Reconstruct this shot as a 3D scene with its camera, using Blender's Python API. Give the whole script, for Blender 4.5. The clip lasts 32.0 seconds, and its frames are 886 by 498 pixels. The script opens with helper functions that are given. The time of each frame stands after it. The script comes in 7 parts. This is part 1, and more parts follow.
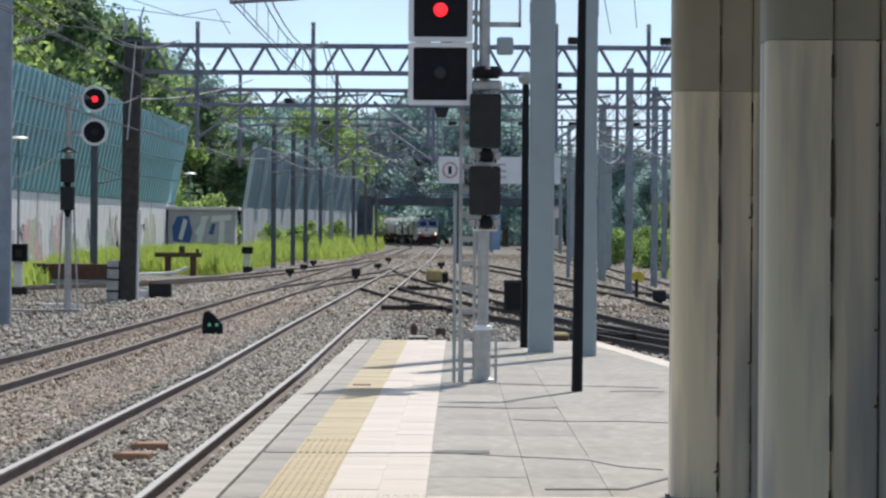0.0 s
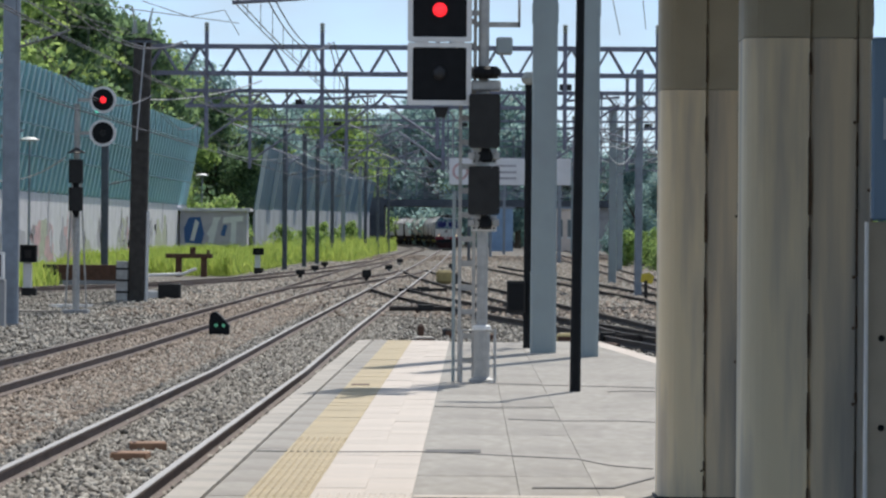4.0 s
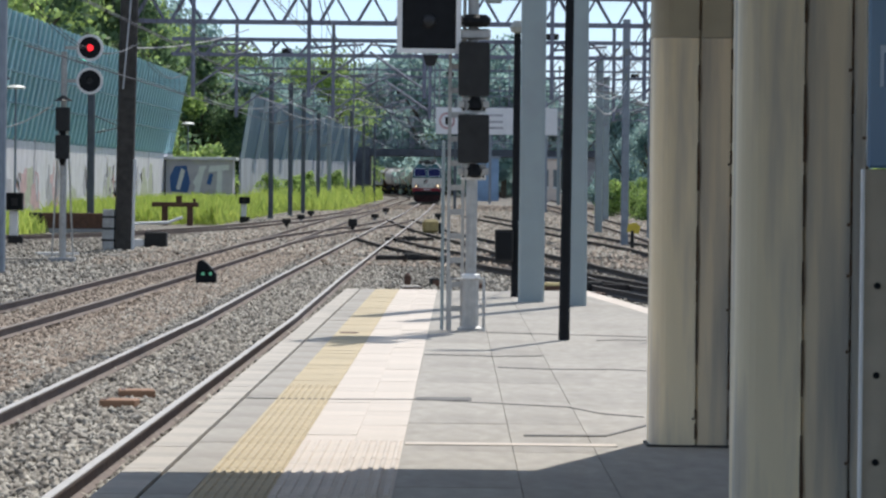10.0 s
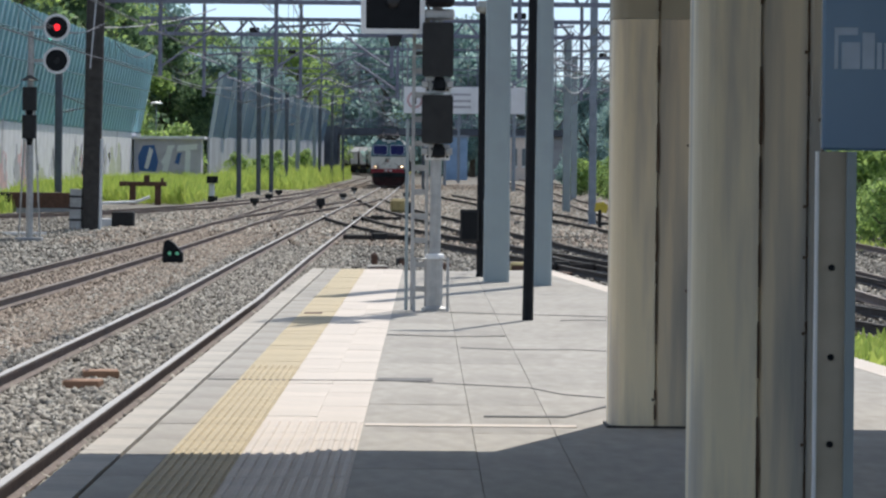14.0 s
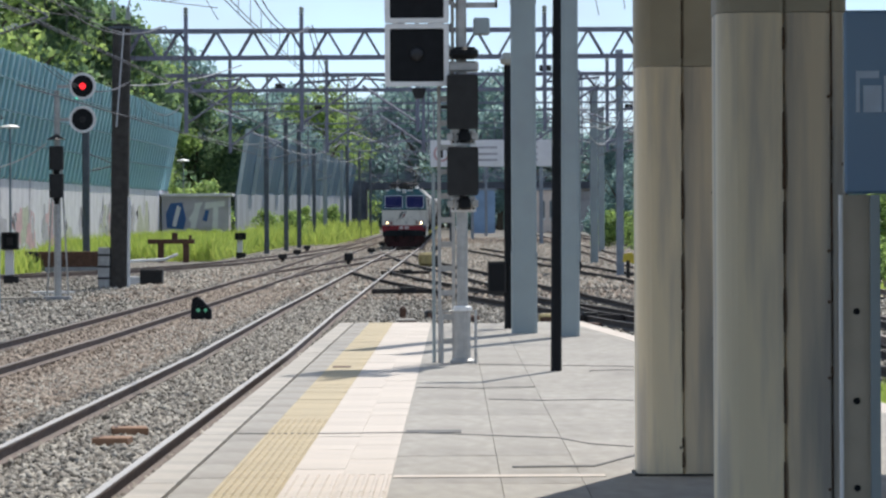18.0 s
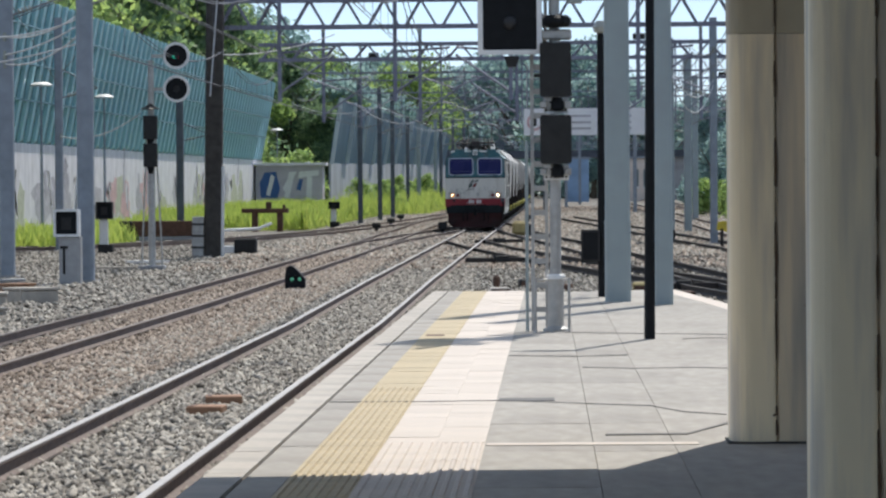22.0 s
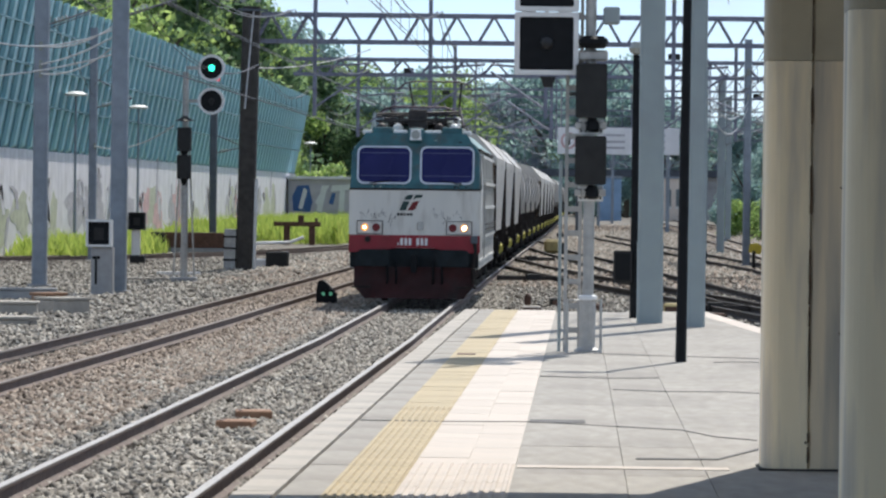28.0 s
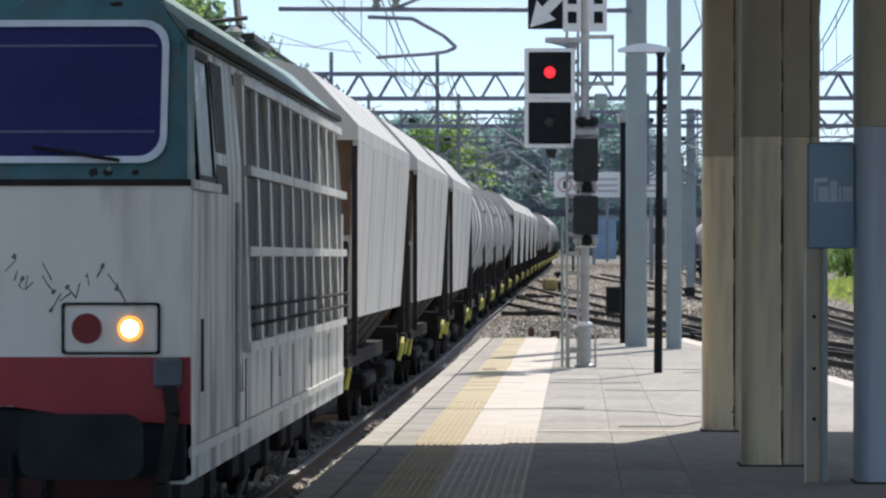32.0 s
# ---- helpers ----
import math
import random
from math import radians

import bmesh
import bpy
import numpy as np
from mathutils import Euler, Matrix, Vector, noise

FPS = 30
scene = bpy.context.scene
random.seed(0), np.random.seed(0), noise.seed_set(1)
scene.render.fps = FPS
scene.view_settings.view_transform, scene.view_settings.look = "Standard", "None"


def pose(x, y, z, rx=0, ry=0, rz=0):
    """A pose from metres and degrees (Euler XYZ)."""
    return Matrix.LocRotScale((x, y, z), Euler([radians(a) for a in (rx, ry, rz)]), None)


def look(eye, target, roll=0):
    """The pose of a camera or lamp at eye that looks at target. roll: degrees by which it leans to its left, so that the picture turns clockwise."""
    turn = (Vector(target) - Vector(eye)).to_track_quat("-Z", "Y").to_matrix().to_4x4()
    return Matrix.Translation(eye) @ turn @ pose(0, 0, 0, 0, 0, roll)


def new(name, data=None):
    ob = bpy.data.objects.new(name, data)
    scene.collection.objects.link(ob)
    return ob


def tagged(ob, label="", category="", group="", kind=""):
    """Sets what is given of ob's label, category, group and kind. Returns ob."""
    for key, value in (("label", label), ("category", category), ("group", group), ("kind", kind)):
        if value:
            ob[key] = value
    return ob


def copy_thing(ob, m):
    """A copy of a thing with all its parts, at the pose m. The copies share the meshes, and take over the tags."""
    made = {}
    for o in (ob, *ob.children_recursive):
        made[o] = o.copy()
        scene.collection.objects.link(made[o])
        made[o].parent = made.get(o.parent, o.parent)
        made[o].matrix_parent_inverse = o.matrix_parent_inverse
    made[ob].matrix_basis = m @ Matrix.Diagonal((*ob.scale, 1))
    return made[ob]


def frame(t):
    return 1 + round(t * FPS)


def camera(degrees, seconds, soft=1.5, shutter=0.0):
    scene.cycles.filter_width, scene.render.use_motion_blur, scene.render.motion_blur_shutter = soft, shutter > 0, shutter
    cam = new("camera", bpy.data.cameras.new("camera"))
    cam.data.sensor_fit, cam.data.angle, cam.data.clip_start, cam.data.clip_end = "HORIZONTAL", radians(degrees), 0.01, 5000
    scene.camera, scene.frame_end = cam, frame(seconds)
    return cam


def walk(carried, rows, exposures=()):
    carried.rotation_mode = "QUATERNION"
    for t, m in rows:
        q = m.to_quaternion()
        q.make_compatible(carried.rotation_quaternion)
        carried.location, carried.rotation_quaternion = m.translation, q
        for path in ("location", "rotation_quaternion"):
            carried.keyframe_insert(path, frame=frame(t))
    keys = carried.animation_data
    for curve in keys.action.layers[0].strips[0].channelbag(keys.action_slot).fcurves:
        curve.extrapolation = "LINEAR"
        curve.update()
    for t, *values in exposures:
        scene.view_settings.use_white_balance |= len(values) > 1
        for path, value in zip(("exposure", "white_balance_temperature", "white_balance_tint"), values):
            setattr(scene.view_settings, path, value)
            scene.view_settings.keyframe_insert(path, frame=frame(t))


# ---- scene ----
def aim(yaw, pitch, roll, x, y, z):
    """Camera pose looking along +y, turned right by yaw, up by pitch, leaning left by roll (degrees)."""
    a, b = radians(yaw), radians(pitch)
    eye = Vector((x, y, z))
    return look(eye, eye + Vector((math.sin(a) * math.cos(b), math.cos(a) * math.cos(b), math.sin(b))), roll)


cam = camera(12.26, 32.0, soft=2.4)
walk(cam, [
    (0.0, aim(-0.207, -0.024, 0.384, -0.150, -0.002, 1.554)),
    (0.5, aim(0.020, -0.120, 0.401, -0.150, -0.001, 1.559)),
    (1.0, aim(0.055, -0.302, 0.391, -0.154, -0.003, 1.559)),
    (1.5, aim(-0.207, -0.046, 0.710, -0.116, -0.001, 1.543)),
    (2.0, aim(-0.466, -0.008, 0.823, -0.029, -0.005, 1.545)),
    (2.5, aim(-0.565, -0.169, 0.808, -0.030, -0.006, 1.537)),
    (4.5, aim(-0.478, 0.223, 0.244, 0.038, -0.004, 1.535)),
    (5.0, aim(-0.705, 0.690, 0.207, 0.045, -0.003, 1.526)),
    (5.5, aim(0.069, 0.338, 0.208, 0.042, -0.003, 1.518)),
    (6.0, aim(0.156, -0.018, 0.151, 0.037, -0.003, 1.527)),
    (6.5, aim(0.087, -0.172, 0.214, 0.037, -0.005, 1.530)),
    (7.0, aim(0.159, -0.289, 0.272, 0.039, -0.004, 1.523)),
    (7.5, aim(0.226, -0.322, 0.138, 0.037, -0.004, 1.529)),
    (8.0, aim(0.007, -0.371, 0.206, 0.038, -0.006, 1.529)),
    (8.5, aim(-0.324, -0.484, 0.330, -0.028, 0.002, 1.521)),
    (9.0, aim(-0.244, -0.484, 0.289, 0.031, -0.003, 1.533)),
    (9.5, aim(-0.336, -0.623, 0.424, -0.030, 0.004, 1.529)),
    (10.0, aim(-0.189, -0.699, 0.608, -0.024, 0.004, 1.520)),
    (10.5, aim(-0.244, -0.460, 0.594, -0.028, 0.004, 1.521)),
    (11.0, aim(0.112, -0.481, 0.526, -0.031, 0.003, 1.533)),
    (11.5, aim(1.200, -0.625, 0.610, -0.045, -0.002, 1.534)),
    (12.0, aim(0.621, -1.161, 0.960, -0.103, 0.005, 1.534)),
    (12.5, aim(0.426, -1.034, 0.902, -0.050, 0.003, 1.543)),
    (13.0, aim(0.370, -1.136, 0.873, -0.032, 0.002, 1.541)),
    (13.5, aim(0.421, -0.990, 0.707, 0.033, -0.002, 1.539)),
    (14.0, aim(0.242, -0.987, 0.572, 0.035, -0.003, 1.535)),
    (14.5, aim(0.110, -1.056, 0.377, 0.034, -0.002, 1.531)),
    (15.0, aim(0.034, -0.827, 0.332, 0.042, -0.006, 1.525)),
    (15.5, aim(0.169, -0.265, 0.244, 0.046, -0.004, 1.523)),
    (17.5, aim(-0.091, -0.356, -0.157, 0.051, -0.001, 1.516)),
    (18.0, aim(-0.160, -0.243, -0.291, 0.055, 0.001, 1.518)),
    (18.5, aim(-0.085, -0.290, -0.271, 0.048, -0.001, 1.522)),
    (19.0, aim(-0.353, -0.192, -0.226, 0.051, -0.002, 1.524)),
    (19.5, aim(-0.410, -0.287, -0.219, 0.051, -0.003, 1.519)),
    (20.0, aim(-0.453, -0.390, -0.280, 0.047, -0.000, 1.525)),
    (20.5, aim(-0.626, -0.525, -0.184, 0.050, -0.001, 1.518)),
    (21.0, aim(-1.030, -0.703, -0.247, 0.054, -0.001, 1.521)),
    (21.5, aim(-1.260, -0.684, -0.321, 0.053, -0.002, 1.519)),
    (22.0, aim(-1.466, -0.668, -0.418, 0.062, -0.002, 1.513)),
    (22.5, aim(-1.451, -0.575, -0.488, 0.056, -0.003, 1.515)),
    (23.0, aim(-1.386, -0.540, -0.517, 0.057, -0.002, 1.516)),
    (23.5, aim(-1.252, -0.628, -0.542, 0.058, -0.001, 1.523)),
    (24.0, aim(-1.113, -0.995, -0.517, 0.050, -0.004, 1.524)),
    (24.5, aim(-1.575, -0.651, -0.351, 0.045, -0.003, 1.533)),
    (25.0, aim(-1.654, -0.526, -0.088, 0.046, 0.002, 1.530)),
    (25.5, aim(-1.732, -0.544, 0.174, 0.045, -0.001, 1.529)),
    (26.0, aim(-1.900, -0.582, 0.353, 0.043, 0.000, 1.535)),
    (26.5, aim(-1.797, -0.471, 0.488, 0.042, 0.003, 1.546)),
    (28.5, aim(-1.906, -0.429, 0.709, 0.045, 0.002, 1.539)),
    (29.0, aim(-1.839, -0.163, 0.692, 0.049, 0.001, 1.534)),
    (29.5, aim(-2.000, -0.071, 0.659, 0.040, 0.001, 1.538)),
    (30.0, aim(-2.283, -0.083, 0.507, 0.046, 0.000, 1.531)),
    (30.5, aim(-2.341, 0.026, 0.430, 0.030, -1.300, 1.496)),
    (31.0, aim(-2.001, 0.112, 0.113, -0.099, -5.000, 1.478)),
    (31.5, aim(-1.915, 0.075, 0.062, 0.023, -8.900, 1.590)),
    (32.0, aim(-1.846, 0.105, 0.011, 0.013, -12.500, 1.609)),
], exposures=[(t, e - 0.04, 6200, 10) for t, e in ((0.0, 0.1), (2.5, 0.1), (4.5, -0.2), (5.0, -0.34), (5.5, 0.0), (6.5, 0.1), (11.5, 0.15), (12.0, -0.05), (12.6, 0.08), (20.0, 0.15), (28.5, 0.24), (30.0, 0.18), (31.0, 0.22), (32.0, 0.28))])

# ---- light ----
SUN_EL, SUN_AZ = radians(52), radians(15)      # azimuth from +y towards +x
world = bpy.data.worlds.new("sky")
scene.world = world
world.use_nodes = True
wn = world.node_tree.nodes
sky = wn.new("ShaderNodeTexSky")
sky.sky_type, sky.sun_disc = "NISHITA", False
sky.sun_elevation, sky.sun_rotation = SUN_EL, SUN_AZ
sky.altitude, sky.air_density, sky.dust_density, sky.ozone_density = 3500, 0.9, 0.15, 1.0
wn["Background"].inputs["Strength"].default_value = 0.125
# thin drifting cloud over the whole sky
wl = world.node_tree.links
w_co, w_map, w_noise, w_ramp, w_mix = [wn.new(k) for k in ("ShaderNodeTexCoord", "ShaderNodeMapping", "ShaderNodeTexNoise", "ShaderNodeMapRange", "ShaderNodeMix")]
w_map.inputs["Scale"].default_value = (9.0, 9.0, 22.0)
w_noise.inputs["Scale"].default_value, w_noise.inputs["Detail"].default_value = 1.6, 6.0
w_ramp.inputs["From Min"].default_value, w_ramp.inputs["From Max"].default_value = 0.42, 0.68
w_ramp.inputs["To Min"].default_value, w_ramp.inputs["To Max"].default_value = 0.25, 0.85
w_mix.data_type = "RGBA"
w_mix.inputs[7].default_value = (5.0, 5.7, 6.5, 1)
wl.new(w_co.outputs["Generated"], w_map.inputs["Vector"])
wl.new(w_map.outputs[0], w_noise.inputs["Vector"])
wl.new(w_noise.outputs["Fac"], w_ramp.inputs["Value"])
wl.new(w_ramp.outputs[0], w_mix.inputs[0])
wl.new(sky.outputs[0], w_mix.inputs[6])
wl.new(w_mix.outputs[2], wn["Background"].inputs["Color"])
sun = new("sun", bpy.data.lights.new("sun", "SUN"))
sun.data.energy, sun.data.angle, sun.data.color = 4.5, radians(0.6), (1.0, 0.93, 0.83)
sun_dir = Vector((math.sin(SUN_AZ) * math.cos(SUN_EL), math.cos(SUN_AZ) * math.cos(SUN_EL), math.sin(SUN_EL)))
sun.matrix_world = look(sun_dir * 60, (0, 0, 0))

# ---- materials ----
def material(name, base, rough=0.6, metal=0.0, vary=0.12, grain=8.0, stain=None, stain_scale=1.2, stain_amount=0.5, bump=0.15, bump_scale=40.0, each=0.0, stretch=(1, 1, 1), spec=0.5, emit=None, power=0.0, stain_low=0.5, stain_high=0.72):
    m = bpy.data.materials.new(name)
    m.use_nodes = True
    nt = m.node_tree
    n, lk = nt.nodes, nt.links
    b = n["Principled BSDF"]
    b.inputs["Roughness"].default_value = rough
    b.inputs["Metallic"].default_value = metal
    b.inputs["Specular IOR Level"].default_value = spec
    tc = n.new("ShaderNodeTexCoord")
    mp = n.new("ShaderNodeMapping")
    mp.inputs["Scale"].default_value = stretch
    lk.new(tc.outputs["Object"], mp.inputs["Vector"])

    def cloud(scale, detail=4.0):
        t = n.new("ShaderNodeTexNoise")
        t.inputs["Scale"].default_value, t.inputs["Detail"].default_value = scale, detail
        lk.new(mp.outputs[0], t.inputs["Vector"])
        return t.outputs["Fac"]

    def mix(kind, fac, a, c):
        x = n.new("ShaderNodeMix")
        x.data_type, x.blend_type = "RGBA", kind
        for sock, v in ((x.inputs[0], fac), (x.inputs[6], a), (x.inputs[7], c)):
            if hasattr(v, "is_output"):
                lk.new(v, sock)
            elif isinstance(v, tuple):
                sock.default_value = (*v, 1)
            else:
                sock.default_value = v
        return x.outputs[2]

    def ramp(v, lo, hi, a, c):
        r = n.new("ShaderNodeMapRange")
        r.inputs["From Min"].default_value, r.inputs["From Max"].default_value = lo, hi
        r.inputs["To Min"].default_value, r.inputs["To Max"].default_value = a, c
        lk.new(v, r.inputs["Value"])
        return r.outputs[0]
    col = mix("MIX", ramp(cloud(grain), 0.3, 0.7, 0, 1), tuple(c * (1 - vary) for c in base), tuple(min(1, c * (1 + vary)) for c in base))
    if each:
        info = n.new("ShaderNodeObjectInfo")
        col = mix("MULTIPLY", 1.0, col, ramp(info.outputs["Random"], 0, 1, 1 - each, 1 + each))
    if stain:
        col = mix("MIX", ramp(cloud(stain_scale, 6.0), stain_low, stain_high, 0, stain_amount), col, stain)
    lk.new(col, b.inputs["Base Color"])
    if bump:
        bp = n.new("ShaderNodeBump")
        bp.inputs["Strength"].default_value, bp.inputs["Distance"].default_value = bump, 0.01
        lk.new(cloud(bump_scale), bp.inputs["Height"])
        lk.new(bp.outputs[0], b.inputs["Normal"])
    lk.new(ramp(cloud(grain * 0.7), 0.3, 0.7, max(0.03, rough - 0.1), min(1, rough + 0.1)), b.inputs["Roughness"])
    if emit:
        b.inputs["Emission Color"].default_value = (*emit, 1)
        b.inputs["Emission Strength"].default_value = power
    return m


def pieces_material(name, base, dark, rough=0.9, vary=0.35, thin=0.0):
    """For stones and leaves joined into one mesh: each island has its own tone."""
    m = bpy.data.materials.new(name)
    m.use_nodes = True
    n, lk = m.node_tree.nodes, m.node_tree.links
    g = n.new("ShaderNodeNewGeometry")
    r = n.new("ShaderNodeValToRGB")
    r.color_ramp.elements[0].color, r.color_ramp.elements[1].color = (*dark, 1), (*base, 1)
    e = r.color_ramp.elements.new(0.55)
    e.color = (*[(a * 0.45 + c * 0.55) * (1 + vary * 0.3) for a, c in zip(base, dark)], 1)
    lk.new(g.outputs["Random Per Island"], r.inputs["Fac"])
    lk.new(r.outputs[0], n["Principled BSDF"].inputs["Base Color"])
    n["Principled BSDF"].inputs["Roughness"].default_value = rough
    if thin:
        tl, mx = n.new("ShaderNodeBsdfTranslucent"), n.new("ShaderNodeMixShader")
        mx.inputs[0].default_value = thin
        lk.new(r.outputs[0], tl.inputs["Color"])
        lk.new(n["Principled BSDF"].outputs[0], mx.inputs[1]), lk.new(tl.outputs[0], mx.inputs[2])
        lk.new(mx.outputs[0], n["Material Output"].inputs["Surface"])
    return m


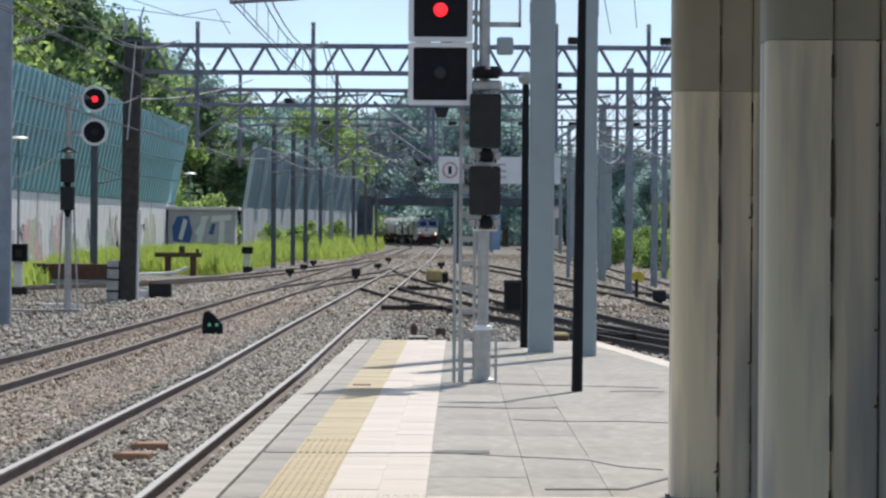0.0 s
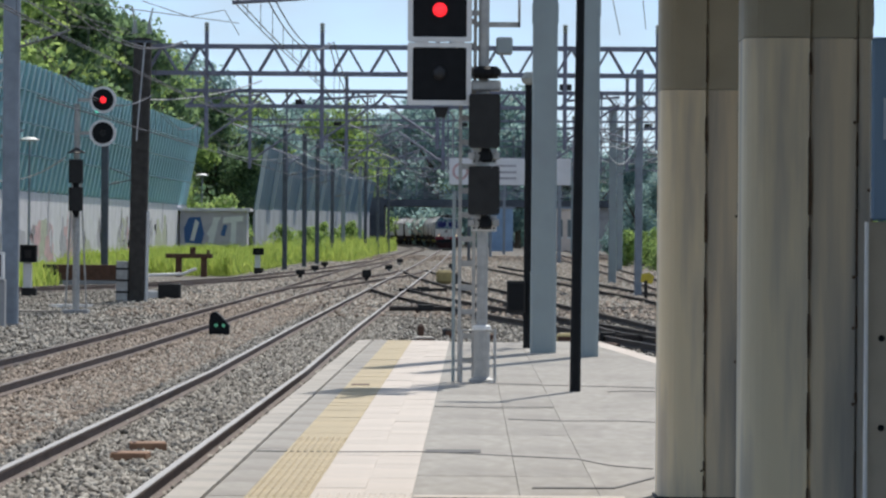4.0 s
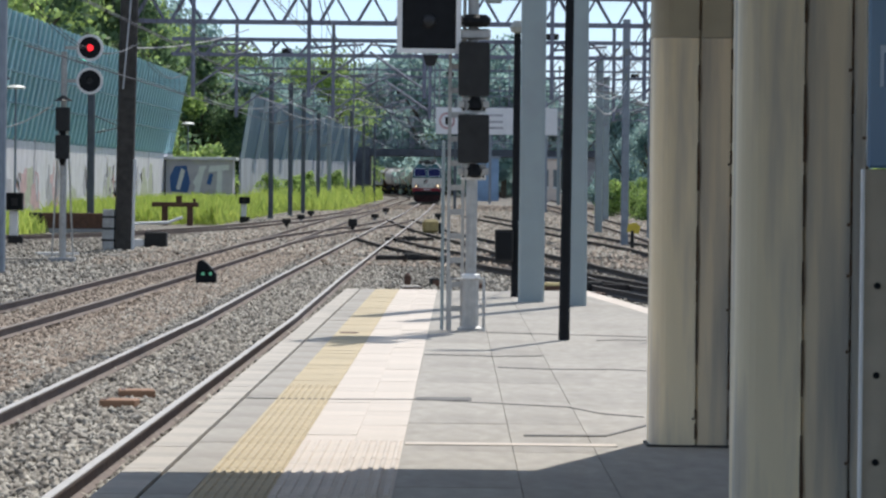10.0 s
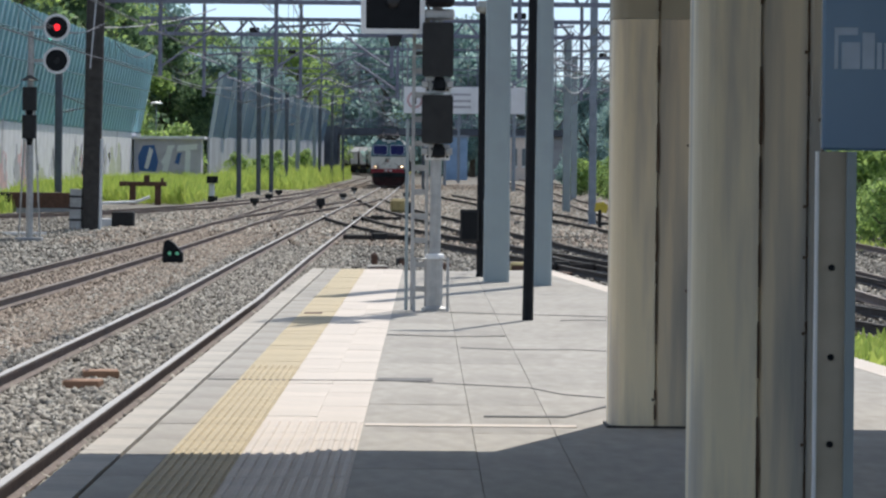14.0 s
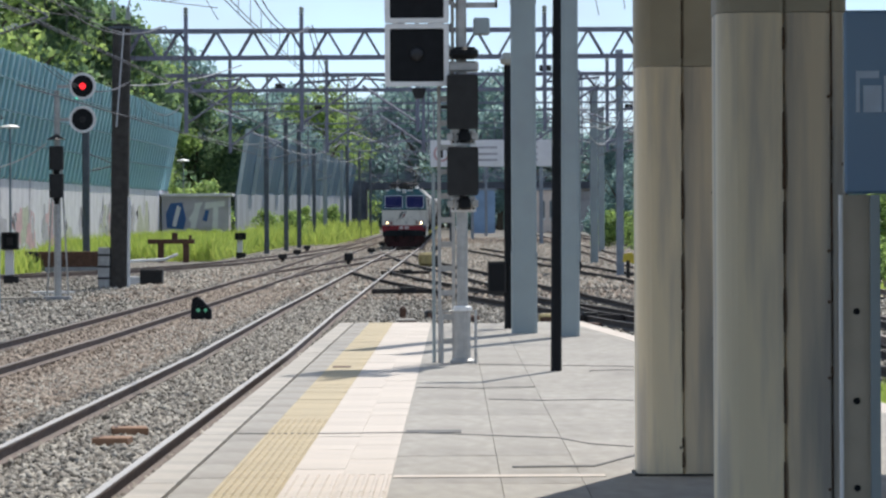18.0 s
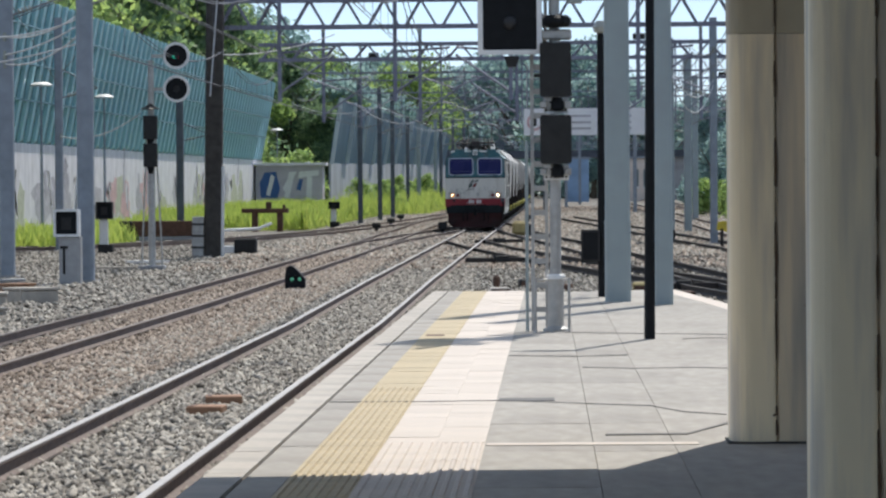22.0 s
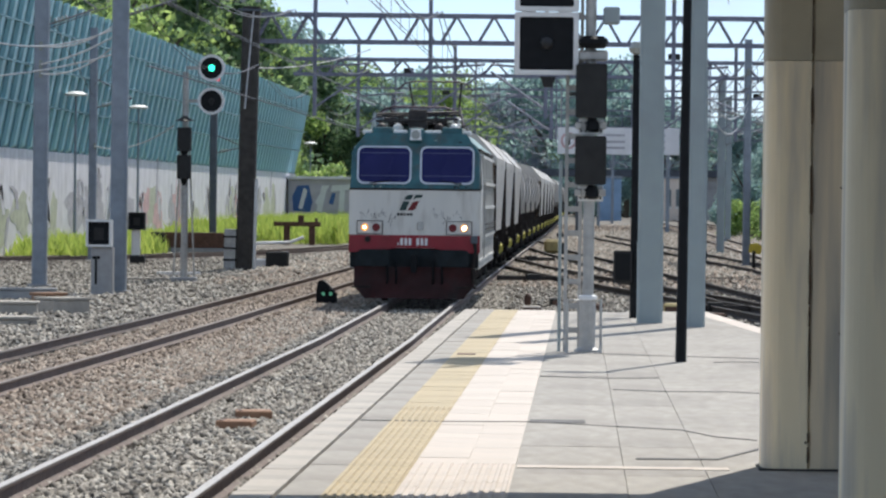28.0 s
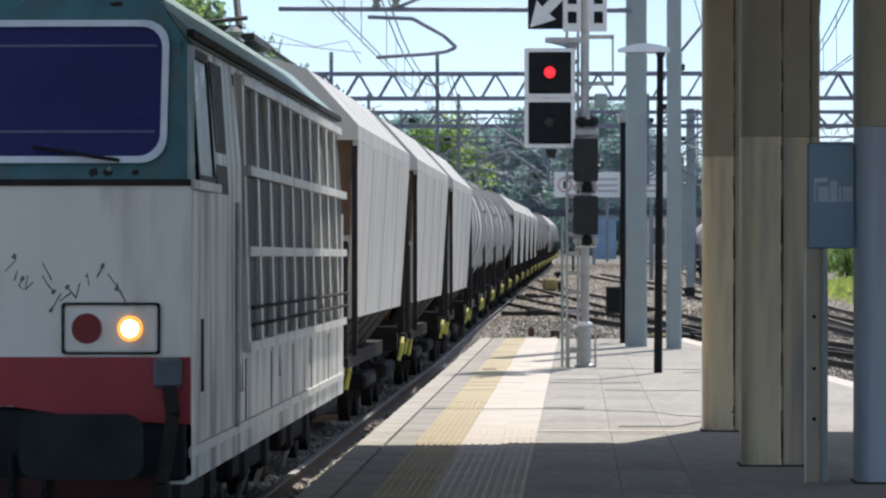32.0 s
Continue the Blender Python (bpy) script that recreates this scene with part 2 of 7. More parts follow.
M = dict(
    concrete=material("concrete", (0.36, 0.36, 0.36), 0.9, vary=0.1, grain=6, stain=(0.2, 0.2, 0.2), stain_scale=0.8, bump=0.3),
    slab=material("platform_slab", (0.33, 0.305, 0.265), 0.88, vary=0.12, grain=9, stain=(0.22, 0.20, 0.175), stain_scale=1.3, stain_amount=0.65, bump=0.25, each=0.07, stretch=(1, 0.25, 1)),
    kerb=material("kerb_stone", (0.42, 0.38, 0.325), 0.85, vary=0.12, grain=10, stain=(0.26, 0.245, 0.22), stain_amount=0.55, each=0.09),
    yellow_tile=material("yellow_tile", (0.44, 0.355, 0.215), 0.8, vary=0.1, grain=10, stain=(0.35, 0.32, 0.235), stain_amount=0.6, each=0.06),
    white_tile=material("white_tile", (0.55, 0.48, 0.41), 0.8, vary=0.06, grain=10, stain=(0.5, 0.47, 0.42), stain_amount=0.4, each=0.05),
    joint_and_shadow=material("dark_joint_and_shadow", (0.14, 0.135, 0.13), 0.95),
    ballast=material("ballast_bed", (0.145, 0.132, 0.11), 0.95, vary=0.45, grain=9, stain=(0.15, 0.12, 0.09), stain_scale=0.12, stain_amount=0.6, bump=1.0, bump_scale=14),
    stone=pieces_material("ballast_stone", (0.49, 0.455, 0.39), (0.115, 0.10, 0.082)),
    rust_stone=pieces_material("rusty_ballast_stone", (0.44, 0.37, 0.30), (0.125, 0.09, 0.065)),
    rail_side=material("rusty_rail", (0.16, 0.12, 0.10), 0.85, 0.0, vary=0.25, grain=12, stain=(0.085, 0.065, 0.055)),
    rail_top=material("polished_rail_head", (0.33, 0.315, 0.30), 0.55, 0.3, vary=0.12),
    soffit=material("grey_soffit", (0.42, 0.40, 0.36), 0.8, vary=0.15, grain=2, stain=(0.22, 0.21, 0.19), stain_amount=0.4),
    rail_dark=material("dark_turnout_rail", (0.032, 0.025, 0.022), 0.8, 0.0, vary=0.25, grain=12),
    rail_worn=material("dull_rail_head", (0.15, 0.12, 0.10), 0.65, 0.3, vary=0.15),
    grey_steel=material("grey_painted_steel", (0.295, 0.345, 0.355), 0.55, 0.0, vary=0.06, grain=2, stain=(0.24, 0.26, 0.28), stain_amount=0.5, bump=0.08),
    galvanised=material("galvanised_steel", (0.43, 0.425, 0.41), 0.55, 0.4, vary=0.15, grain=10, stain=(0.28, 0.27, 0.255), stain_scale=3.0, stain_amount=0.5, bump=0.05),
    black_paint=material("black_paint", (0.010, 0.011, 0.013), 0.6, vary=0.15, bump=0.05, spec=0.15),
    dark_box=material("dark_equipment_box", (0.026, 0.026, 0.026), 0.65, vary=0.15, spec=0.25),
    white_paint=material("white_paint", (0.75, 0.75, 0.74), 0.5, vary=0.05, stain=(0.5, 0.49, 0.47), stain_amount=0.3),
    column_paint=material("cream_column_paint", (0.86, 0.73, 0.50), 0.5, vary=0.08, grain=3, stain=(0.42, 0.38, 0.33), stain_scale=4.5, stain_amount=0.75, bump=0.06, stretch=(1, 1, 0.10), stain_low=0.44, stain_high=0.60),
    column_grime=material("grimy_column_paint", (0.72, 0.60, 0.42), 0.55, vary=0.08, grain=3, stain=(0.24, 0.24, 0.23), stain_scale=6.0, stain_amount=0.8, bump=0.06, stretch=(1, 1, 0.07), stain_low=0.40, stain_high=0.62),
    column_cold=material("blue_grey_column_paint", (0.42, 0.48, 0.56), 0.5, vary=0.08, grain=3, stain=(0.26, 0.30, 0.36), stain_scale=5.0, stain_amount=0.6, bump=0.06, stretch=(1, 1, 0.08), stain_low=0.44, stain_high=0.62),
    pale_cable=material("pale_cable", (0.55, 0.56, 0.57), 0.5, vary=0.1, bump=0),
    ochre=material("ochre_cover", (0.42, 0.33, 0.14), 0.7, vary=0.2, grain=6),
    column_band=material("brown_column_band", (0.39, 0.345, 0.25), 0.6, vary=0.08, grain=3, bump=0.06),
    dark_wood=material("dark_pole", (0.05, 0.045, 0.04), 0.85, vary=0.3, grain=5),
    gantry=material("gantry_steel", (0.20, 0.21, 0.27), 0.6, 0.3, vary=0.15, grain=3),
    wire=material("wire", (0.10, 0.10, 0.11), 0.5, 0.6, bump=0),
    barrier=material("blue_green_barrier", (0.03, 0.145, 0.18), 0.4, vary=0.3, grain=0.8, stain=(0.02, 0.09, 0.12), stain_scale=0.3),
    barrier_far=material("dull_blue_barrier", (0.06, 0.135, 0.19), 0.5, vary=0.3, grain=0.8, stain=(0.05, 0.10, 0.13), stain_scale=0.4),
    fin=material("pale_barrier_fin", (0.46, 0.53, 0.56), 0.6, vary=0.15, grain=1, stain=(0.30, 0.36, 0.40), stain_scale=0.6),
    far_wall=material("shaded_grey_wall", (0.36, 0.38, 0.41), 0.9, vary=0.2, grain=0.7, stain=(0.24, 0.26, 0.27), stain_scale=0.25, stain_amount=0.7),
    hut_wall=material("mauve_grey_render", (0.50, 0.47, 0.51), 0.9, vary=0.1, grain=1.5, stain=(0.33, 0.32, 0.35), stain_scale=0.8),
    post_dark=material("dark_post_steel", (0.085, 0.10, 0.12), 0.7, vary=0.2, grain=3),
    far_blue=material("blue_cladding", (0.25, 0.37, 0.54), 0.6, vary=0.2, grain=0.4),
    far_pale=material("pale_facade", (0.72, 0.62, 0.54), 0.8, vary=0.12, grain=0.5, stain=(0.5, 0.44, 0.4), stain_scale=0.3),
    barrier_rib=material("pale_barrier_rib", (0.37, 0.63, 0.69), 0.4, vary=0.1, grain=1),
    wall_concrete=material("noise_wall_concrete", (0.70, 0.68, 0.70), 0.9, vary=0.12, grain=1.2, stain=(0.55, 0.53, 0.53), stain_scale=0.5, stain_amount=0.7, bump=0.3),
    leaf=pieces_material("leaf", (0.46, 0.60, 0.18), (0.15, 0.24, 0.09), 0.6, thin=0.68),
    leaf_dark=pieces_material("dark_leaf", (0.28, 0.40, 0.18), (0.08, 0.15, 0.09), 0.6, thin=0.62),
    # haze is put into this leaf colour: paler and bluer for distance
    leaf_hazed=pieces_material("haze_tinted_leaf", (0.40, 0.54, 0.48), (0.20, 0.31, 0.32), 0.5, thin=0.72),
    grass=pieces_material("grass_blade", (0.56, 0.64, 0.15), (0.27, 0.38, 0.08), 0.8, thin=0.45),
    trim=material("pale_window_trim", (0.58, 0.63, 0.70), 0.5, vary=0.1),
    blind=material("blind_line", (0.10, 0.11, 0.20), 0.5, bump=0),
    dull_yellow=material("dull_yellow_paint", (0.55, 0.50, 0.10), 0.6, vary=0.3, grain=9),
    hot_lamp=material("lamp_filament", (0.9, 0.7, 0.4), 0.2, emit=(1.0, 0.80, 0.48), power=9.0, bump=0),
    headlamp=material("lit_headlamp", (0.5, 0.22, 0.06), 0.2, emit=(1.0, 0.36, 0.05), power=1.2, bump=0),
    tail_red=material("dark_red_lens", (0.15, 0.008, 0.012), 0.6, vary=0.1, bump=0),
    lamp_glass=material("lamp_glass", (0.35, 0.36, 0.33), 0.15, vary=0.1, bump=0),
    emblem_green=material("emblem_green", (0.012, 0.04, 0.04), 0.5, bump=0),
    scrawl=material("scrawl_paint", (0.10, 0.10, 0.11), 0.6, bump=0),
    beam=material("buffer_beam_paint", (0.010, 0.015, 0.018), 0.7, vary=0.3, grain=5, stain=(0.022, 0.018, 0.016), spec=0.25),
    side_glass=material("grey_side_glass", (0.16, 0.19, 0.20), 0.35, vary=0.1, bump=0, spec=0.25),
    grille=material("dark_grille", (0.055, 0.055, 0.05), 0.7, vary=0.25, grain=20, stretch=(1, 1, 3)),
    insulator=material("insulator_glaze", (0.30, 0.32, 0.28), 0.2, vary=0.1, bump=0),
    panto=material("pantograph_steel", (0.04, 0.035, 0.035), 0.6, 0.4, vary=0.2),
    panto_bow=material("contact_bow", (0.06, 0.03, 0.045), 0.5, 0.2, vary=0.15),
    tank_dark=material("tank_blue_grey", (0.06, 0.08, 0.11), 0.5, vary=0.2, grain=1),
    sign_blue=material("sign_blue", (0.11, 0.20, 0.32), 0.25, vary=0.06, grain=1, bump=0),
    sign_pale=material("sign_pale", (0.42, 0.50, 0.60), 0.4, bump=0),
    channel=material("brown_channel", (0.46, 0.40, 0.31), 0.7, vary=0.12, grain=4),
    white_board=material("white_board", (0.85, 0.84, 0.85), 0.6, vary=0.05, grain=1, stain=(0.7, 0.7, 0.7)),
    graffiti_blue=material("graffiti_blue", (0.05, 0.12, 0.30), 0.7, vary=0.2),
    graffiti_red=material("graffiti_red", (0.58, 0.38, 0.38), 0.8, vary=0.25, grain=3),
    graffiti_dark=material("graffiti_dark", (0.44, 0.42, 0.45), 0.8, vary=0.25, grain=3),
    graffiti_green=material("graffiti_green", (0.47, 0.48, 0.36), 0.8, vary=0.2, grain=3),
    bridge_stone=material("dark_abutment_stone", (0.075, 0.085, 0.105), 0.9, vary=0.3, grain=0.6),
    seam_rust=material("seam_rust", (0.09, 0.055, 0.03), 0.85, vary=0.3, grain=20),
    post_steel=material("weathered_post_steel", (0.25, 0.285, 0.33), 0.7, vary=0.15, grain=3, stain=(0.17, 0.19, 0.21)),
    arm_steel=material("dull_arm_steel", (0.17, 0.17, 0.19), 0.8, vary=0.15),
    rust=material("rusty_steel", (0.11, 0.055, 0.035), 0.8, vary=0.3, grain=5),
    plank=material("weathered_plank", (0.30, 0.17, 0.10), 0.85, vary=0.2, grain=6, stretch=(1, 5, 1)),
    green_light=material("lit_green_lens", (0.01, 0.4, 0.3), 0.3, emit=(0.05, 1.0, 0.62), power=2.5, bump=0),
    pale_green_light=material("small_green_lens", (0.03, 0.16, 0.11), 0.3, emit=(0.3, 1.0, 0.6), power=0.2, bump=0),
    bark=material("bark", (0.10, 0.08, 0.06), 0.95, vary=0.3, grain=4, bump=0.6),
    glass=material("lens_glass", (0.01, 0.01, 0.012), 0.5, vary=0.1, bump=0),
    red_light=material("lit_red_lens", (0.5, 0.01, 0.01), 0.3, emit=(1.0, 0.02, 0.03), power=1.5, bump=0),
    loco_white=material("loco_white", (0.66, 0.645, 0.60), 0.45, vary=0.07, grain=2, stain=(0.34, 0.31, 0.27), stain_scale=3.0, stain_amount=0.75, bump=0.05, stretch=(1, 1, 0.22)),
    loco_side=material("loco_side_white", (0.66, 0.645, 0.60), 0.45, vary=0.08, grain=2, stain=(0.13, 0.12, 0.115), stain_scale=2.8, stain_amount=0.85, bump=0.05, stretch=(1, 1, 0.22), stain_low=0.40, stain_high=0.64),
    loco_teal=material("loco_teal", (0.030, 0.115, 0.135), 0.5, vary=0.3, grain=3, stain=(0.075, 0.085, 0.08), stain_scale=4.5, stain_amount=0.8, bump=0.05),
    loco_roof=material("loco_roof", (0.22, 0.32, 0.30), 0.5, vary=0.12, grain=2, stain=(0.12, 0.14, 0.13), stain_amount=0.6),
    loco_red=material("loco_red", (0.25, 0.009, 0.020), 0.45, vary=0.1, grain=4, stain=(0.10, 0.02, 0.02), stain_amount=0.5, bump=0.05),
    under=material("grimy_underframe", (0.026, 0.022, 0.021), 0.85, vary=0.3, grain=6, stain=(0.06, 0.04, 0.03), stain_amount=0.5, spec=0.2),
    pilot=material("grimy_red_pilot", (0.040, 0.007, 0.008), 0.8, vary=0.3, grain=4, stain=(0.012, 0.010, 0.010), stain_scale=1.8, stain_amount=0.85, stain_low=0.42),
    cab_glass=material("blue_cab_glass", (0.022, 0.024, 0.105), 0.25, vary=0.2, grain=1, bump=0, spec=0.12),
    wagon=material("wagon_grey_white", (0.53, 0.505, 0.47), 0.55, vary=0.08, grain=1.5, stain=(0.27, 0.25, 0.24), stain_scale=2.0, stain_amount=0.6, bump=0.05, stretch=(1, 1, 0.25)),
    wagon_brown=material("wagon_end_brown", (0.13, 0.075, 0.04), 0.7, vary=0.2, grain=3),
    yellow_paint=material("yellow_paint", (0.60, 0.46, 0.04), 0.5, vary=0.1),
)

# ---- mesh helpers ----
def box(bm, x0, x1, y0, y1, z0, z1, bevel=0.0):
    r = bmesh.ops.create_cube(bm, size=1)
    for v in r["verts"]:
        v.co = Vector(((x0 + x1) / 2 + v.co.x * (x1 - x0), (y0 + y1) / 2 + v.co.y * (y1 - y0), (z0 + z1) / 2 + v.co.z * (z1 - z0)))
    if bevel:
        es = {e for v in r["verts"] for e in v.link_edges}
        bmesh.ops.bevel(bm, geom=list(es), offset=bevel, segments=1, affect="EDGES")
    return bm


def rod(bm, p, q, r, r2=None, seg=8):
    p, q = Vector(p), Vector(q)
    d = q - p
    m = Matrix.Translation((p + q) / 2) @ d.to_track_quat("Z", "Y").to_matrix().to_4x4()
    bmesh.ops.create_cone(bm, cap_ends=True, segments=seg, radius1=r, radius2=r if r2 is None else r2, depth=d.length, matrix=m)
    return bm


def prism(bm, poly, axis, a, b):
    """Extrude a polygon (list of 2D points) along an axis from a to b. axis x: (y, z); y: (x, z); z: (x, y)."""
    def at(p, w):
        return {"x": (w, p[0], p[1]), "y": (p[0], w, p[1]), "z": (p[0], p[1], w)}[axis]
    lo, hi = [bm.verts.new(at(p, a)) for p in poly], [bm.verts.new(at(p, b)) for p in poly]
    n = len(poly)
    for i in range(n):
        bm.faces.new((lo[i], lo[(i + 1) % n], hi[(i + 1) % n], hi[i]))
    bm.faces.new(lo), bm.faces.new(hi)
    bmesh.ops.recalc_face_normals(bm, faces=bm.faces)
    return bm


def rounded(w, h, r, n=4, cx=0.0, cy=0.0):
    out = []
    for k, (sx, sy) in enumerate(((1, 1), (-1, 1), (-1, -1), (1, -1))):
        for i in range(n + 1):
            a = math.pi / 2 * (k + i / n)
            out.append((cx + sx * (w / 2 - r) + r * math.cos(a), cy + sy * (h / 2 - r) + r * math.sin(a)))
    return out


def ring(bm, outer, inner, axis, a, b):
    """A frame between two outlines with the same number of points, with thickness along the axis."""
    def at(p, w):
        return {"x": (w, p[0], p[1]), "y": (p[0], w, p[1]), "z": (p[0], p[1], w)}[axis]
    n = len(outer)
    v = [[bm.verts.new(at(p, w)) for p in o] for o, w in ((outer, a), (inner, a), (inner, b), (outer, b))]
    for k in range(4):
        c, d = v[k], v[(k + 1) % 4]
        for i in range(n):
            j = (i + 1) % n
            bm.faces.new((c[i], c[j], d[j], d[i]))
    bmesh.ops.recalc_face_normals(bm, faces=bm.faces)
    return bm


def lathe(bm, rows, axis_at=(0, 0, 0), seg=16):
    """Turn (radius, height) rows round a vertical axis."""
    loops = []
    for r, h in rows:
        loops.append([bm.verts.new((axis_at[0] + r * math.cos(2 * math.pi * i / seg), axis_at[1] + r * math.sin(2 * math.pi * i / seg), axis_at[2] + h)) for i in range(seg)])
    for c, d in zip(loops, loops[1:]):
        for i in range(seg):
            bm.faces.new((c[i], c[(i + 1) % seg], d[(i + 1) % seg], d[i]))
    bm.faces.new(loops[0][::-1]), bm.faces.new(loops[-1])
    return bm


def disc(x, y, z, r, depth=0.04, seg=18):
    """A shallow round lens facing the front (-y)."""
    bm = bm_new()
    rod(bm, (x, y + depth, z), (x, y, z), r, r * 0.92, seg)
    return bm


def mesh_of(bm, name, mat, smooth=False):
    me = bpy.data.meshes.new(name)
    bm.to_mesh(me)
    bm.free()
    me.materials.append(mat)
    if smooth:
        for p in me.polygons:
            p.use_smooth = True
    return me


def part(name, bm, mat, parent=None, label="", smooth=False, at=None):
    ob = new(name, mesh_of(bm, name, mat, smooth))
    if parent:
        ob.parent = parent
    if at:
        ob.matrix_basis = at
    return tagged(ob, label) if label else ob


def piece(name, me, parent, at):
    ob = new(name, me)
    ob.parent = parent
    ob.matrix_basis = at
    return ob


def thing(name, x, y, z, label, category, group="", kind="", rz=0.0):
    ob = new(name)
    ob.empty_display_size = 0.3
    ob.matrix_basis = pose(x, y, z, 0, 0, rz)
    return tagged(ob, label, category, group, kind)


def bm_new():
    return bmesh.new()


def wire_mesh(name, lines, r, seg=4):
    """Thin tubes along polylines, made straight into one mesh."""
    vs, fs = [], []
    for pts in lines:
        pts = [Vector(p) for p in pts]
        base = len(vs)
        for i, p in enumerate(pts):
            d = (pts[min(i + 1, len(pts) - 1)] - pts[max(i - 1, 0)]).normalized()
            u = d.cross(Vector((0, 0, 1)))
            u = u.normalized() if u.length > 1e-3 else Vector((1, 0, 0))
            w = u.cross(d)
            for k in range(seg):
                a = 2 * math.pi * k / seg
                vs.append(p + r * (math.cos(a) * u + math.sin(a) * w))
        for i in range(len(pts) - 1):
            for k in range(seg):
                a, b = base + i * seg + k, base + i * seg + (k + 1) % seg
                fs.append((a, b, b + seg, a + seg))
    me = bpy.data.meshes.new(name)
    me.from_pydata(vs, [], fs)
    return me


# ---- plan ----
TRACK_1 = -3.56


def rail_z(y):
    return -0.53 + 0.0045 * max(0.0, min(y, 900.0) - 70.0)


def track_x(y):
    """Centre of the track on which the train runs: nearly straight, then a long bend to the left."""
    u = max(0.0, y - 490.0)
    return TRACK_1 + 0.0025 * max(0.0, min(y, 300.0) - 100.0) - (1.05e-6 * u ** 3 if u < 260 else 18.45 + 0.213 * (u - 260))


# ---- ground ----
def ground_sheet():
    ys = [-900, -300, -60, 0, 20, 40, 70, 90, 120, 160, 220, 300, 400, 500, 600, 750, 900, 1500, 4500]
    xs = [-3000, -400, -60, -20, -12, -9, -6, -2.2, 0, 3, 8, 20, 60, 400, 3000]
    vs = [(x, y, rail_z(y) - 0.22) for y in ys for x in xs]
    n = len(xs)
    fs = [(j * n + i, j * n + i + 1, (j + 1) * n + i + 1, (j + 1) * n + i) for j in range(len(ys) - 1) for i in range(n - 1)]
    me = bpy.data.meshes.new("ground")
    me.from_pydata(vs, [], fs)
    me.materials.append(M["ballast"])
    return tagged(new("ground", me), "grey-brown stony railway ground with ballast", "ground", kind="structure")


ground_sheet()


def stones(name, mat, x0, x1, y0, y1, count, size, label, seed, lift=0.0, avoid=()):
    """Angular loose stones scattered over a strip, joined into one mesh."""
    rng = np.random.default_rng(seed)
    x, y = rng.uniform(x0, x1, count), y0 * (y1 / y0) ** (rng.uniform(0, 1, count) ** 1.0)
    keep = np.ones(count, bool)
    for a, b in avoid:
        keep &= ~((x > a) & (x < b))
    x, y = x[keep], y[keep]
    k = len(x)
    z = -0.53 + 0.0045 * np.maximum(0, y - 70) - 0.215 + lift + rng.uniform(0, 0.05, k)
    base = np.array([(1, 0, 0), (-0.3, 0.95, 0.1), (-0.6, -0.8, -0.1), (0.15, 0.1, 0.8), (0.1, -0.1, -0.8)], float)
    tri = np.array([(0, 1, 3), (1, 2, 3), (2, 0, 3), (1, 0, 4), (2, 1, 4), (0, 2, 4)])
    v = np.repeat(base[None], k, 0) * (1 + rng.uniform(-0.35, 0.35, (k, 5, 3)))
    s = rng.uniform(0.5, 1.0, (k, 1, 1)) * size
    a = rng.uniform(0, 6.283, k)
    tilt = rng.uniform(-0.9, 0.9, k)
    ca, sa, ct, st = np.cos(a), np.sin(a), np.cos(tilt), np.sin(tilt)
    X, Y, Z = v[..., 0], v[..., 1], v[..., 2]
    Y, Z = Y * ct[:, None] - Z * st[:, None], Y * st[:, None] + Z * ct[:, None]
    X, Y = X * ca[:, None] - Y * sa[:, None], X * sa[:, None] + Y * ca[:, None]
    v = np.stack([X, Y, Z], -1) * s + np.stack([x, y, z], -1)[:, None, :]
    f = (tri[None] + (np.arange(k) * 5)[:, None, None]).reshape(-1)
    me = bpy.data.meshes.new(name)
    nf = k * 6
    me.vertices.add(k * 5), me.loops.add(nf * 3), me.polygons.add(nf)
    me.vertices.foreach_set("co", v.reshape(-1))
    me.loops.foreach_set("vertex_index", f)
    me.polygons.foreach_set("loop_start", np.arange(nf) * 3)
    me.polygons.foreach_set("loop_total", np.full(nf, 3))
    me.update()
    me.materials.append(mat)
    return tagged(new(name, me), label, "ballast", kind="stuff")


stones("ballast", M["stone"], -6.3, -1.9, 24, 150, 60000, 0.066, "grey angular crushed-stone track ballast", 1)
stones("ballast", M["rust_stone"], -8.3, -5.0, 38, 150, 30000, 0.068, "rust-brown crushed-stone ballast between the tracks", 2, 0.01)
stones("ballast", M["stone"], -24, -8.0, 58, 200, 38000, 0.088, "pale crushed-stone ballast along the sidings", 3)
stones("ballast", M["stone"], -2.0, 14, 66, 260, 36000, 0.075, "grey ballast beyond the platform's end", 4)
stones("ballast", M["stone"], -12, 15, 140, 340, 42000, 0.12, "grey-brown ballast under the distant tracks", 6)
stones("ballast", M["rust_stone"], -11, 14, 120, 420, 22000, 0.13, "rust-brown ballast under the distant tracks", 7)
stones("ballast", M["stone"], 3.5, 12, 30, 80, 9000, 0.055, "grey ballast beside the platform's slanted edge", 5)


# ---- tracks ----
RAIL_SECTION = [(-0.07, -0.16), (0.07, -0.16), (0.07, -0.145), (0.012, -0.12), (0.012, -0.045), (0.036, -0.03), (0.036, -0.012), (-0.036, -0.012), (-0.036, -0.03), (-0.012, -0.045), (-0.012, -0.12), (-0.07, -0.145)]


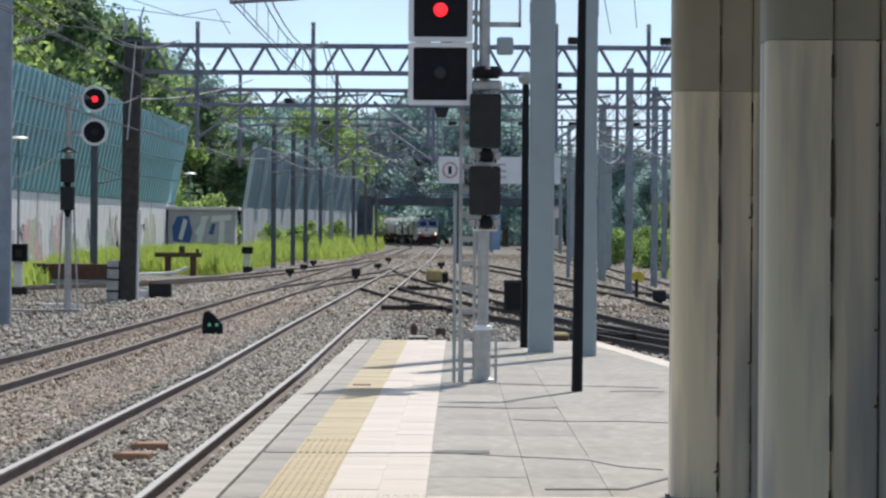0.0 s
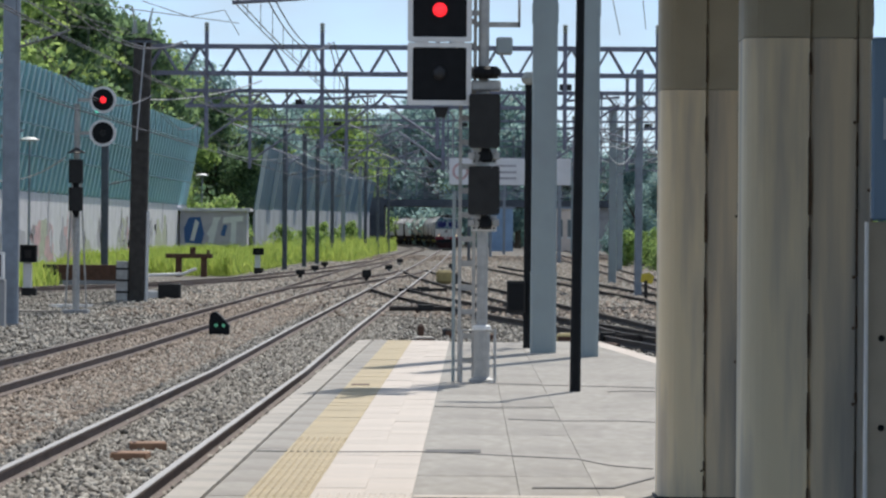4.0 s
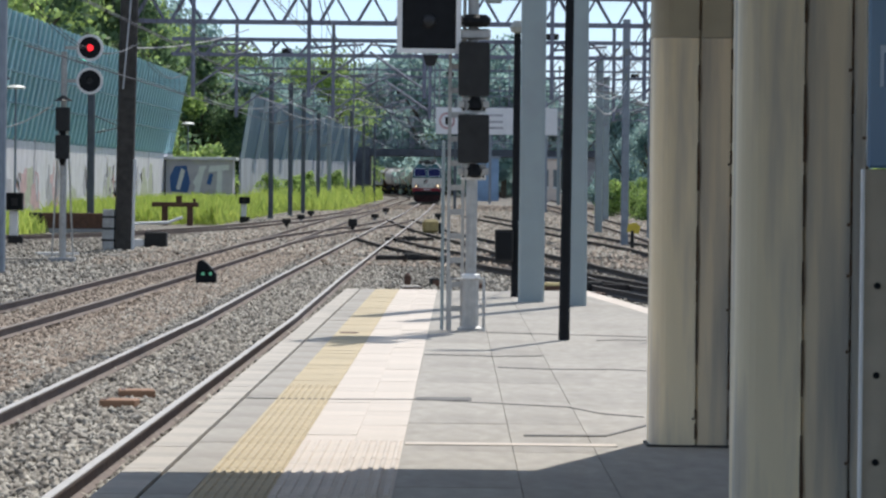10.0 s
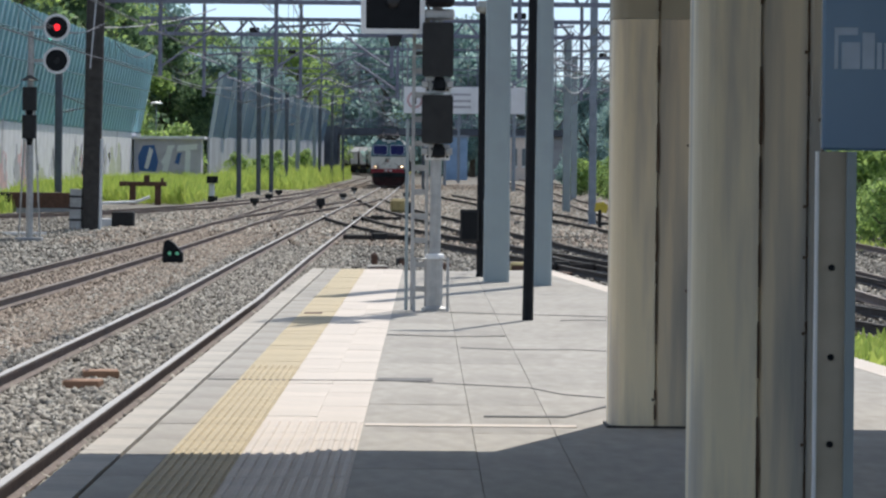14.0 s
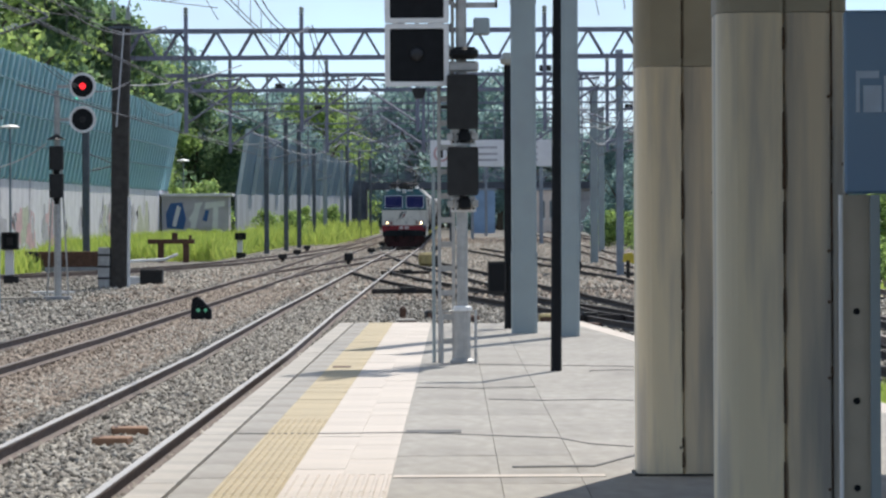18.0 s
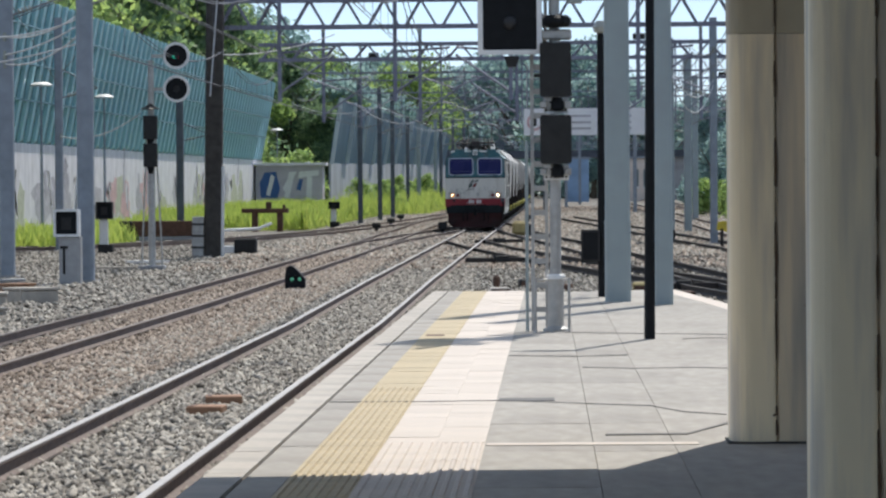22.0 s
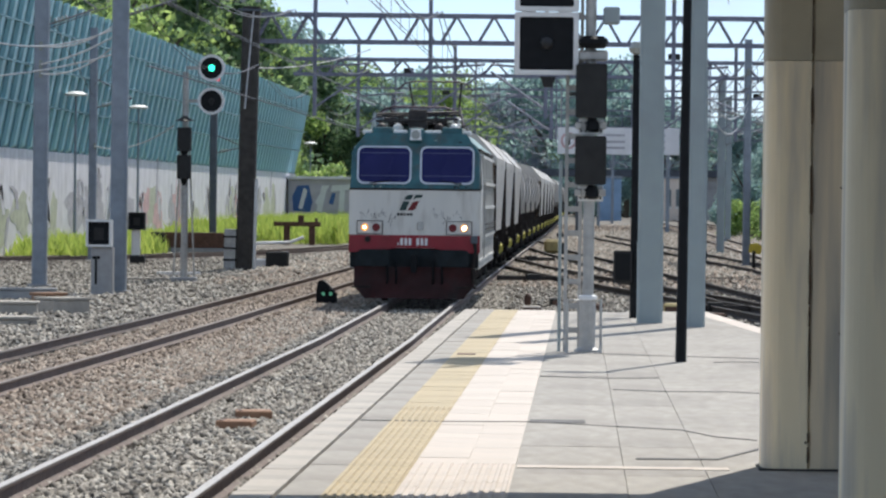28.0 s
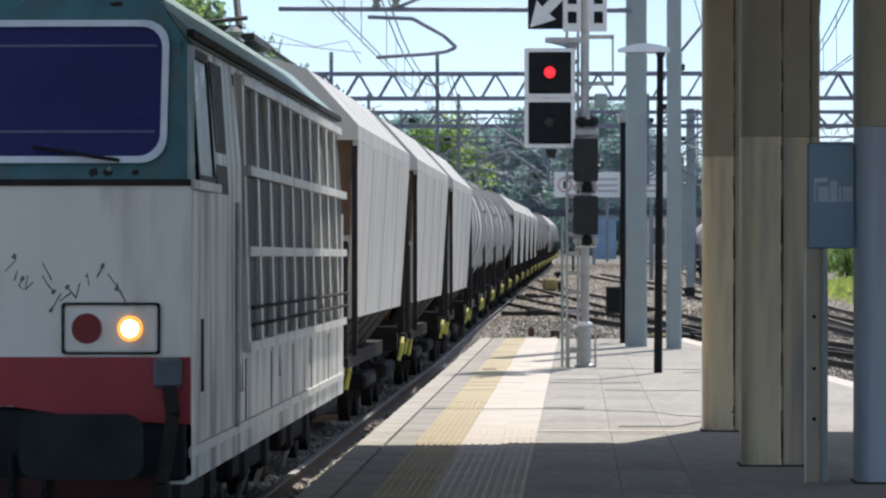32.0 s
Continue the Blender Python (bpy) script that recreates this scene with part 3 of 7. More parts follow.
def swept(name, section, pts):
    """Sweep a section (sideways, up) along a path of 3D points."""
    vs, fs, n = [], [], len(section)
    for i, p in enumerate(pts):
        d = (Vector(pts[min(i + 1, len(pts) - 1)]) - Vector(pts[max(i - 1, 0)]))
        d.z = 0
        d.normalize()
        side = Vector((d.y, -d.x, 0))
        for u, w in section:
            q = Vector(p) + side * u
            vs.append((q.x, q.y, q.z + w))
    for i in range(len(pts) - 1):
        for k in range(n):
            a, b = i * n + k, i * n + (k + 1) % n
            fs.append((a, b, b + n, a + n))
    fs += [tuple(range(n))[::-1], tuple(range((len(pts) - 1) * n, len(pts) * n))]
    me = bpy.data.meshes.new(name)
    me.from_pydata(vs, [], fs)
    return me


HEAD_SECTION = [(-0.036, -0.012), (0.036, -0.012), (0.036, -0.004), (0.03, 0.0), (-0.03, 0.0), (-0.036, -0.004)]


def track(label, line, shiny=True, gauge=0.77, dark=False):
    """A railway track along plan points (x, y), with two rails, each with a running surface."""
    tr = thing("track", line[0][0], line[0][1], rail_z(line[0][1]), label, "railway track", "railway tracks", "structure")
    base = Vector((line[0][0], line[0][1], rail_z(line[0][1])))
    for side in (-1, 1):
        pts = []
        for i, (x, y) in enumerate(line):
            a, b = Vector(line[max(i - 1, 0)]), Vector(line[min(i + 1, len(line) - 1)])
            d = (b - a).normalized()
            px, py = x + d.y * side * gauge, y - d.x * side * gauge
            pts.append(tuple(Vector((px, py, rail_z(py))) - base))
        me = swept("rail", RAIL_SECTION, pts)
        me.materials.append(M["rail_dark" if dark else "rail_side"])
        r = new("rail", me)
        r.parent = tr
        hd = swept("running_surface", HEAD_SECTION, pts)
        hd.materials.append(M["rail_top"] if shiny else M["rail_dark"] if dark else M["rail_worn"])
        h = new("running_surface", hd)
        h.parent = r
    return tr


track("straight main track with shiny worn rails in grey ballast", [(track_x(y), y) for y in [-80, 0, 30, 60, 70, 100, 150, 220, 300, 400, 490, 520, 540, 560, 580, 600, 620, 640, 660, 680, 700, 730, 760, 820, 950]])
track("main track with rusty brown rails beside the first", [(-7.75, -80), (-7.75, 0), (-7.75, 50), (-7.55, 80), (-7.25, 110), (-7.05, 140), (-7.0, 180), (-7.0, 300), (-7.0, 490)] + [(track_x(y) - 3.44 - (y - 490) * 0.006, y) for y in [520, 540, 560, 580, 600, 620, 640, 660, 680, 700, 730, 760, 820, 950]], False)


# ---- platform ----
def right_edge(y):
    return 2.2 + (68.6 - y) * 0.049 if y > 20 else 4.58


def platform():
    p = thing("platform", 0, 0, 0, "station platform of grey slabs with a yellow tactile strip and a pale strip", "platform", kind="structure")
    bm = bm_new()
    outline = [(-1.72, -80), (-1.72, 68.9), (2.1, 68.9), (right_edge(20), 20), (4.58, -80)]
    prism(bm, outline, "z", -0.95, -0.03)
    part("platform_base", bm, M["joint_and_shadow"], p)
    return p


plat = platform()


def slab_mesh(w, l, mat, name, h=0.03, gap=0.0014, ribs=0, cross=False):
    bm = bm_new()
    box(bm, -w / 2 + gap / 2, w / 2 - gap / 2, -l / 2 + gap / 2, l / 2 - gap / 2, -h, 0)
    for i in range(ribs):
        x = -w / 2 + w * (i + 0.5) / ribs
        s = w / ribs * 0.26
        prism(bm, [(x - s, 0), (x + s, 0), (x + s * 0.6, 0.0085), (x - s * 0.6, 0.0085)], "y", -l / 2 + 0.01, l / 2 - 0.01)
    return mesh_of(bm, name, mat)


def lay(name, mat, xs, y0, y1, length, ribs=0, rib_ranges=(), h=0.03):
    """Lay one column of paving pieces between two lines."""
    w = xs[1] - xs[0]
    plain = slab_mesh(w, length, mat, name, h)
    ribbed = slab_mesh(w, length, mat, name, h, ribs=ribs) if ribs else plain
    n = int(round((y1 - y0) / length))
    for i in range(n):
        y = y0 + (i + 0.5) * length
        m = ribbed if any(a <= y <= b for a, b in rib_ranges) else plain
        piece(name, m, plat, pose((xs[0] + xs[1]) / 2, y, 0.0 + random.uniform(-0.0015, 0.0015)))


# ---- canopy ----
def panel_outline(x0, x1, y0, y1, left, right):
    """Plan of a cladding panel whose front corners are rounded by two radii."""
    out = []
    for k in range(7):
        a = math.pi + math.pi / 2 * k / 6
        out.append((x0 + left + left * math.cos(a), y0 + left + left * math.sin(a)))
    for k in range(5):
        a = 1.5 * math.pi + math.pi / 2 * k / 4
        out.append((x1 - right + right * math.cos(a), y0 + right + right * math.sin(a)))
    return out + [(x1, y1), (x0, y1)]


def column(x, y, label, seed, face="column_paint", seams=(0.066, 0.275, 0.345)):
    c = thing("canopy_column", x, y, 0, label, "column", "canopy columns")
    rc = random.Random(seed)
    for x0, x1, yy, r, ra in ((-0.25, seams[0], 0.0, 0.12, 0.022), (seams[0] + 0.004, seams[1], 0.02, 0.022, 0.022), (seams[1] + 0.004, seams[2], 0.012, 0.02, 0.02)):
        p = part("cladding_panel", prism(bm_new(), panel_outline(x0, x1, yy, yy + 0.46, r, ra), "z", 0.0, 2.53), M["column_grime" if x0 > 0 else face], c, "streaked grimy cladding strip" if x0 > 0 else "")
        part("upper_panel", prism(bm_new(), panel_outline(x0 - 0.002, x1 + 0.002, yy - 0.003, yy + 0.463, r, ra), "z", 2.533, 4.2), M["column_band"], c, "brown-painted upper cladding")
        # rust along the seam: blots of uneven width with drips below them
        z = 0.05
        while z < 3.9:
            h, w = rc.uniform(0.05, 0.4), rc.uniform(0.004, 0.012)
            blot = [(x1 - w * rc.uniform(0.2, 1.3), z), (x1 + w * rc.uniform(0.3, 1.0), z), (x1 + w * rc.uniform(0.5, 1.4), z + h * 0.35), (x1 + w * 0.6, z + h * 0.7), (x1 + w * 0.3, z + h), (x1 - w * 0.3, z + h), (x1 - w * rc.uniform(0.3, 2.2), z + h * 0.6), (x1 - w * 0.4, z + h * 0.3)]
            part("rust_streak", prism(bm_new(), blot, "y", yy + 0.006 + rc.uniform(0, 0.002), yy + 0.3), M["seam_rust"], p)
            if rc.random() < 0.25:
                part("rust_streak", rod(bm_new(), (x1 - 0.014, yy - 0.001, z), (x1 - 0.014, yy + 0.02, z), 0.009, seg=7), M["seam_rust"], p)
            z += h + rc.uniform(0.0, 0.3)
    part("foot_plate", box(bm_new(), -0.27, 0.37, -0.02, 0.5, 0.0, 0.012), M["dark_box"], c)
    return c


column(1.435, 25.5, "cream-painted steel canopy column with worn seams", 1, seams=(0.028, 0.233, 0.31))
column(1.535, 19.2, "cream-painted steel canopy column with rust streaks on its seams", 2, seams=(0.054, 0.279, 0.346))
column(2.258, 16.8, "blue-grey steel canopy column beside the blue sign", 3, "column_cold")


def canopy():
    bm = bm_new()
    prism(bm, [(-2.4, 3.0), (-2.4, 25.75), (0.2, 25.95), (0.3, 26.3), (1.6, 26.35), (1.98, 28.7), (6.2, 28.7), (6.2, 3.0)], "z", 4.2, 4.45)
    return part("canopy_roof", bm, M["soffit"], None)


tagged(canopy(), "flat grey platform canopy roof", "roof", kind="structure")


# ---- things on the platform ----
def signal_mast():
    s = thing("signal_mast", 0.143, 47.6, 0, "tall galvanised signal mast with two square signal heads and a ladder", "railway signal")
    bm = bm_new()
    rod(bm, (0, 0, 0.0), (0, 0, 2.1), 0.066, seg=14)
    rod(bm, (0, 0, 2.1), (0, 0, 7.2), 0.064, seg=14)
    part("pole", bm, M["galvanised"], s)
    part("pole_foot", lathe(bm_new(), [(0.15, 0.0), (0.15, 0.03), (0.092, 0.06), (0.092, 0.58), (0.098, 0.6), (0.085, 0.64)], seg=14), M["galvanised"], s)
    part("foot_cap", lathe(bm_new(), [(0.11, 0.60), (0.11, 0.645), (0.083, 0.66)], seg=14), M["white_paint"], s, "white cap on the mast foot")
    for k, z in enumerate((3.20, 3.93)):
        h = part("signal_head", box(bm_new(), -0.86, -0.16, -0.10, 0.02, z, z + 0.70, 0.012), M["black_paint"], s, "black square signal head")
        part("border", ring(bm_new(), rounded(0.74, 0.72, 0.02, 2, -0.51, z + 0.35), rounded(0.62, 0.61, 0.02, 2, -0.51, z + 0.35), "y", -0.125, -0.08), M["white_paint"], h, "white border")
        lens = bm_new()
        lathe(lens, [(0.082, 0), (0.078, 0.02), (0.05, 0.035), (0.0001, 0.04)], seg=18)
        part("lens", lens, M["red_light"] if k else M["glass"], h, "lit red lens" if k else "dark lens", True, Matrix.Translation((-0.51, -0.10, z + 0.36)) @ pose(0, 0, 0, 90))
        part("back_case", box(bm_new(), -0.75, -0.27, 0.02, 0.28, z + 0.1, z + 0.6, 0.03), M["dark_box"], h)
        part("bracket", box(bm_new(), -0.2, 0.0, -0.02, 0.02, z + 0.3, z + 0.36), M["galvanised"], s)
    for x in (-0.72, -0.3):
        part("hinge", box(bm_new(), x - 0.08, x + 0.08, -0.1, 0.0, 3.90, 3.93), M["white_paint"], s)
    sl = part("spot_lamp", prism(bm_new(), [(-0.58, 3.17), (-0.40, 3.17), (-0.44, 3.05), (-0.54, 3.05)], "y", -0.12, 0.04), M["dark_box"], s)
    for z, hh in ((1.93, 0.56), (2.70, 0.62)):
        b = part("equipment_box", prism(bm_new(), rounded(0.36, hh, 0.03, 2, 0.012, z + hh / 2), "y", -0.26, -0.04), M["dark_box"], s, "dark grey equipment box")
        part("cable_gland", lathe(bm_new(), [(0.04, 0.0), (0.075, 0.03), (0.07, 0.1), (0.05, 0.16)], (0.03, -0.14, z - 0.165), 10), M["black_paint"], b)
        part("clamp_plate", box(bm_new(), -0.13, 0.16, -0.07, -0.055, z - 0.19, z - 0.01, 0.004), M["white_paint"], b, "white clamp plate with black bolts")
        for bx in (-0.1, -0.045, 0.09, 0.13):
            for bz in (z - 0.15, z - 0.06):
                part("bolt", rod(bm_new(), (bx, -0.07, bz), (bx, -0.082, bz), 0.014, seg=7), M["black_paint"], b)
        for x in (-0.13, 0.15):
            part("clamp", box(bm_new(), x - 0.04, x + 0.04, -0.16, -0.06, z - 0.13, z - 0.05, 0.01), M["galvanised"], b)
    part("cable_head", lathe(bm_new(), [(0.13, 0.0), (0.17, 0.05), (0.17, 0.1), (0.12, 0.14)], (0.03, -0.1, 3.5), 12), M["black_paint"], s)
    part("top_clamp", box(bm_new(), -0.15, 0.2, -0.12, 0.12, 3.36, 3.48, 0.02), M["galvanised"], s)
    bx = part("relay_box", box(bm_new(), 0.14, 0.33, -0.1, 0.1, 3.78, 3.98, 0.02), M["grey_steel"], s)
    # speed arrow board and marker plates above the heads
    ar = part("arrow_board", box(bm_new(), -0.83, -0.22, -0.08, -0.03, 4.92, 5.55, 0.01), M["black_paint"], s, "black board with a white slanted arrow")
    part("arrow", prism(bm_new(), [(-0.80, 4.94), (-0.42, 5.06), (-0.52, 5.14), (-0.26, 5.40), (-0.36, 5.52), (-0.62, 5.24), (-0.70, 5.34)], "y", -0.09, -0.081), M["white_paint"], ar)
    part("arm", box(bm_new(), -0.58, 0.0, -0.05, 0.05, 4.72, 4.80), M["galvanised"], s)
    part("arm_stay", rod(bm_new(), (-0.52, 0, 4.76), (-0.12, 0, 4.66), 0.04), M["galvanised"], s)
    for x in (-0.19, 0.19):
        pl = part("marker_plate", box(bm_new(), x - 0.13, x + 0.13, -0.13, -0.10, 4.88, 5.75, 0.005), M["white_paint"], s, "white plate with black bars")
        for z in (5.0, 5.28, 5.56):
            part("bar", box(bm_new(), x - 0.06, x + 0.07, -0.137, -0.131, z, z + 0.17), M["black_paint"], pl)
    part("cross_bar", box(bm_new(), 0.0, 0.42, 0.02, 0.06, 4.78, 4.84), M["galvanised"], s)
    part("cross_bar", box(bm_new(), -0.12, 0.42, 0.02, 0.06, 4.10, 4.16), M["galvanised"], s)
    part("cage_rail", box(bm_new(), 0.39, 0.42, 0.02, 0.06, 4.10, 4.84), M["galvanised"], s)
    for x in (-0.262, -0.10):
        part("ladder_rail", box(bm_new(), x - 0.02, x + 0.02, 0.10, 0.14, 0.0, 6.6), M["galvanised"], s)
    rung = mesh_of(box(bm_new(), -0.245, -0.118, 0.105, 0.135, -0.032, 0.032), "rung", M["galvanised"])
    for i in range(22):
        piece("rung", rung, s, pose(0, 0, 0.25 + i * 0.28))
    for x in (-0.235, 0.15):
        part("guard_post", rod(bm_new(), (x, -0.25, 0), (x, -0.25, 0.62), 0.016), M["galvanised"], s)
        part("guard_bar", rod(bm_new(), (x, -0.25, 0.6), (x * 0.4, -0.1, 0.6), 0.012, seg=5), M["galvanised"], s)
    part("side_pipe", rod(bm_new(), (-0.33, 0.2, 0), (-0.33, 0.2, 2.2), 0.02), M["grey_steel"], s)
    return s


signal_mast()


def grey_mast(x, y, w, h, label):
    p = thing("catenary_mast", x, y, 0, label, "mast", "grey masts on the platform")
    part("shaft", prism(bm_new(), rounded(w, 0.34, 0.05, 3, 0, 0.17), "z", 0.0, h), M["grey_steel"], p)
    part("base_sleeve", prism(bm_new(), rounded(w + 0.014, 0.354, 0.055, 3, 0, 0.17), "z", 0.0, 1.16), M["grey_steel"], p)
    part("sleeve_rim", prism(bm_new(), rounded(w + 0.03, 0.37, 0.06, 3, 0, 0.17), "z", 1.16, 1.2), M["grey_steel"], p)
    part("splice_band", prism(bm_new(), rounded(w + 0.02, 0.36, 0.055, 3, 0, 0.17), "z", 4.9, 5.2), M["grey_steel"], p)
    return p


grey_mast(1.09, 61.2, 0.37, 11.5, "tall grey-painted steel mast on the platform")
grey_mast(1.72, 59.3, 0.25, 11.5, "slimmer grey-painted steel mast on the platform")


def platform_lamp():
    s = thing("platform_lamp", 1.15, 44.7, 0, "black platform lamp post with a pale flat lamp head", "lamp post")
    part("post", rod(bm_new(), (0, 0, 0), (0.03, 0, 4.4), 0.06, 0.045, 12), M["black_paint"], s)
    part("neck", rod(bm_new(), (0.03, 0, 4.38), (0.05, 0, 4.52), 0.06, 0.07, 10), M["dark_box"], s)
    bm = bm_new()
    loops = []
    for u in range(9):
        a = u / 8
        x = -0.56 + 0.72 * a
        hw = 0.16 * math.sin(math.pi * min(1, 0.12 + a * 0.8)) + 0.02
        zt = 4.45 + 0.11 * math.sin(math.pi * (0.1 + 0.75 * a))
        loops.append([bm.verts.new(v) for v in ((x, -hw, 4.44), (x, -hw * 0.6, zt), (x, hw * 0.6, zt), (x, hw, 4.44))])
    for c, d in zip(loops, loops[1:]):
        for i in range(4):
            bm.faces.new((c[i], c[(i + 1) % 4], d[(i + 1) % 4], d[i]))
    bm.faces.new(loops[0]), bm.faces.new(loops[-1])
    bmesh.ops.recalc_face_normals(bm, faces=bm.faces)
    hd = part("lamp_head", bm, M["white_paint"], s, "pale grey lamp head")
    part("diffuser", box(bm_new(), -0.46, -0.02, -0.09, 0.09, 4.425, 4.442), M["lamp_glass"], hd)
    return s


platform_lamp()


def black_pole():
    s = thing("black_pole", 0.89, 64.3, 0, "slim black pole with a dark equipment box", "pole")
    part("shaft", rod(bm_new(), (0, 0, 0), (0, 0, 4.1), 0.065, 0.055, seg=10), M["black_paint"], s)
    part("cap", lathe(bm_new(), [(0.04, 4.1), (0.1, 4.13), (0.12, 4.2), (0.06, 4.3)], seg=10), M["lamp_glass"], s)
    b = part("equipment_box", box(bm_new(), -0.32, -0.03, -0.16, 0.1, 0.55, 1.05, 0.01), M["dark_box"], s)
    part("box_door", box(bm_new(), -0.29, -0.06, -0.175, -0.161, 0.59, 1.01, 0.005), M["black_paint"], b)
    return s


black_pole()


def station_sign():
    s = thing("station_sign", 1.675, 17.0, 0, "blue station sign board on a drilled brown channel post", "sign")
    for x0, x1, m in ((-0.030, -0.020, "white_paint"), (-0.020, 0.094, "channel"), (0.094, 0.134, "grey_steel")):
        part("post_flange" if m != "channel" else "post_web", box(bm_new(), x0, x1, 0.0 if m != "channel" else 0.03, 0.08, 0, 1.66), M[m], s)
    for z in (0.45, 0.81, 1.18):
        part("bolt", rod(bm_new(), (0.038, 0.03, z), (0.038, 0.018, z), 0.014, seg=10), M["black_paint"], s)
    b = part("board", box(bm_new(), -0.012, 0.325, -0.02, 0.06, 1.665, 2.42, 0.01), M["sign_blue"], s, "blue sign board")
    for x0, x1, z0, z1 in ((0.035, 0.05, 2.00, 2.17), (0.065, 0.14, 2.00, 2.11), (0.15, 0.20, 2.00, 2.15), (0.05, 0.13, 2.14, 2.17), (0.21, 0.23, 2.00, 2.11), (0.24, 0.31, 2.00, 2.11)):
        part("writing_bar", box(bm_new(), x0, x1, -0.024, -0.0205, z0, z1), M["sign_pale"], b)
    return s


station_sign()
thin = thing("thin_post", 2.33, 45.3, 0, "thin grey post near the slanted platform edge", "post")
part("shaft", rod(bm_new(), (0, 0, 0), (0, 0, 1.9), 0.02), M["galvanised"], thin)
part("cap", rod(bm_new(), (0, 0, 1.9), (0, 0, 1.95), 0.03, 0.01), M["galvanised"], thin)


# ---- more tracks ----
track("diverging track that joins the main line at a crossing", [(9.6, 30), (8.4, 50), (6.2, 72), (3.9, 94), (3.0, 103), (1.7, 114), (0.25, 127), (-1.05, 140), (-2.1, 151), (-3.2, 166), (-3.6, 178)], False, dark=True)
track("second diverging track with dark rusty rails", [(12.6, 40), (9.6, 60), (6.4, 80), (4.15, 99.7), (3.1, 118.7), (2.2, 134), (0.8, 160), (-0.7, 185), (-2.2, 215), (-3.5, 250)], False, dark=True)
track("third diverging track beside the yellow marker", [(8.6, 82), (8.1, 105), (7.4, 129), (6.9, 148), (6.1, 163), (4.9, 190), (3.5, 225), (1.0, 280)], False, dark=True)
for p, q in (((-2.5, 127.3), (-0.3, 128.0)), ((2.3, 94.4), (4.0, 94.6)), ((-2.9, 167.5), (-1.0, 169.0))):
    d = Vector(q) - Vector(p)
    rodt = thing("point_rod", p[0], p[1], rail_z(p[1]) - 0.12, "dark steel point rod lying across the turnout", "point rod", "point rods", rz=math.degrees(math.atan2(d.y, d.x)))
    part("bar", box(bm_new(), 0, d.length, -0.06, 0.06, 0.0, 0.14, 0.01), M["rail_dark"], rodt)
    part("cover", box(bm_new(), d.length * 0.4, d.length * 0.6, -0.14, 0.14, 0.0, 0.2, 0.02), M["dark_box"], rodt)
track("straight siding with rusty rails", [(8.6, -300), (8.6, 40), (8.6, 150), (8.6, 300), (8.0, 520)], False)
track("outer siding with rusty rails", [(13.2, 40), (13.2, 300), (12.5, 520)], False)
track("crossover track between the two main lines", [(-7.05, 150), (-6.7, 170), (-5.8, 190), (-4.7, 210), (-3.8, 230), (-3.5, 250)], False)
track("curving siding below the noise barrier", [(-33, 139), (-27, 146), (-22, 154), (-17.5, 163), (-13.8, 178), (-11.3, 200), (-9.6, 230), (-8.2, 270), (-7.2, 320)], False)


# ---- railway equipment beyond the platform ----
def gantry(y, x0, x1, z0, z1, label, posts=(), near=True):
    """A lattice portal over the tracks, with standing insulators and drop posts."""
    o = rail_z(y) - 0.22
    g = thing("gantry", x0, y, o, label, "gantry", "overhead line gantries")
    a, b = z0 - o, z1 - o
    k = 1.0 if near else 0.55
    for z in (a, b):
        for yy in (-0.3, 0.3):
            part("chord", box(bm_new(), 0, x1 - x0, yy - 0.05, yy + 0.05, z - 0.07 * k, z + 0.07 * k), M["gantry"], g)
    n = int((x1 - x0) / 1.25)
    st = (x1 - x0) / n
    up = rod(bm_new(), (0.08 * st, 0, a), (0.5 * st, 0, b), 0.04 * k, seg=4)
    rod(up, (0.5 * st, 0, b), (0.92 * st, 0, a), 0.04 * k, seg=4)
    web = mesh_of(up, "lattice_bar", M["gantry"])
    for yy in (-0.3, 0.3) if near else (0.0,):
        for i in range(n):
            piece("lattice_bar", web, g, pose(i * st, yy, 0))
    rg = random.Random(int(y))
    for x in posts:
        part("post", prism(bm_new(), rounded(0.38, 0.38, 0.06, 2, x - x0, 0), "z", 0, b + 0.15), M["grey_steel"], g)
    for x in (-9.2, -5.2, -1.2, 3.2, 6.4, 10.5):
        if x0 < x < x1 and (y < 300 or x in (-5.2, 3.2)):
            dp = part("drop_post", prism(bm_new(), rounded(0.14 * k, 0.14 * k, 0.02, 1, x - x0, -0.35), "z", a - 2.6, b + 0.5), M["gantry"], g)
            side = 1 if x < -5 or x > 3 else -1
            bm = bm_new()
            rod(bm, (x - x0, -0.35, a - 0.9), (x - x0 + side * 1.9, -0.35, a - 0.75), 0.045 * k, seg=5)
            rod(bm, (x - x0, -0.35, a - 2.3), (x - x0 + side * 1.9, -0.35, a - 1.0), 0.045 * k, seg=5)
            rod(bm, (x - x0 + side * 0.9, -0.35, a - 1.75), (x - x0 + side * 2.1, -0.35, a - 2.2), 0.03, seg=5)
            part("cantilever", bm, M["gantry"], dp)
            ins = bm_new()
            lathe(ins, [(0.05, 0), (0.1, 0.06), (0.05, 0.1), (0.1, 0.16), (0.05, 0.2), (0.1, 0.26), (0.04, 0.32)], (x - x0, -0.35, b + 0.5), 8)
            part("insulator", ins, M["insulator"], dp)
            if rg.random() < 0.5:
                part("clamp_box", box(bm_new(), x - x0 + 0.4, x - x0 + 0.9, -0.5, -0.1, b + 0.1, b + 0.35, 0.03), M["dark_box"], dp)
    return g


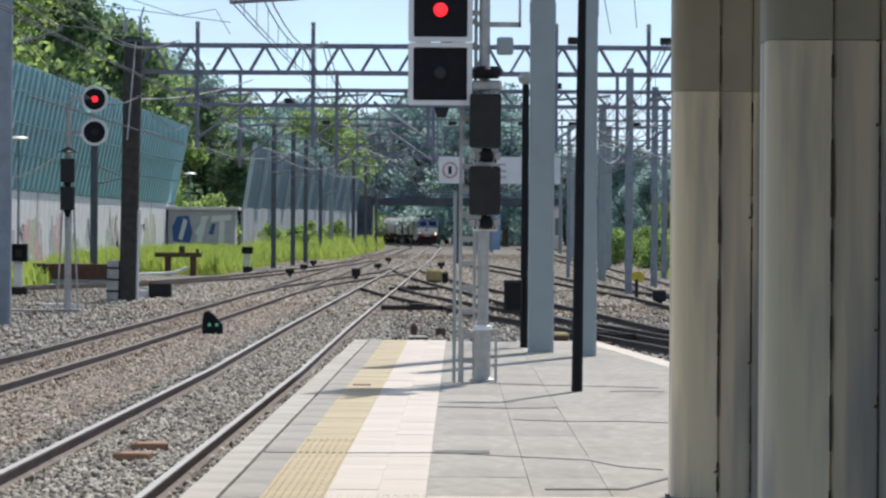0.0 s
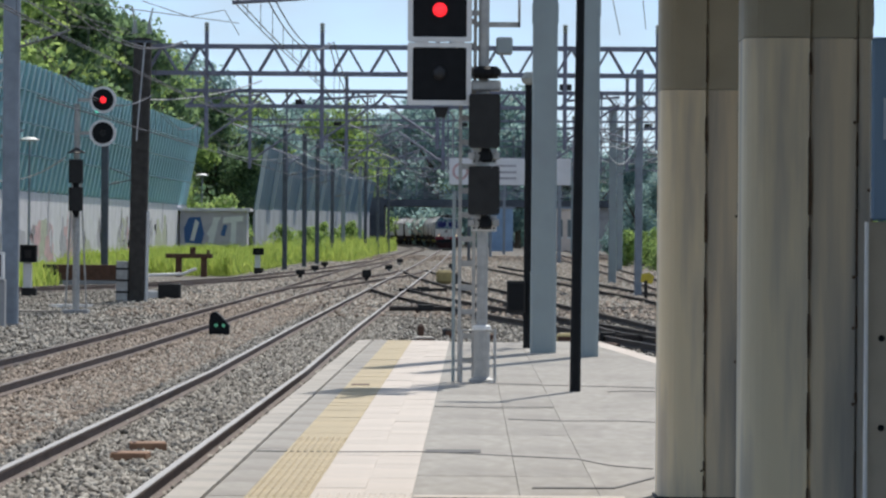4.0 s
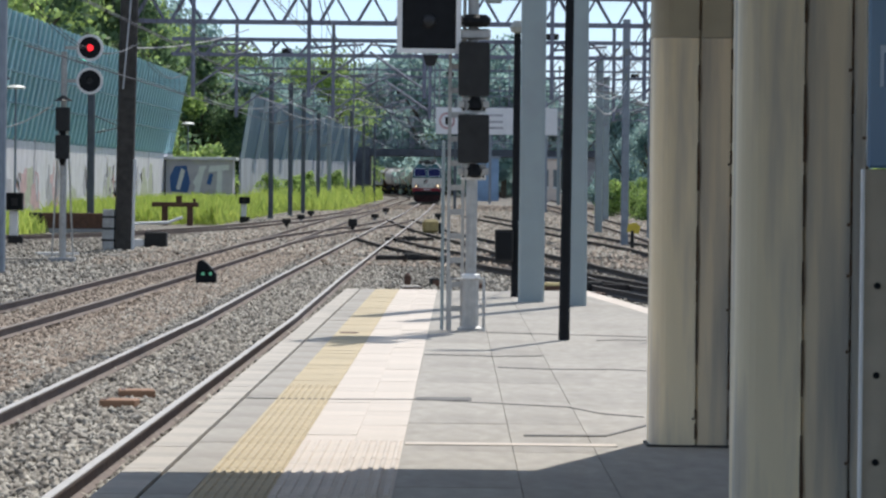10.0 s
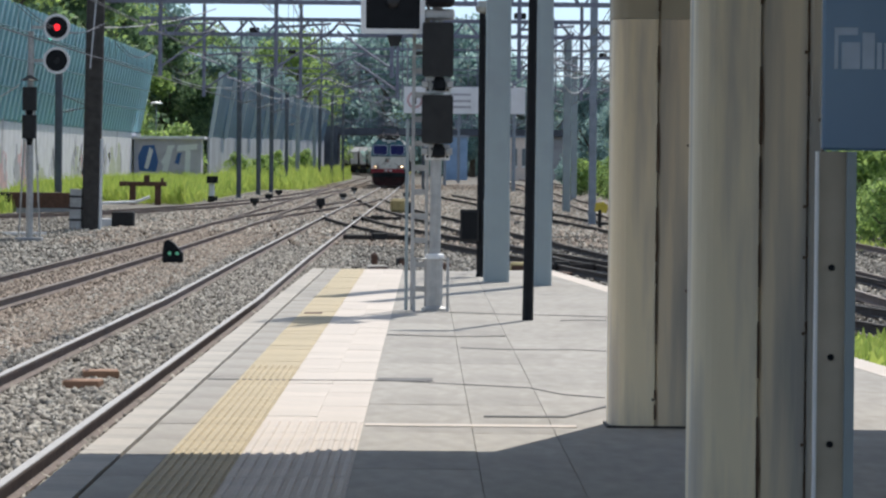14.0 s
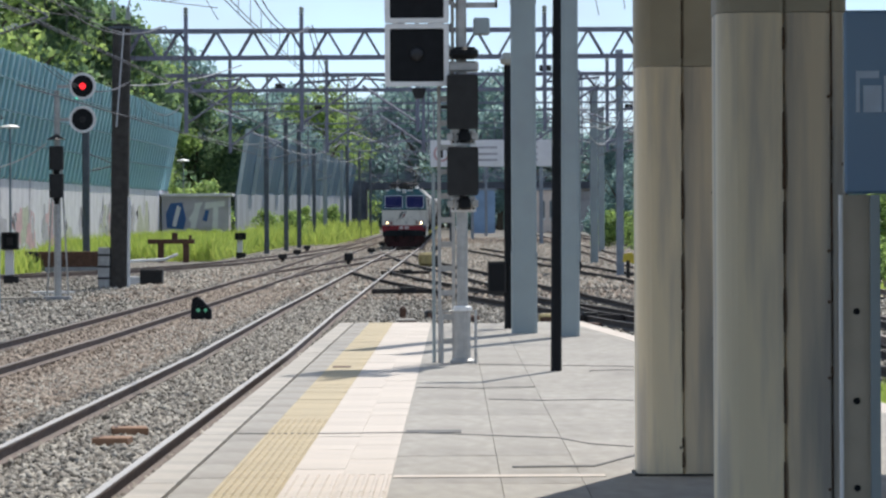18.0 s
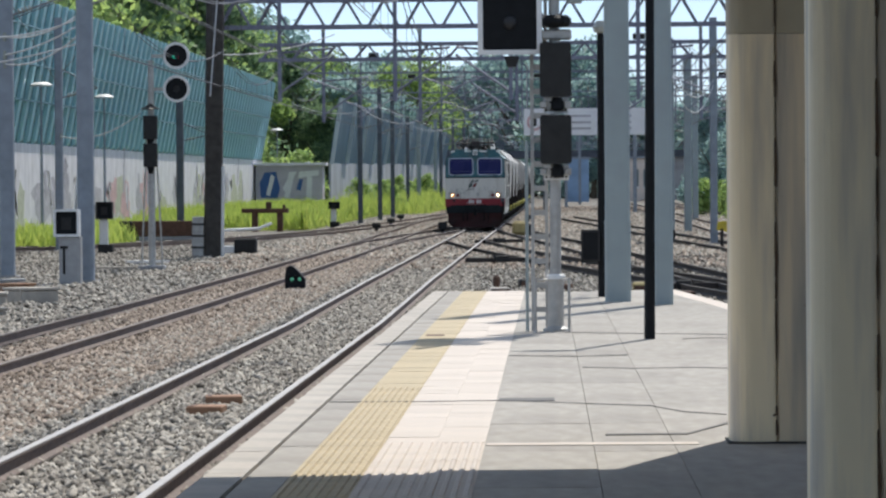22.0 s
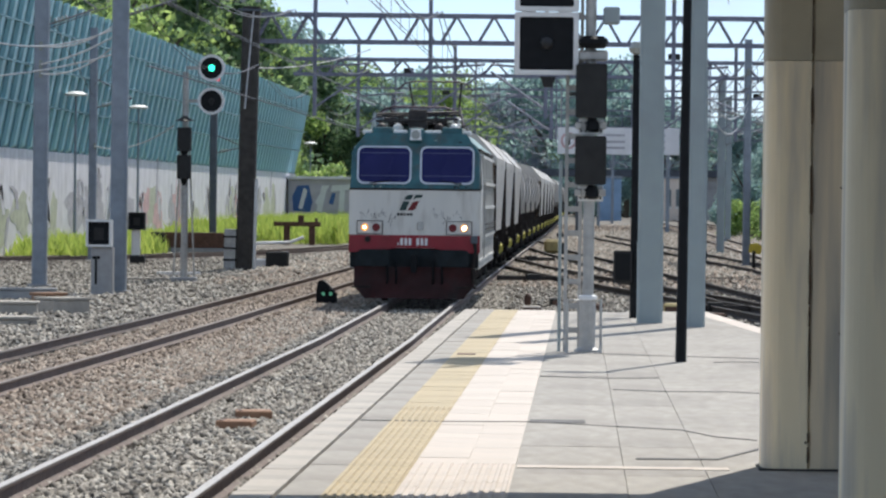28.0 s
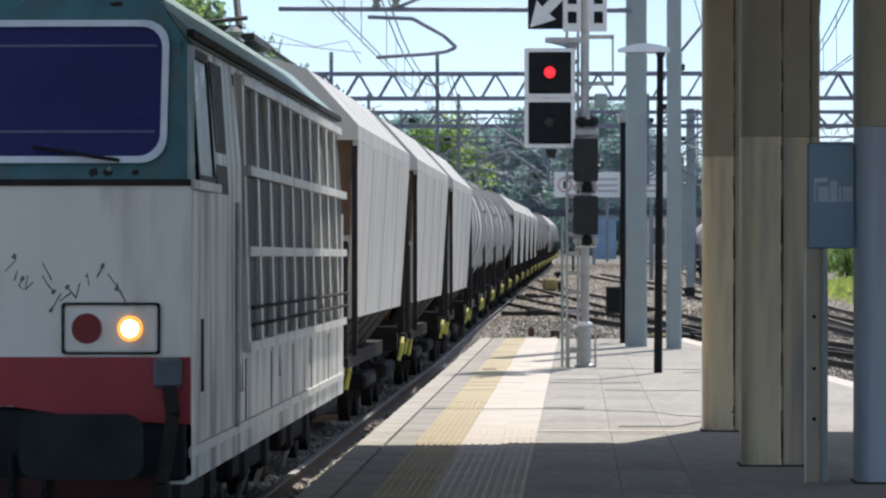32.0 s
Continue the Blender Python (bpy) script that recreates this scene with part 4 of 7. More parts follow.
gantry(143, -11.4, 26, 7.57, 8.50, "long dark lattice gantry over the tracks", (19.5,))
gantry(171, -11.9, 28, 7.40, 8.03, "lattice gantry behind the first one", (5.1, 20.0))
for yy, za, zb, ps in ((205, 7.9, 8.55, (7.0,)), (262, 8.4, 9.2, (9.4,)), (320, 8.6, 9.5, (8.5,)), (385, 9.0, 9.9, (-12.0, 10.5)), (450, 9.4, 10.3, (-12.2, 11.0))):
    gantry(yy, -12.2, 30, za, zb, "distant lattice gantry over the tracks", ps, False)


def post_thing(name, x, y, h, w, mat, label, category, group=""):
    p = thing(name, x, y, rail_z(y) - 0.22, label, category, group)
    part("shaft", prism(bm_new(), rounded(w, w, w * 0.2, 2), "z", 0, h), mat, p)
    if name == "catenary_post":
        part("foundation", prism(bm_new(), rounded(w * 1.5, w * 1.5, 0.05, 1), "z", 0, 0.12), M["concrete"], p)
        s = 1 if x < 0 else -1
        bm = bm_new()
        rod(bm, (s * w / 2, 0, h * 0.66), (s * 1.5, 0, h * 0.70), 0.03, seg=5)
        rod(bm, (s * w / 2, 0, h * 0.78), (s * 1.5, 0, h * 0.70), 0.022, seg=5)
        part("cantilever", bm, M["arm_steel"], p)
        ins = bm_new()
        for k in range(4):
            rod(ins, (s * (0.35 + 0.1 * k), 0, h * (0.668 + 0.0028 * k)), (s * (0.40 + 0.1 * k), 0, h * (0.670 + 0.0028 * k)), 0.08, seg=8)
        part("insulator", ins, M["insulator"], p)
    return p


pole = post_thing("wooden_pole", -11.52, 142.2, 9.15, 0.60, M["dark_wood"], "thick dark weathered pole beside the sidings", "pole")
bm = bm_new()
for x in (-0.28, 0.22):
    rod(bm, (x, -0.1, 9.3), (x, -0.1, 9.75), 0.1, 0.05, 8)
    rod(bm, (x, -0.1, 9.75), (x + (0.12 if x > 0 else -0.12), -0.1, 10.2), 0.03, seg=5)
part("insulator", bm, M["insulator"], pole)
part("crossarm", box(bm_new(), -0.45, 0.6, -0.38, -0.31, 8.98, 9.06), M["post_dark"], pole)
part("earth_wire", rod(bm_new(), (0.1, -0.33, 9.0), (-0.12, -0.33, 5.6), 0.028, seg=6), M["pale_cable"], pole, "pale conduit down the pole")
pole.matrix_basis = pole.matrix_basis @ pose(0, 0, 0, 0, 0.9, 0)
part("cable_duct", rod(bm_new(), (0.33, -0.2, 0.0), (0.33, -0.2, 3.2), 0.06), M["white_paint"], pole)
fc = part("foot_cabinet", box(bm_new(), -0.72, -0.31, -0.25, 0.15, 0.0, 1.45, 0.02), M["galvanised"], pole, "grey cabinet beside the pole's foot")
for z in (0.35, 0.75, 1.15):
    part("cabinet_band", box(bm_new(), -0.74, -0.30, -0.27, -0.24, z, z + 0.07), M["dark_box"], fc)
for x, y, h, w in ((-14.8, 113, 11, 0.40), (-11.9, 106.5, 11, 0.42), (-18.7, 158, 9, 0.3), (-18.3, 205.6, 7.2, 0.36), (-11.6, 256, 9, 0.3), (-11.2, 276, 9, 0.3), (-11.2, 299, 9, 0.3), (-11.5, 340, 8, 0.3), (6.6, 163, 9, 0.3), (8.6, 184, 9, 0.3), (7.2, 240, 9, 0.3), (9.8, 290, 9, 0.3), (7.0, 330, 9, 0.3), (4.8, 250, 9, 0.25), (5.6, 215, 8, 0.2), (10.6, 215, 9, 0.3), (-9.8, 380, 9, 0.3), (-9.6, 420, 9, 0.3), (-9.5, 470, 9, 0.3), (1.8, 400, 9, 0.3), (3.6, 460, 9, 0.3), (-0.2, 300, 8.5, 0.22)):
    dark = x < 0 and y > 200
    post_thing("catenary_post", x, y, h, w, M["post_dark" if dark else "post_steel"], "dark slim steel catenary post" if dark else "grey steel catenary post", "mast", "catenary posts")

spectacles = []


def round_signal():
    y = 123.2
    s = thing("round_head_signal", -11.8, y, rail_z(y) - 0.22, "post signal with two round white-rimmed heads over dark boxes", "railway signal")
    part("pole", rod(bm_new(), (0, 0, 0), (0, 0, 6.3), 0.11, 0.09, 12), M["galvanised"], s)
    part("foot", box(bm_new(), -0.4, 0.4, -0.3, 0.3, 0, 0.16, 0.03), M["concrete"], s)
    for k, z in enumerate((6.42, 5.43)):
        circ = [(math.cos(2 * math.pi * i / 24), math.sin(2 * math.pi * i / 24)) for i in range(24)]
        def loop(r):
            return [(0.78 + r * a, z + r * b) for a, b in circ]
        h = part("signal_head", ring(bm_new(), loop(0.33), loop(0.10), "y", -0.16, -0.10), M["black_paint"], s, "round black signal head")
        part("rim", ring(bm_new(), loop(0.405), loop(0.325), "y", -0.18, -0.08), M["white_paint"], h, "white rim")
        part("case", rod(bm_new(), (0.78, 0.02, z), (0.78, 0.35, z), 0.26, 0.18, 14), M["dark_box"], h)
        part("bracket", box(bm_new(), 0.0, 0.6, 0.05, 0.12, z - 0.05, z + 0.05), M["galvanised"], s)
        if k == 0:
            sp = part("spectacle", rod(bm_new(), (0, -0.03, 0), (0, -0.01, 0), 0.05, seg=10), M["black_paint"], s, at=Matrix.Translation((0.78, -0.05, z - 0.18)))
            for j, m in enumerate(("red_light", "glass", "green_light")):
                a = radians(-60 * j)
                part("lens", disc(0.18 * math.sin(a), -0.02, 0.18 * math.cos(a), 0.11, 0.02), M[m], sp, ("lit red lens", "dark lens", "lit green lens")[j])
            spectacles.append(sp)
        else:
            part("lens", disc(0.78, -0.08, z, 0.1, 0.03), M["glass"], h)
    for z in (4.28, 3.45):
        b = part("equipment_box", prism(bm_new(), rounded(0.42, 0.34, 0.08, 3, 0.0, -0.25), "z", z - 0.35, z + 0.35), M["dark_box"], s)
        part("gland", rod(bm_new(), (0, -0.25, z - 0.35), (0, -0.25, z - 0.55), 0.12, 0.06), M["black_paint"], b)
    part("hood", rod(bm_new(), (0, -0.2, 4.82), (0, -0.2, 4.98), 0.3, 0.05, 12), M["dark_box"], s)
    for x in (-0.35, 0.3):
        part("stay", rod(bm_new(), (x, 0.25, 0), (x * 0.4, 0.1, 4.0), 0.03, seg=5), M["galvanised"], s)
    return s


round_signal()


def shunt_signal(x, y, w, z0, z1, label, plinth=True):
    s = thing("shunting_signal", x, y, rail_z(y) - 0.22, label, "railway signal", "shunting signals")
    h = part("housing", ring(bm_new(), rounded(w, z1 - z0, 0.03, 2, 0, (z0 + z1) / 2), rounded(w - 0.12, z1 - z0 - 0.12, 0.03, 2, 0, (z0 + z1) / 2), "y", -0.25, 0.15), M["white_paint"] if plinth else M["dark_box"], s)
    part("face", box(bm_new(), -w / 2 + 0.05, w / 2 - 0.05, -0.16, 0.14, z0 + 0.05, z1 - 0.05), M["black_paint"], h, "black signal face")
    part("symbol", box(bm_new(), -w * 0.2, w * 0.18, -0.175, -0.161, z0 + (z1 - z0) * 0.25, z0 + (z1 - z0) * 0.7), M["dark_box"], h)
    if plinth:
        p = part("plinth", box(bm_new(), -0.2, 0.36, -0.15, 0.25, 0, z0, 0.02), M["concrete"], s, "grey plinth with a black mark")
        part("mark", box(bm_new(), -0.1, -0.04, -0.162, -0.151, 0.3, 0.95), M["black_paint"], p)
        part("mark", box(bm_new(), -0.17, 0.03, -0.162, -0.151, 0.95, 1.02), M["black_paint"], p)
    else:
        part("plinth", box(bm_new(), -0.2, 0.12, -0.1, 0.1, 0.35, z0, 0.02), M["white_paint"], s)
        part("foot", box(bm_new(), -0.25, 0.3, -0.2, 0.2, 0, 0.35, 0.02), M["dark_box"], s)
    return s


shunt_signal(-12.25, 105.3, 0.66, 1.26, 1.96, "black-faced shunting signal on a grey plinth")
shunt_signal(-16.4, 152.8, 0.62, 1.3, 1.95, "small dark shunting signal on a white post", False)
shunt_signal(-12.3, 238.1, 0.65, 1.1, 1.5, "distant dark shunting signal on a white post", False)
shunt_signal(-18.5, 118.0, 0.5, 1.0, 1.5, "dark trackside marker by the wall", False)


def dwarf_signal():
    y = 98.6
    s = thing("dwarf_signal", -6.0, y, rail_z(y) - 0.2, "low black dwarf signal with small pale green lamps", "railway signal")
    bm = bm_new()
    prism(bm, [(-0.24, 0.0), (0.24, 0.0), (0.24, 0.27), (0.02, 0.52), (-0.10, 0.60), (-0.20, 0.56), (-0.24, 0.34)], "y", -0.2, 0.25)
    b = part("body", bm, M["black_paint"], s)
    for x in (-0.07, 0.11):
        part("lens", disc(x, -0.23, 0.27, 0.045, 0.04, 10), M["pale_green_light"], b, "pale green lens")
    part("hood", box(bm_new(), -0.16, 0.18, -0.28, -0.2, 0.35, 0.375), M["black_paint"], b)
    part("base", box(bm_new(), -0.3, 0.3, -0.25, 0.3, -0.02, 0.05), M["dark_box"], s)
    return s


dwarf_signal()


def frame_table():
    y = 221.3
    s = thing("rusty_frame", -15.15, y, rail_z(y) - 0.22, "rusty brown steel trestle standing in tall grass", "trestle")
    part("beam", box(bm_new(), -1.25, 1.25, -0.25, 0.25, 1.0, 1.25, 0.02), M["rust"], s)
    for x in (-0.55, 0.8):
        part("leg", box(bm_new(), x - 0.16, x + 0.16, -0.2, 0.2, 0, 1.0), M["rust"], s)
    part("bracket", box(bm_new(), 0.05, 0.35, -0.1, 0.1, 1.25, 1.6), M["rust"], s)
    part("bracket", box(bm_new(), 0.95, 1.1, -0.1, 0.1, 1.25, 1.45), M["rust"], s)
    return s


frame_table()


def low_boxes():
    y = 184.0
    s = thing("cable_cabinet", -16.9, y, rail_z(y) - 0.22, "long low dark brown steel cable cabinet", "cabinet")
    part("body", box(bm_new(), -1.6, 1.7, -0.4, 0.4, 0.25, 0.95, 0.03), M["rust"], s)
    part("end_cap", box(bm_new(), -2.2, -1.65, -0.3, 0.3, 0.2, 0.95, 0.03), M["dark_box"], s)
    part("base", box(bm_new(), -2.0, 1.8, -0.5, 0.5, 0.0, 0.25, 0.02), M["concrete"], s)
    y = 148.5
    s = thing("point_machine", -10.9, y, rail_z(y) - 0.22, "point machine with a bent white conduit", "machine")
    part("body", box(bm_new(), -0.35, 0.45, -0.4, 0.4, 0.05, 0.62, 0.05), M["dark_box"], s)
    bm = bm_new()
    pts = [(-0.95, 0, 0.0), (-0.95, 0, 0.75), (-0.75, 0, 0.9), (0.5, 0, 0.95), (1.0, 0, 1.15)]
    for a, b in zip(pts, pts[1:]):
        rod(bm, a, b, 0.06, seg=7)
    part("conduit", bm, M["white_paint"], s, "bent white conduit")
    part("cover", box(bm_new(), -0.9, 0.2, -0.3, 0.3, 0.0, 0.35, 0.03), M["white_paint"], s)


low_boxes()


def trough(x, y, l, w, h, rz, mat, label):
    s = thing("cable_trough", x, y, rail_z(y) - 0.22, label, "cable trough", "concrete cable troughs", rz=rz)
    part("body", box(bm_new(), -l / 2, l / 2, -w / 2, w / 2, 0, h, 0.02), M[mat], s)
    part("lid", box(bm_new(), -l / 2 - 0.03, l / 2 + 0.03, -w / 2 - 0.03, w / 2 + 0.03, h + 0.002, h + 0.06, 0.01), M[mat], s)
    return s


for x, y, l, w, h, rz, m in ((-12.9, 122.5, 1.2, 0.5, 0.08, 8, "kerb"), (-11.2, 80.5, 1.1, 0.8, 0.14, 24, "kerb"), (-12.2, 88.0, 1.3, 1.0, 0.24, 6, "kerb"), (-11.2, 89.5, 0.9, 0.9, 0.30, 32, "kerb"), (-12.6, 84.5, 1.0, 0.7, 0.12, 18, "kerb"), (-11.7, 91.0, 0.6, 0.5, 0.36, 50, "plank"), (-13.4, 100, 1.4, 0.5, 0.25, 10, "concrete"), (-10.6, 131, 1.3, 0.4, 0.06, 30, "kerb"), (-12.8, 132, 1.3, 0.4, 0.08, 15, "white_paint")):
    trough(x, y, l, w, h, rz, m, "pale concrete cable trough in the ballast")


def plank(x, y, l, rz, mat):
    s = thing("plank", x, y, rail_z(y) - 0.17, "weathered board lying on the ballast", "board", "boards on the ballast", rz=rz)
    part("board", box(bm_new(), -l / 2, l / 2, -0.22, 0.22, 0.0, 0.085, 0.012), M[mat], s)
    part("nail_plate", box(bm_new(), -l / 2 + 0.03, -l / 2 + 0.07, -0.2, 0.2, 0.085, 0.089), M["rust"], s)


plank(-3.53, 45.4, 0.40, 6, "plank")
plank(-3.54, 43.2, 0.38, -3, "plank")
pm = thing("point_machine", -1.18, 192.6, rail_z(192.6) - 0.22, "ochre point machine cover beside the turnout", "point machine")
part("cover", box(bm_new(), -0.45, 0.3, -0.5, 0.5, 0.1, 0.75, 0.12), M["ochre"], pm)
part("base", box(bm_new(), -0.55, 0.6, -0.6, 0.6, 0.0, 0.1), M["dark_box"], pm)
part("motor", box(bm_new(), 0.3, 0.58, -0.3, 0.3, 0.1, 0.6, 0.05), M["dark_box"], pm)

# small clutter along the tracks
for i, (x, y) in enumerate(((-5.2, 205), (-5.0, 250), (-1.2, 195), (4.9, 165), (-8.9, 215), (-9.1, 240), (6.6, 138), (-5.2, 300), (-1.2, 260), (9.9, 170), (-9.6, 270))):
    s = thing("balise_box", x, y, rail_z(y) - 0.22, "small dark trackside junction box", "junction box", "trackside junction boxes")
    part("lid", box(bm_new(), -0.22, 0.22, -0.2, 0.2, 0.24, 0.5 if i % 3 else 0.62, 0.04), M["dark_box"], s)
    part("stand", box(bm_new(), -0.1, 0.1, -0.1, 0.1, 0.0, 0.24), M["concrete" if i % 2 else "dark_box"], s)
yb = thing("yellow_marker", 6.66, 156.3, rail_z(156.3) - 0.22, "yellow trackside marker on a dark stand", "marker")
part("plate", prism(bm_new(), [(-0.24, 0.7), (0.2, 0.62), (0.28, 0.9), (0.1, 1.05), (-0.2, 1.0)], "y", -0.05, 0.05), M["yellow_paint"], yb)
part("stand", box(bm_new(), -0.1, 0.02, -0.06, 0.06, 0, 0.75), M["dark_box"], yb)


# ---- overhead wires ----
def catenary(x, spans, label, zc=5.72, zm=7.0):
    """Contact wire and sagging messenger wire with droppers along a track."""
    cw, mw, dr = [], [], []
    for y0, y1 in zip(spans, spans[1:]):
        n = 10
        for i in range(n + 1):
            u = i / n
            y = y0 + (y1 - y0) * u
            zz = rail_z(y)
            sag = 4 * u * (1 - u)
            cw.append((x, y, zz + zc)), mw.append((x, y, zz + zm - 0.85 * sag))
            if 0 < i < n:
                dr.append([(x, y, zz + zc), (x, y, zz + zm - 0.85 * sag)])
    t = thing("overhead_line", x, spans[0], rail_z(spans[0]) + zc, label, "overhead line", "overhead lines")
    inv = Matrix.Translation(t.location).inverted()
    for nm, lines, r in (("contact_wire", [cw, [(p[0] + 0.09, p[1], p[2]) for p in cw]], 0.012), ("messenger_wire", [mw, [(p[0] + 0.12, p[1], p[2] + 0.02) for p in mw]], 0.014), ("dropper", dr, 0.006)):
        me = wire_mesh(nm, lines, r)
        me.transform(inv)
        me.materials.append(M["wire"])
        w = new(nm, me)
        w.parent = t
        if nm == "dropper":
            tagged(w, "thin droppers between the wires", kind="stuff")
    return t


SPANS = (-40, 10, 61, 102, 143, 171, 205, 262, 320, 385, 450)
catenary(-3.55, SPANS, "twin contact and messenger wires with droppers over the main track")
catenary(-7.2, SPANS, "overhead wires above the second track")
catenary(8.6, SPANS[3:], "overhead wires above the siding")
catenary(4.9, (61, 102, 143, 171, 205), "overhead wires above the diverging track")
catenary(-11.2, (106, 143, 171, 205, 262, 320), "overhead wires above the curving siding")
feeder = [[(-22, 60, 9.3), (-11.9, 142, 9.0), (-11.7, 200, 9.0)], [(-30, 100, 10.0), (-8, 141, 9.2)], [(-11.7, 142, 8.85), (-22, 120, 9.2)],
          [(-11.4, 142, 10.0), (-9.8, 142.5, 9.5), (-8.6, 142.8, 9.75), (-8.1, 143, 8.9)], [(1.2, 61, 11.2), (-30, 150, 12.3)],
          [(1.5, 61.2, 9.0), (3.0, 100, 9.5), (5.1, 143, 9.0)], [(1.9, 59.5, 9.4), (3.9, 100, 9.6), (6.0, 143, 9.2)],
          [(-30, 70, 8.15), (1.1, 61.2, 8.05)], [(-14.8, 113, 7.3), (-18.7, 158, 6.0)], [(-14.6, 113, 6.6), (-11.9, 106.5, 7.0)], [(-18.7, 158, 6.4), (-11.9, 106.5, 5.6)]]
fe = thing("feeder_wires", 0, 61, 8.0, "thin feeder wires strung between the masts", "overhead line", "overhead lines")
fm = wire_mesh("wire", feeder, 0.014)
fm.transform(Matrix.Translation((0, -61, -8.0)))
fm.materials.append(M["wire"])
fw = new("wire", fm)
fw.parent = fe


# slack pale jumper cables between posts
def jumpers(label, spans, r=0.022):
    t = thing("jumper_cables", spans[0][0][0], spans[0][0][1], spans[0][0][2], label, "cable", "jumper cables")
    o = Vector(spans[0][0])
    for a, b, sag in spans:
        a, b = Vector(a), Vector(b)
        line = [a.lerp(b, k / 12) - Vector((0, 0, sag * 4 * (k / 12) * (1 - k / 12))) - o for k in range(13)]
        me = wire_mesh("cable", [line], r)
        me.materials.append(M["pale_cable"])
        c = new("cable", me)
        c.parent = t
        part("clamp", rod(bm_new(), line[0] - Vector((0, 0, 0.12)), line[0] + Vector((0, 0, 0.12)), 0.05, seg=6), M["insulator"], t)
    return t


jumpers("pale slack cables between two steel posts", [((-14.8, 112.8, 6.1), (-11.9, 106.3, 6.5), 0.25), ((-14.8, 112.8, 5.6), (-11.9, 106.3, 6.2), 0.12), ((-14.8, 112.8, 5.35), (-11.9, 106.3, 6.0), 0.3), ((-16.5, 112.8, 6.3), (-11.9, 106.3, 6.35), 0.35), ((-17.0, 113, 5.2), (-12.1, 110, 5.9), 0.15)])
jumpers("pale slack cables hanging near the round signal", [((-18.6, 157.8, 4.1), (-12.6, 128, 4.3), 0.35), ((-15.4, 186.8, 5.1), (-11.6, 142.3, 5.6), 0.5), ((-11.2, 142, 6.6), (-7.4, 145, 7.4), 0.2)])
jumpers("looping pale cables over the rusty sidings", [((4.9, 160, 6.6), (6.6, 162.8, 6.2), 0.9), ((4.9, 160, 6.2), (6.6, 162.8, 6.0), 1.2), ((6.6, 162.8, 6.4), (8.6, 183.8, 6.8), 0.9), ((6.6, 162.8, 7.4), (8.6, 183.8, 7.2), 0.5), ((5.6, 214.8, 7.4), (8.6, 183.8, 7.8), 1.0), ((4.8, 249.8, 7.8), (7.2, 239.8, 7.6), 1.1), ((5.6, 214.8, 6.8), (10.6, 214.8, 7.0), 0.9)])
jumpers("pale cables sagging over the main lines", [((-11.6, 255.8, 7.4), (-7.0, 262, 7.2), 0.9), ((-7.0, 262, 7.2), (-3.6, 262, 7.6), 0.7), ((-11.2, 298.8, 7.9), (-6.8, 320, 7.5), 0.9), ((-3.6, 320, 8.0), (0.0, 320, 7.8), 0.8), ((-12.6, 205, 6.4), (-7.2, 205, 6.8), 0.7), ((-7.0, 205, 6.9), (-3.6, 205, 7.1), 0.6)], 0.018)


# bracket arm over the main track, fixed to the grey mast on the platform
arm = thing("bracket_arm", 1.0, 61.1, 6.0, "dark tubular bracket arm with a looped steady arm", "bracket arm")
part("tube", rod(bm_new(), (0.0, 0, 0.0), (-6.3, 0, 0.04), 0.045, seg=8), M["gantry"], arm)
bm = bm_new()
pts = [(-4.7, -0.1, -0.12), (-3.9, -0.1, -0.15), (-3.35, -0.1, -0.45), (-3.12, -0.1, -0.66), (-3.3, -0.1, -0.74), (-3.6, -0.1, -0.78), (-4.55, -0.1, -0.84)]
for a, b in zip(pts, pts[1:]):
    rod(bm, a, b, 0.035, seg=7)
part("steady_arm", bm, M["gantry"], arm, "looped steady arm")
part("stay", rod(bm_new(), (-4.2, 0, 0.05), (0.0, 0, 1.75), 0.03, seg=6), M["gantry"], arm)
for x in (-4.55, -4.2):
    ins = bm_new()
    lathe(ins, [(0.04, 0.05), (0.09, 0.1), (0.05, 0.14), (0.09, 0.2), (0.05, 0.24), (0.09, 0.3), (0.04, 0.55)], (x, 0, 0), 8)
    part("insulator", ins, M["insulator"], arm)
arm2 = thing("bracket_arm", 1.85, 59.4, 6.3, "short dark bracket arm on the slimmer mast", "bracket arm")
part("tube", rod(bm_new(), (0.0, 0.1, 0.0), (3.4, 0.1, 0.02), 0.04, seg=8), M["gantry"], arm2)
part("stay", rod(bm_new(), (0.0, 0.1, -1.1), (0.9, 0.1, 0.0), 0.025, seg=6), M["gantry"], arm2)
part("insulator", rod(bm_new(), (0.15, 0.1, 0.0), (0.5, 0.1, 0.0), 0.08, seg=8), M["insulator"], arm2)


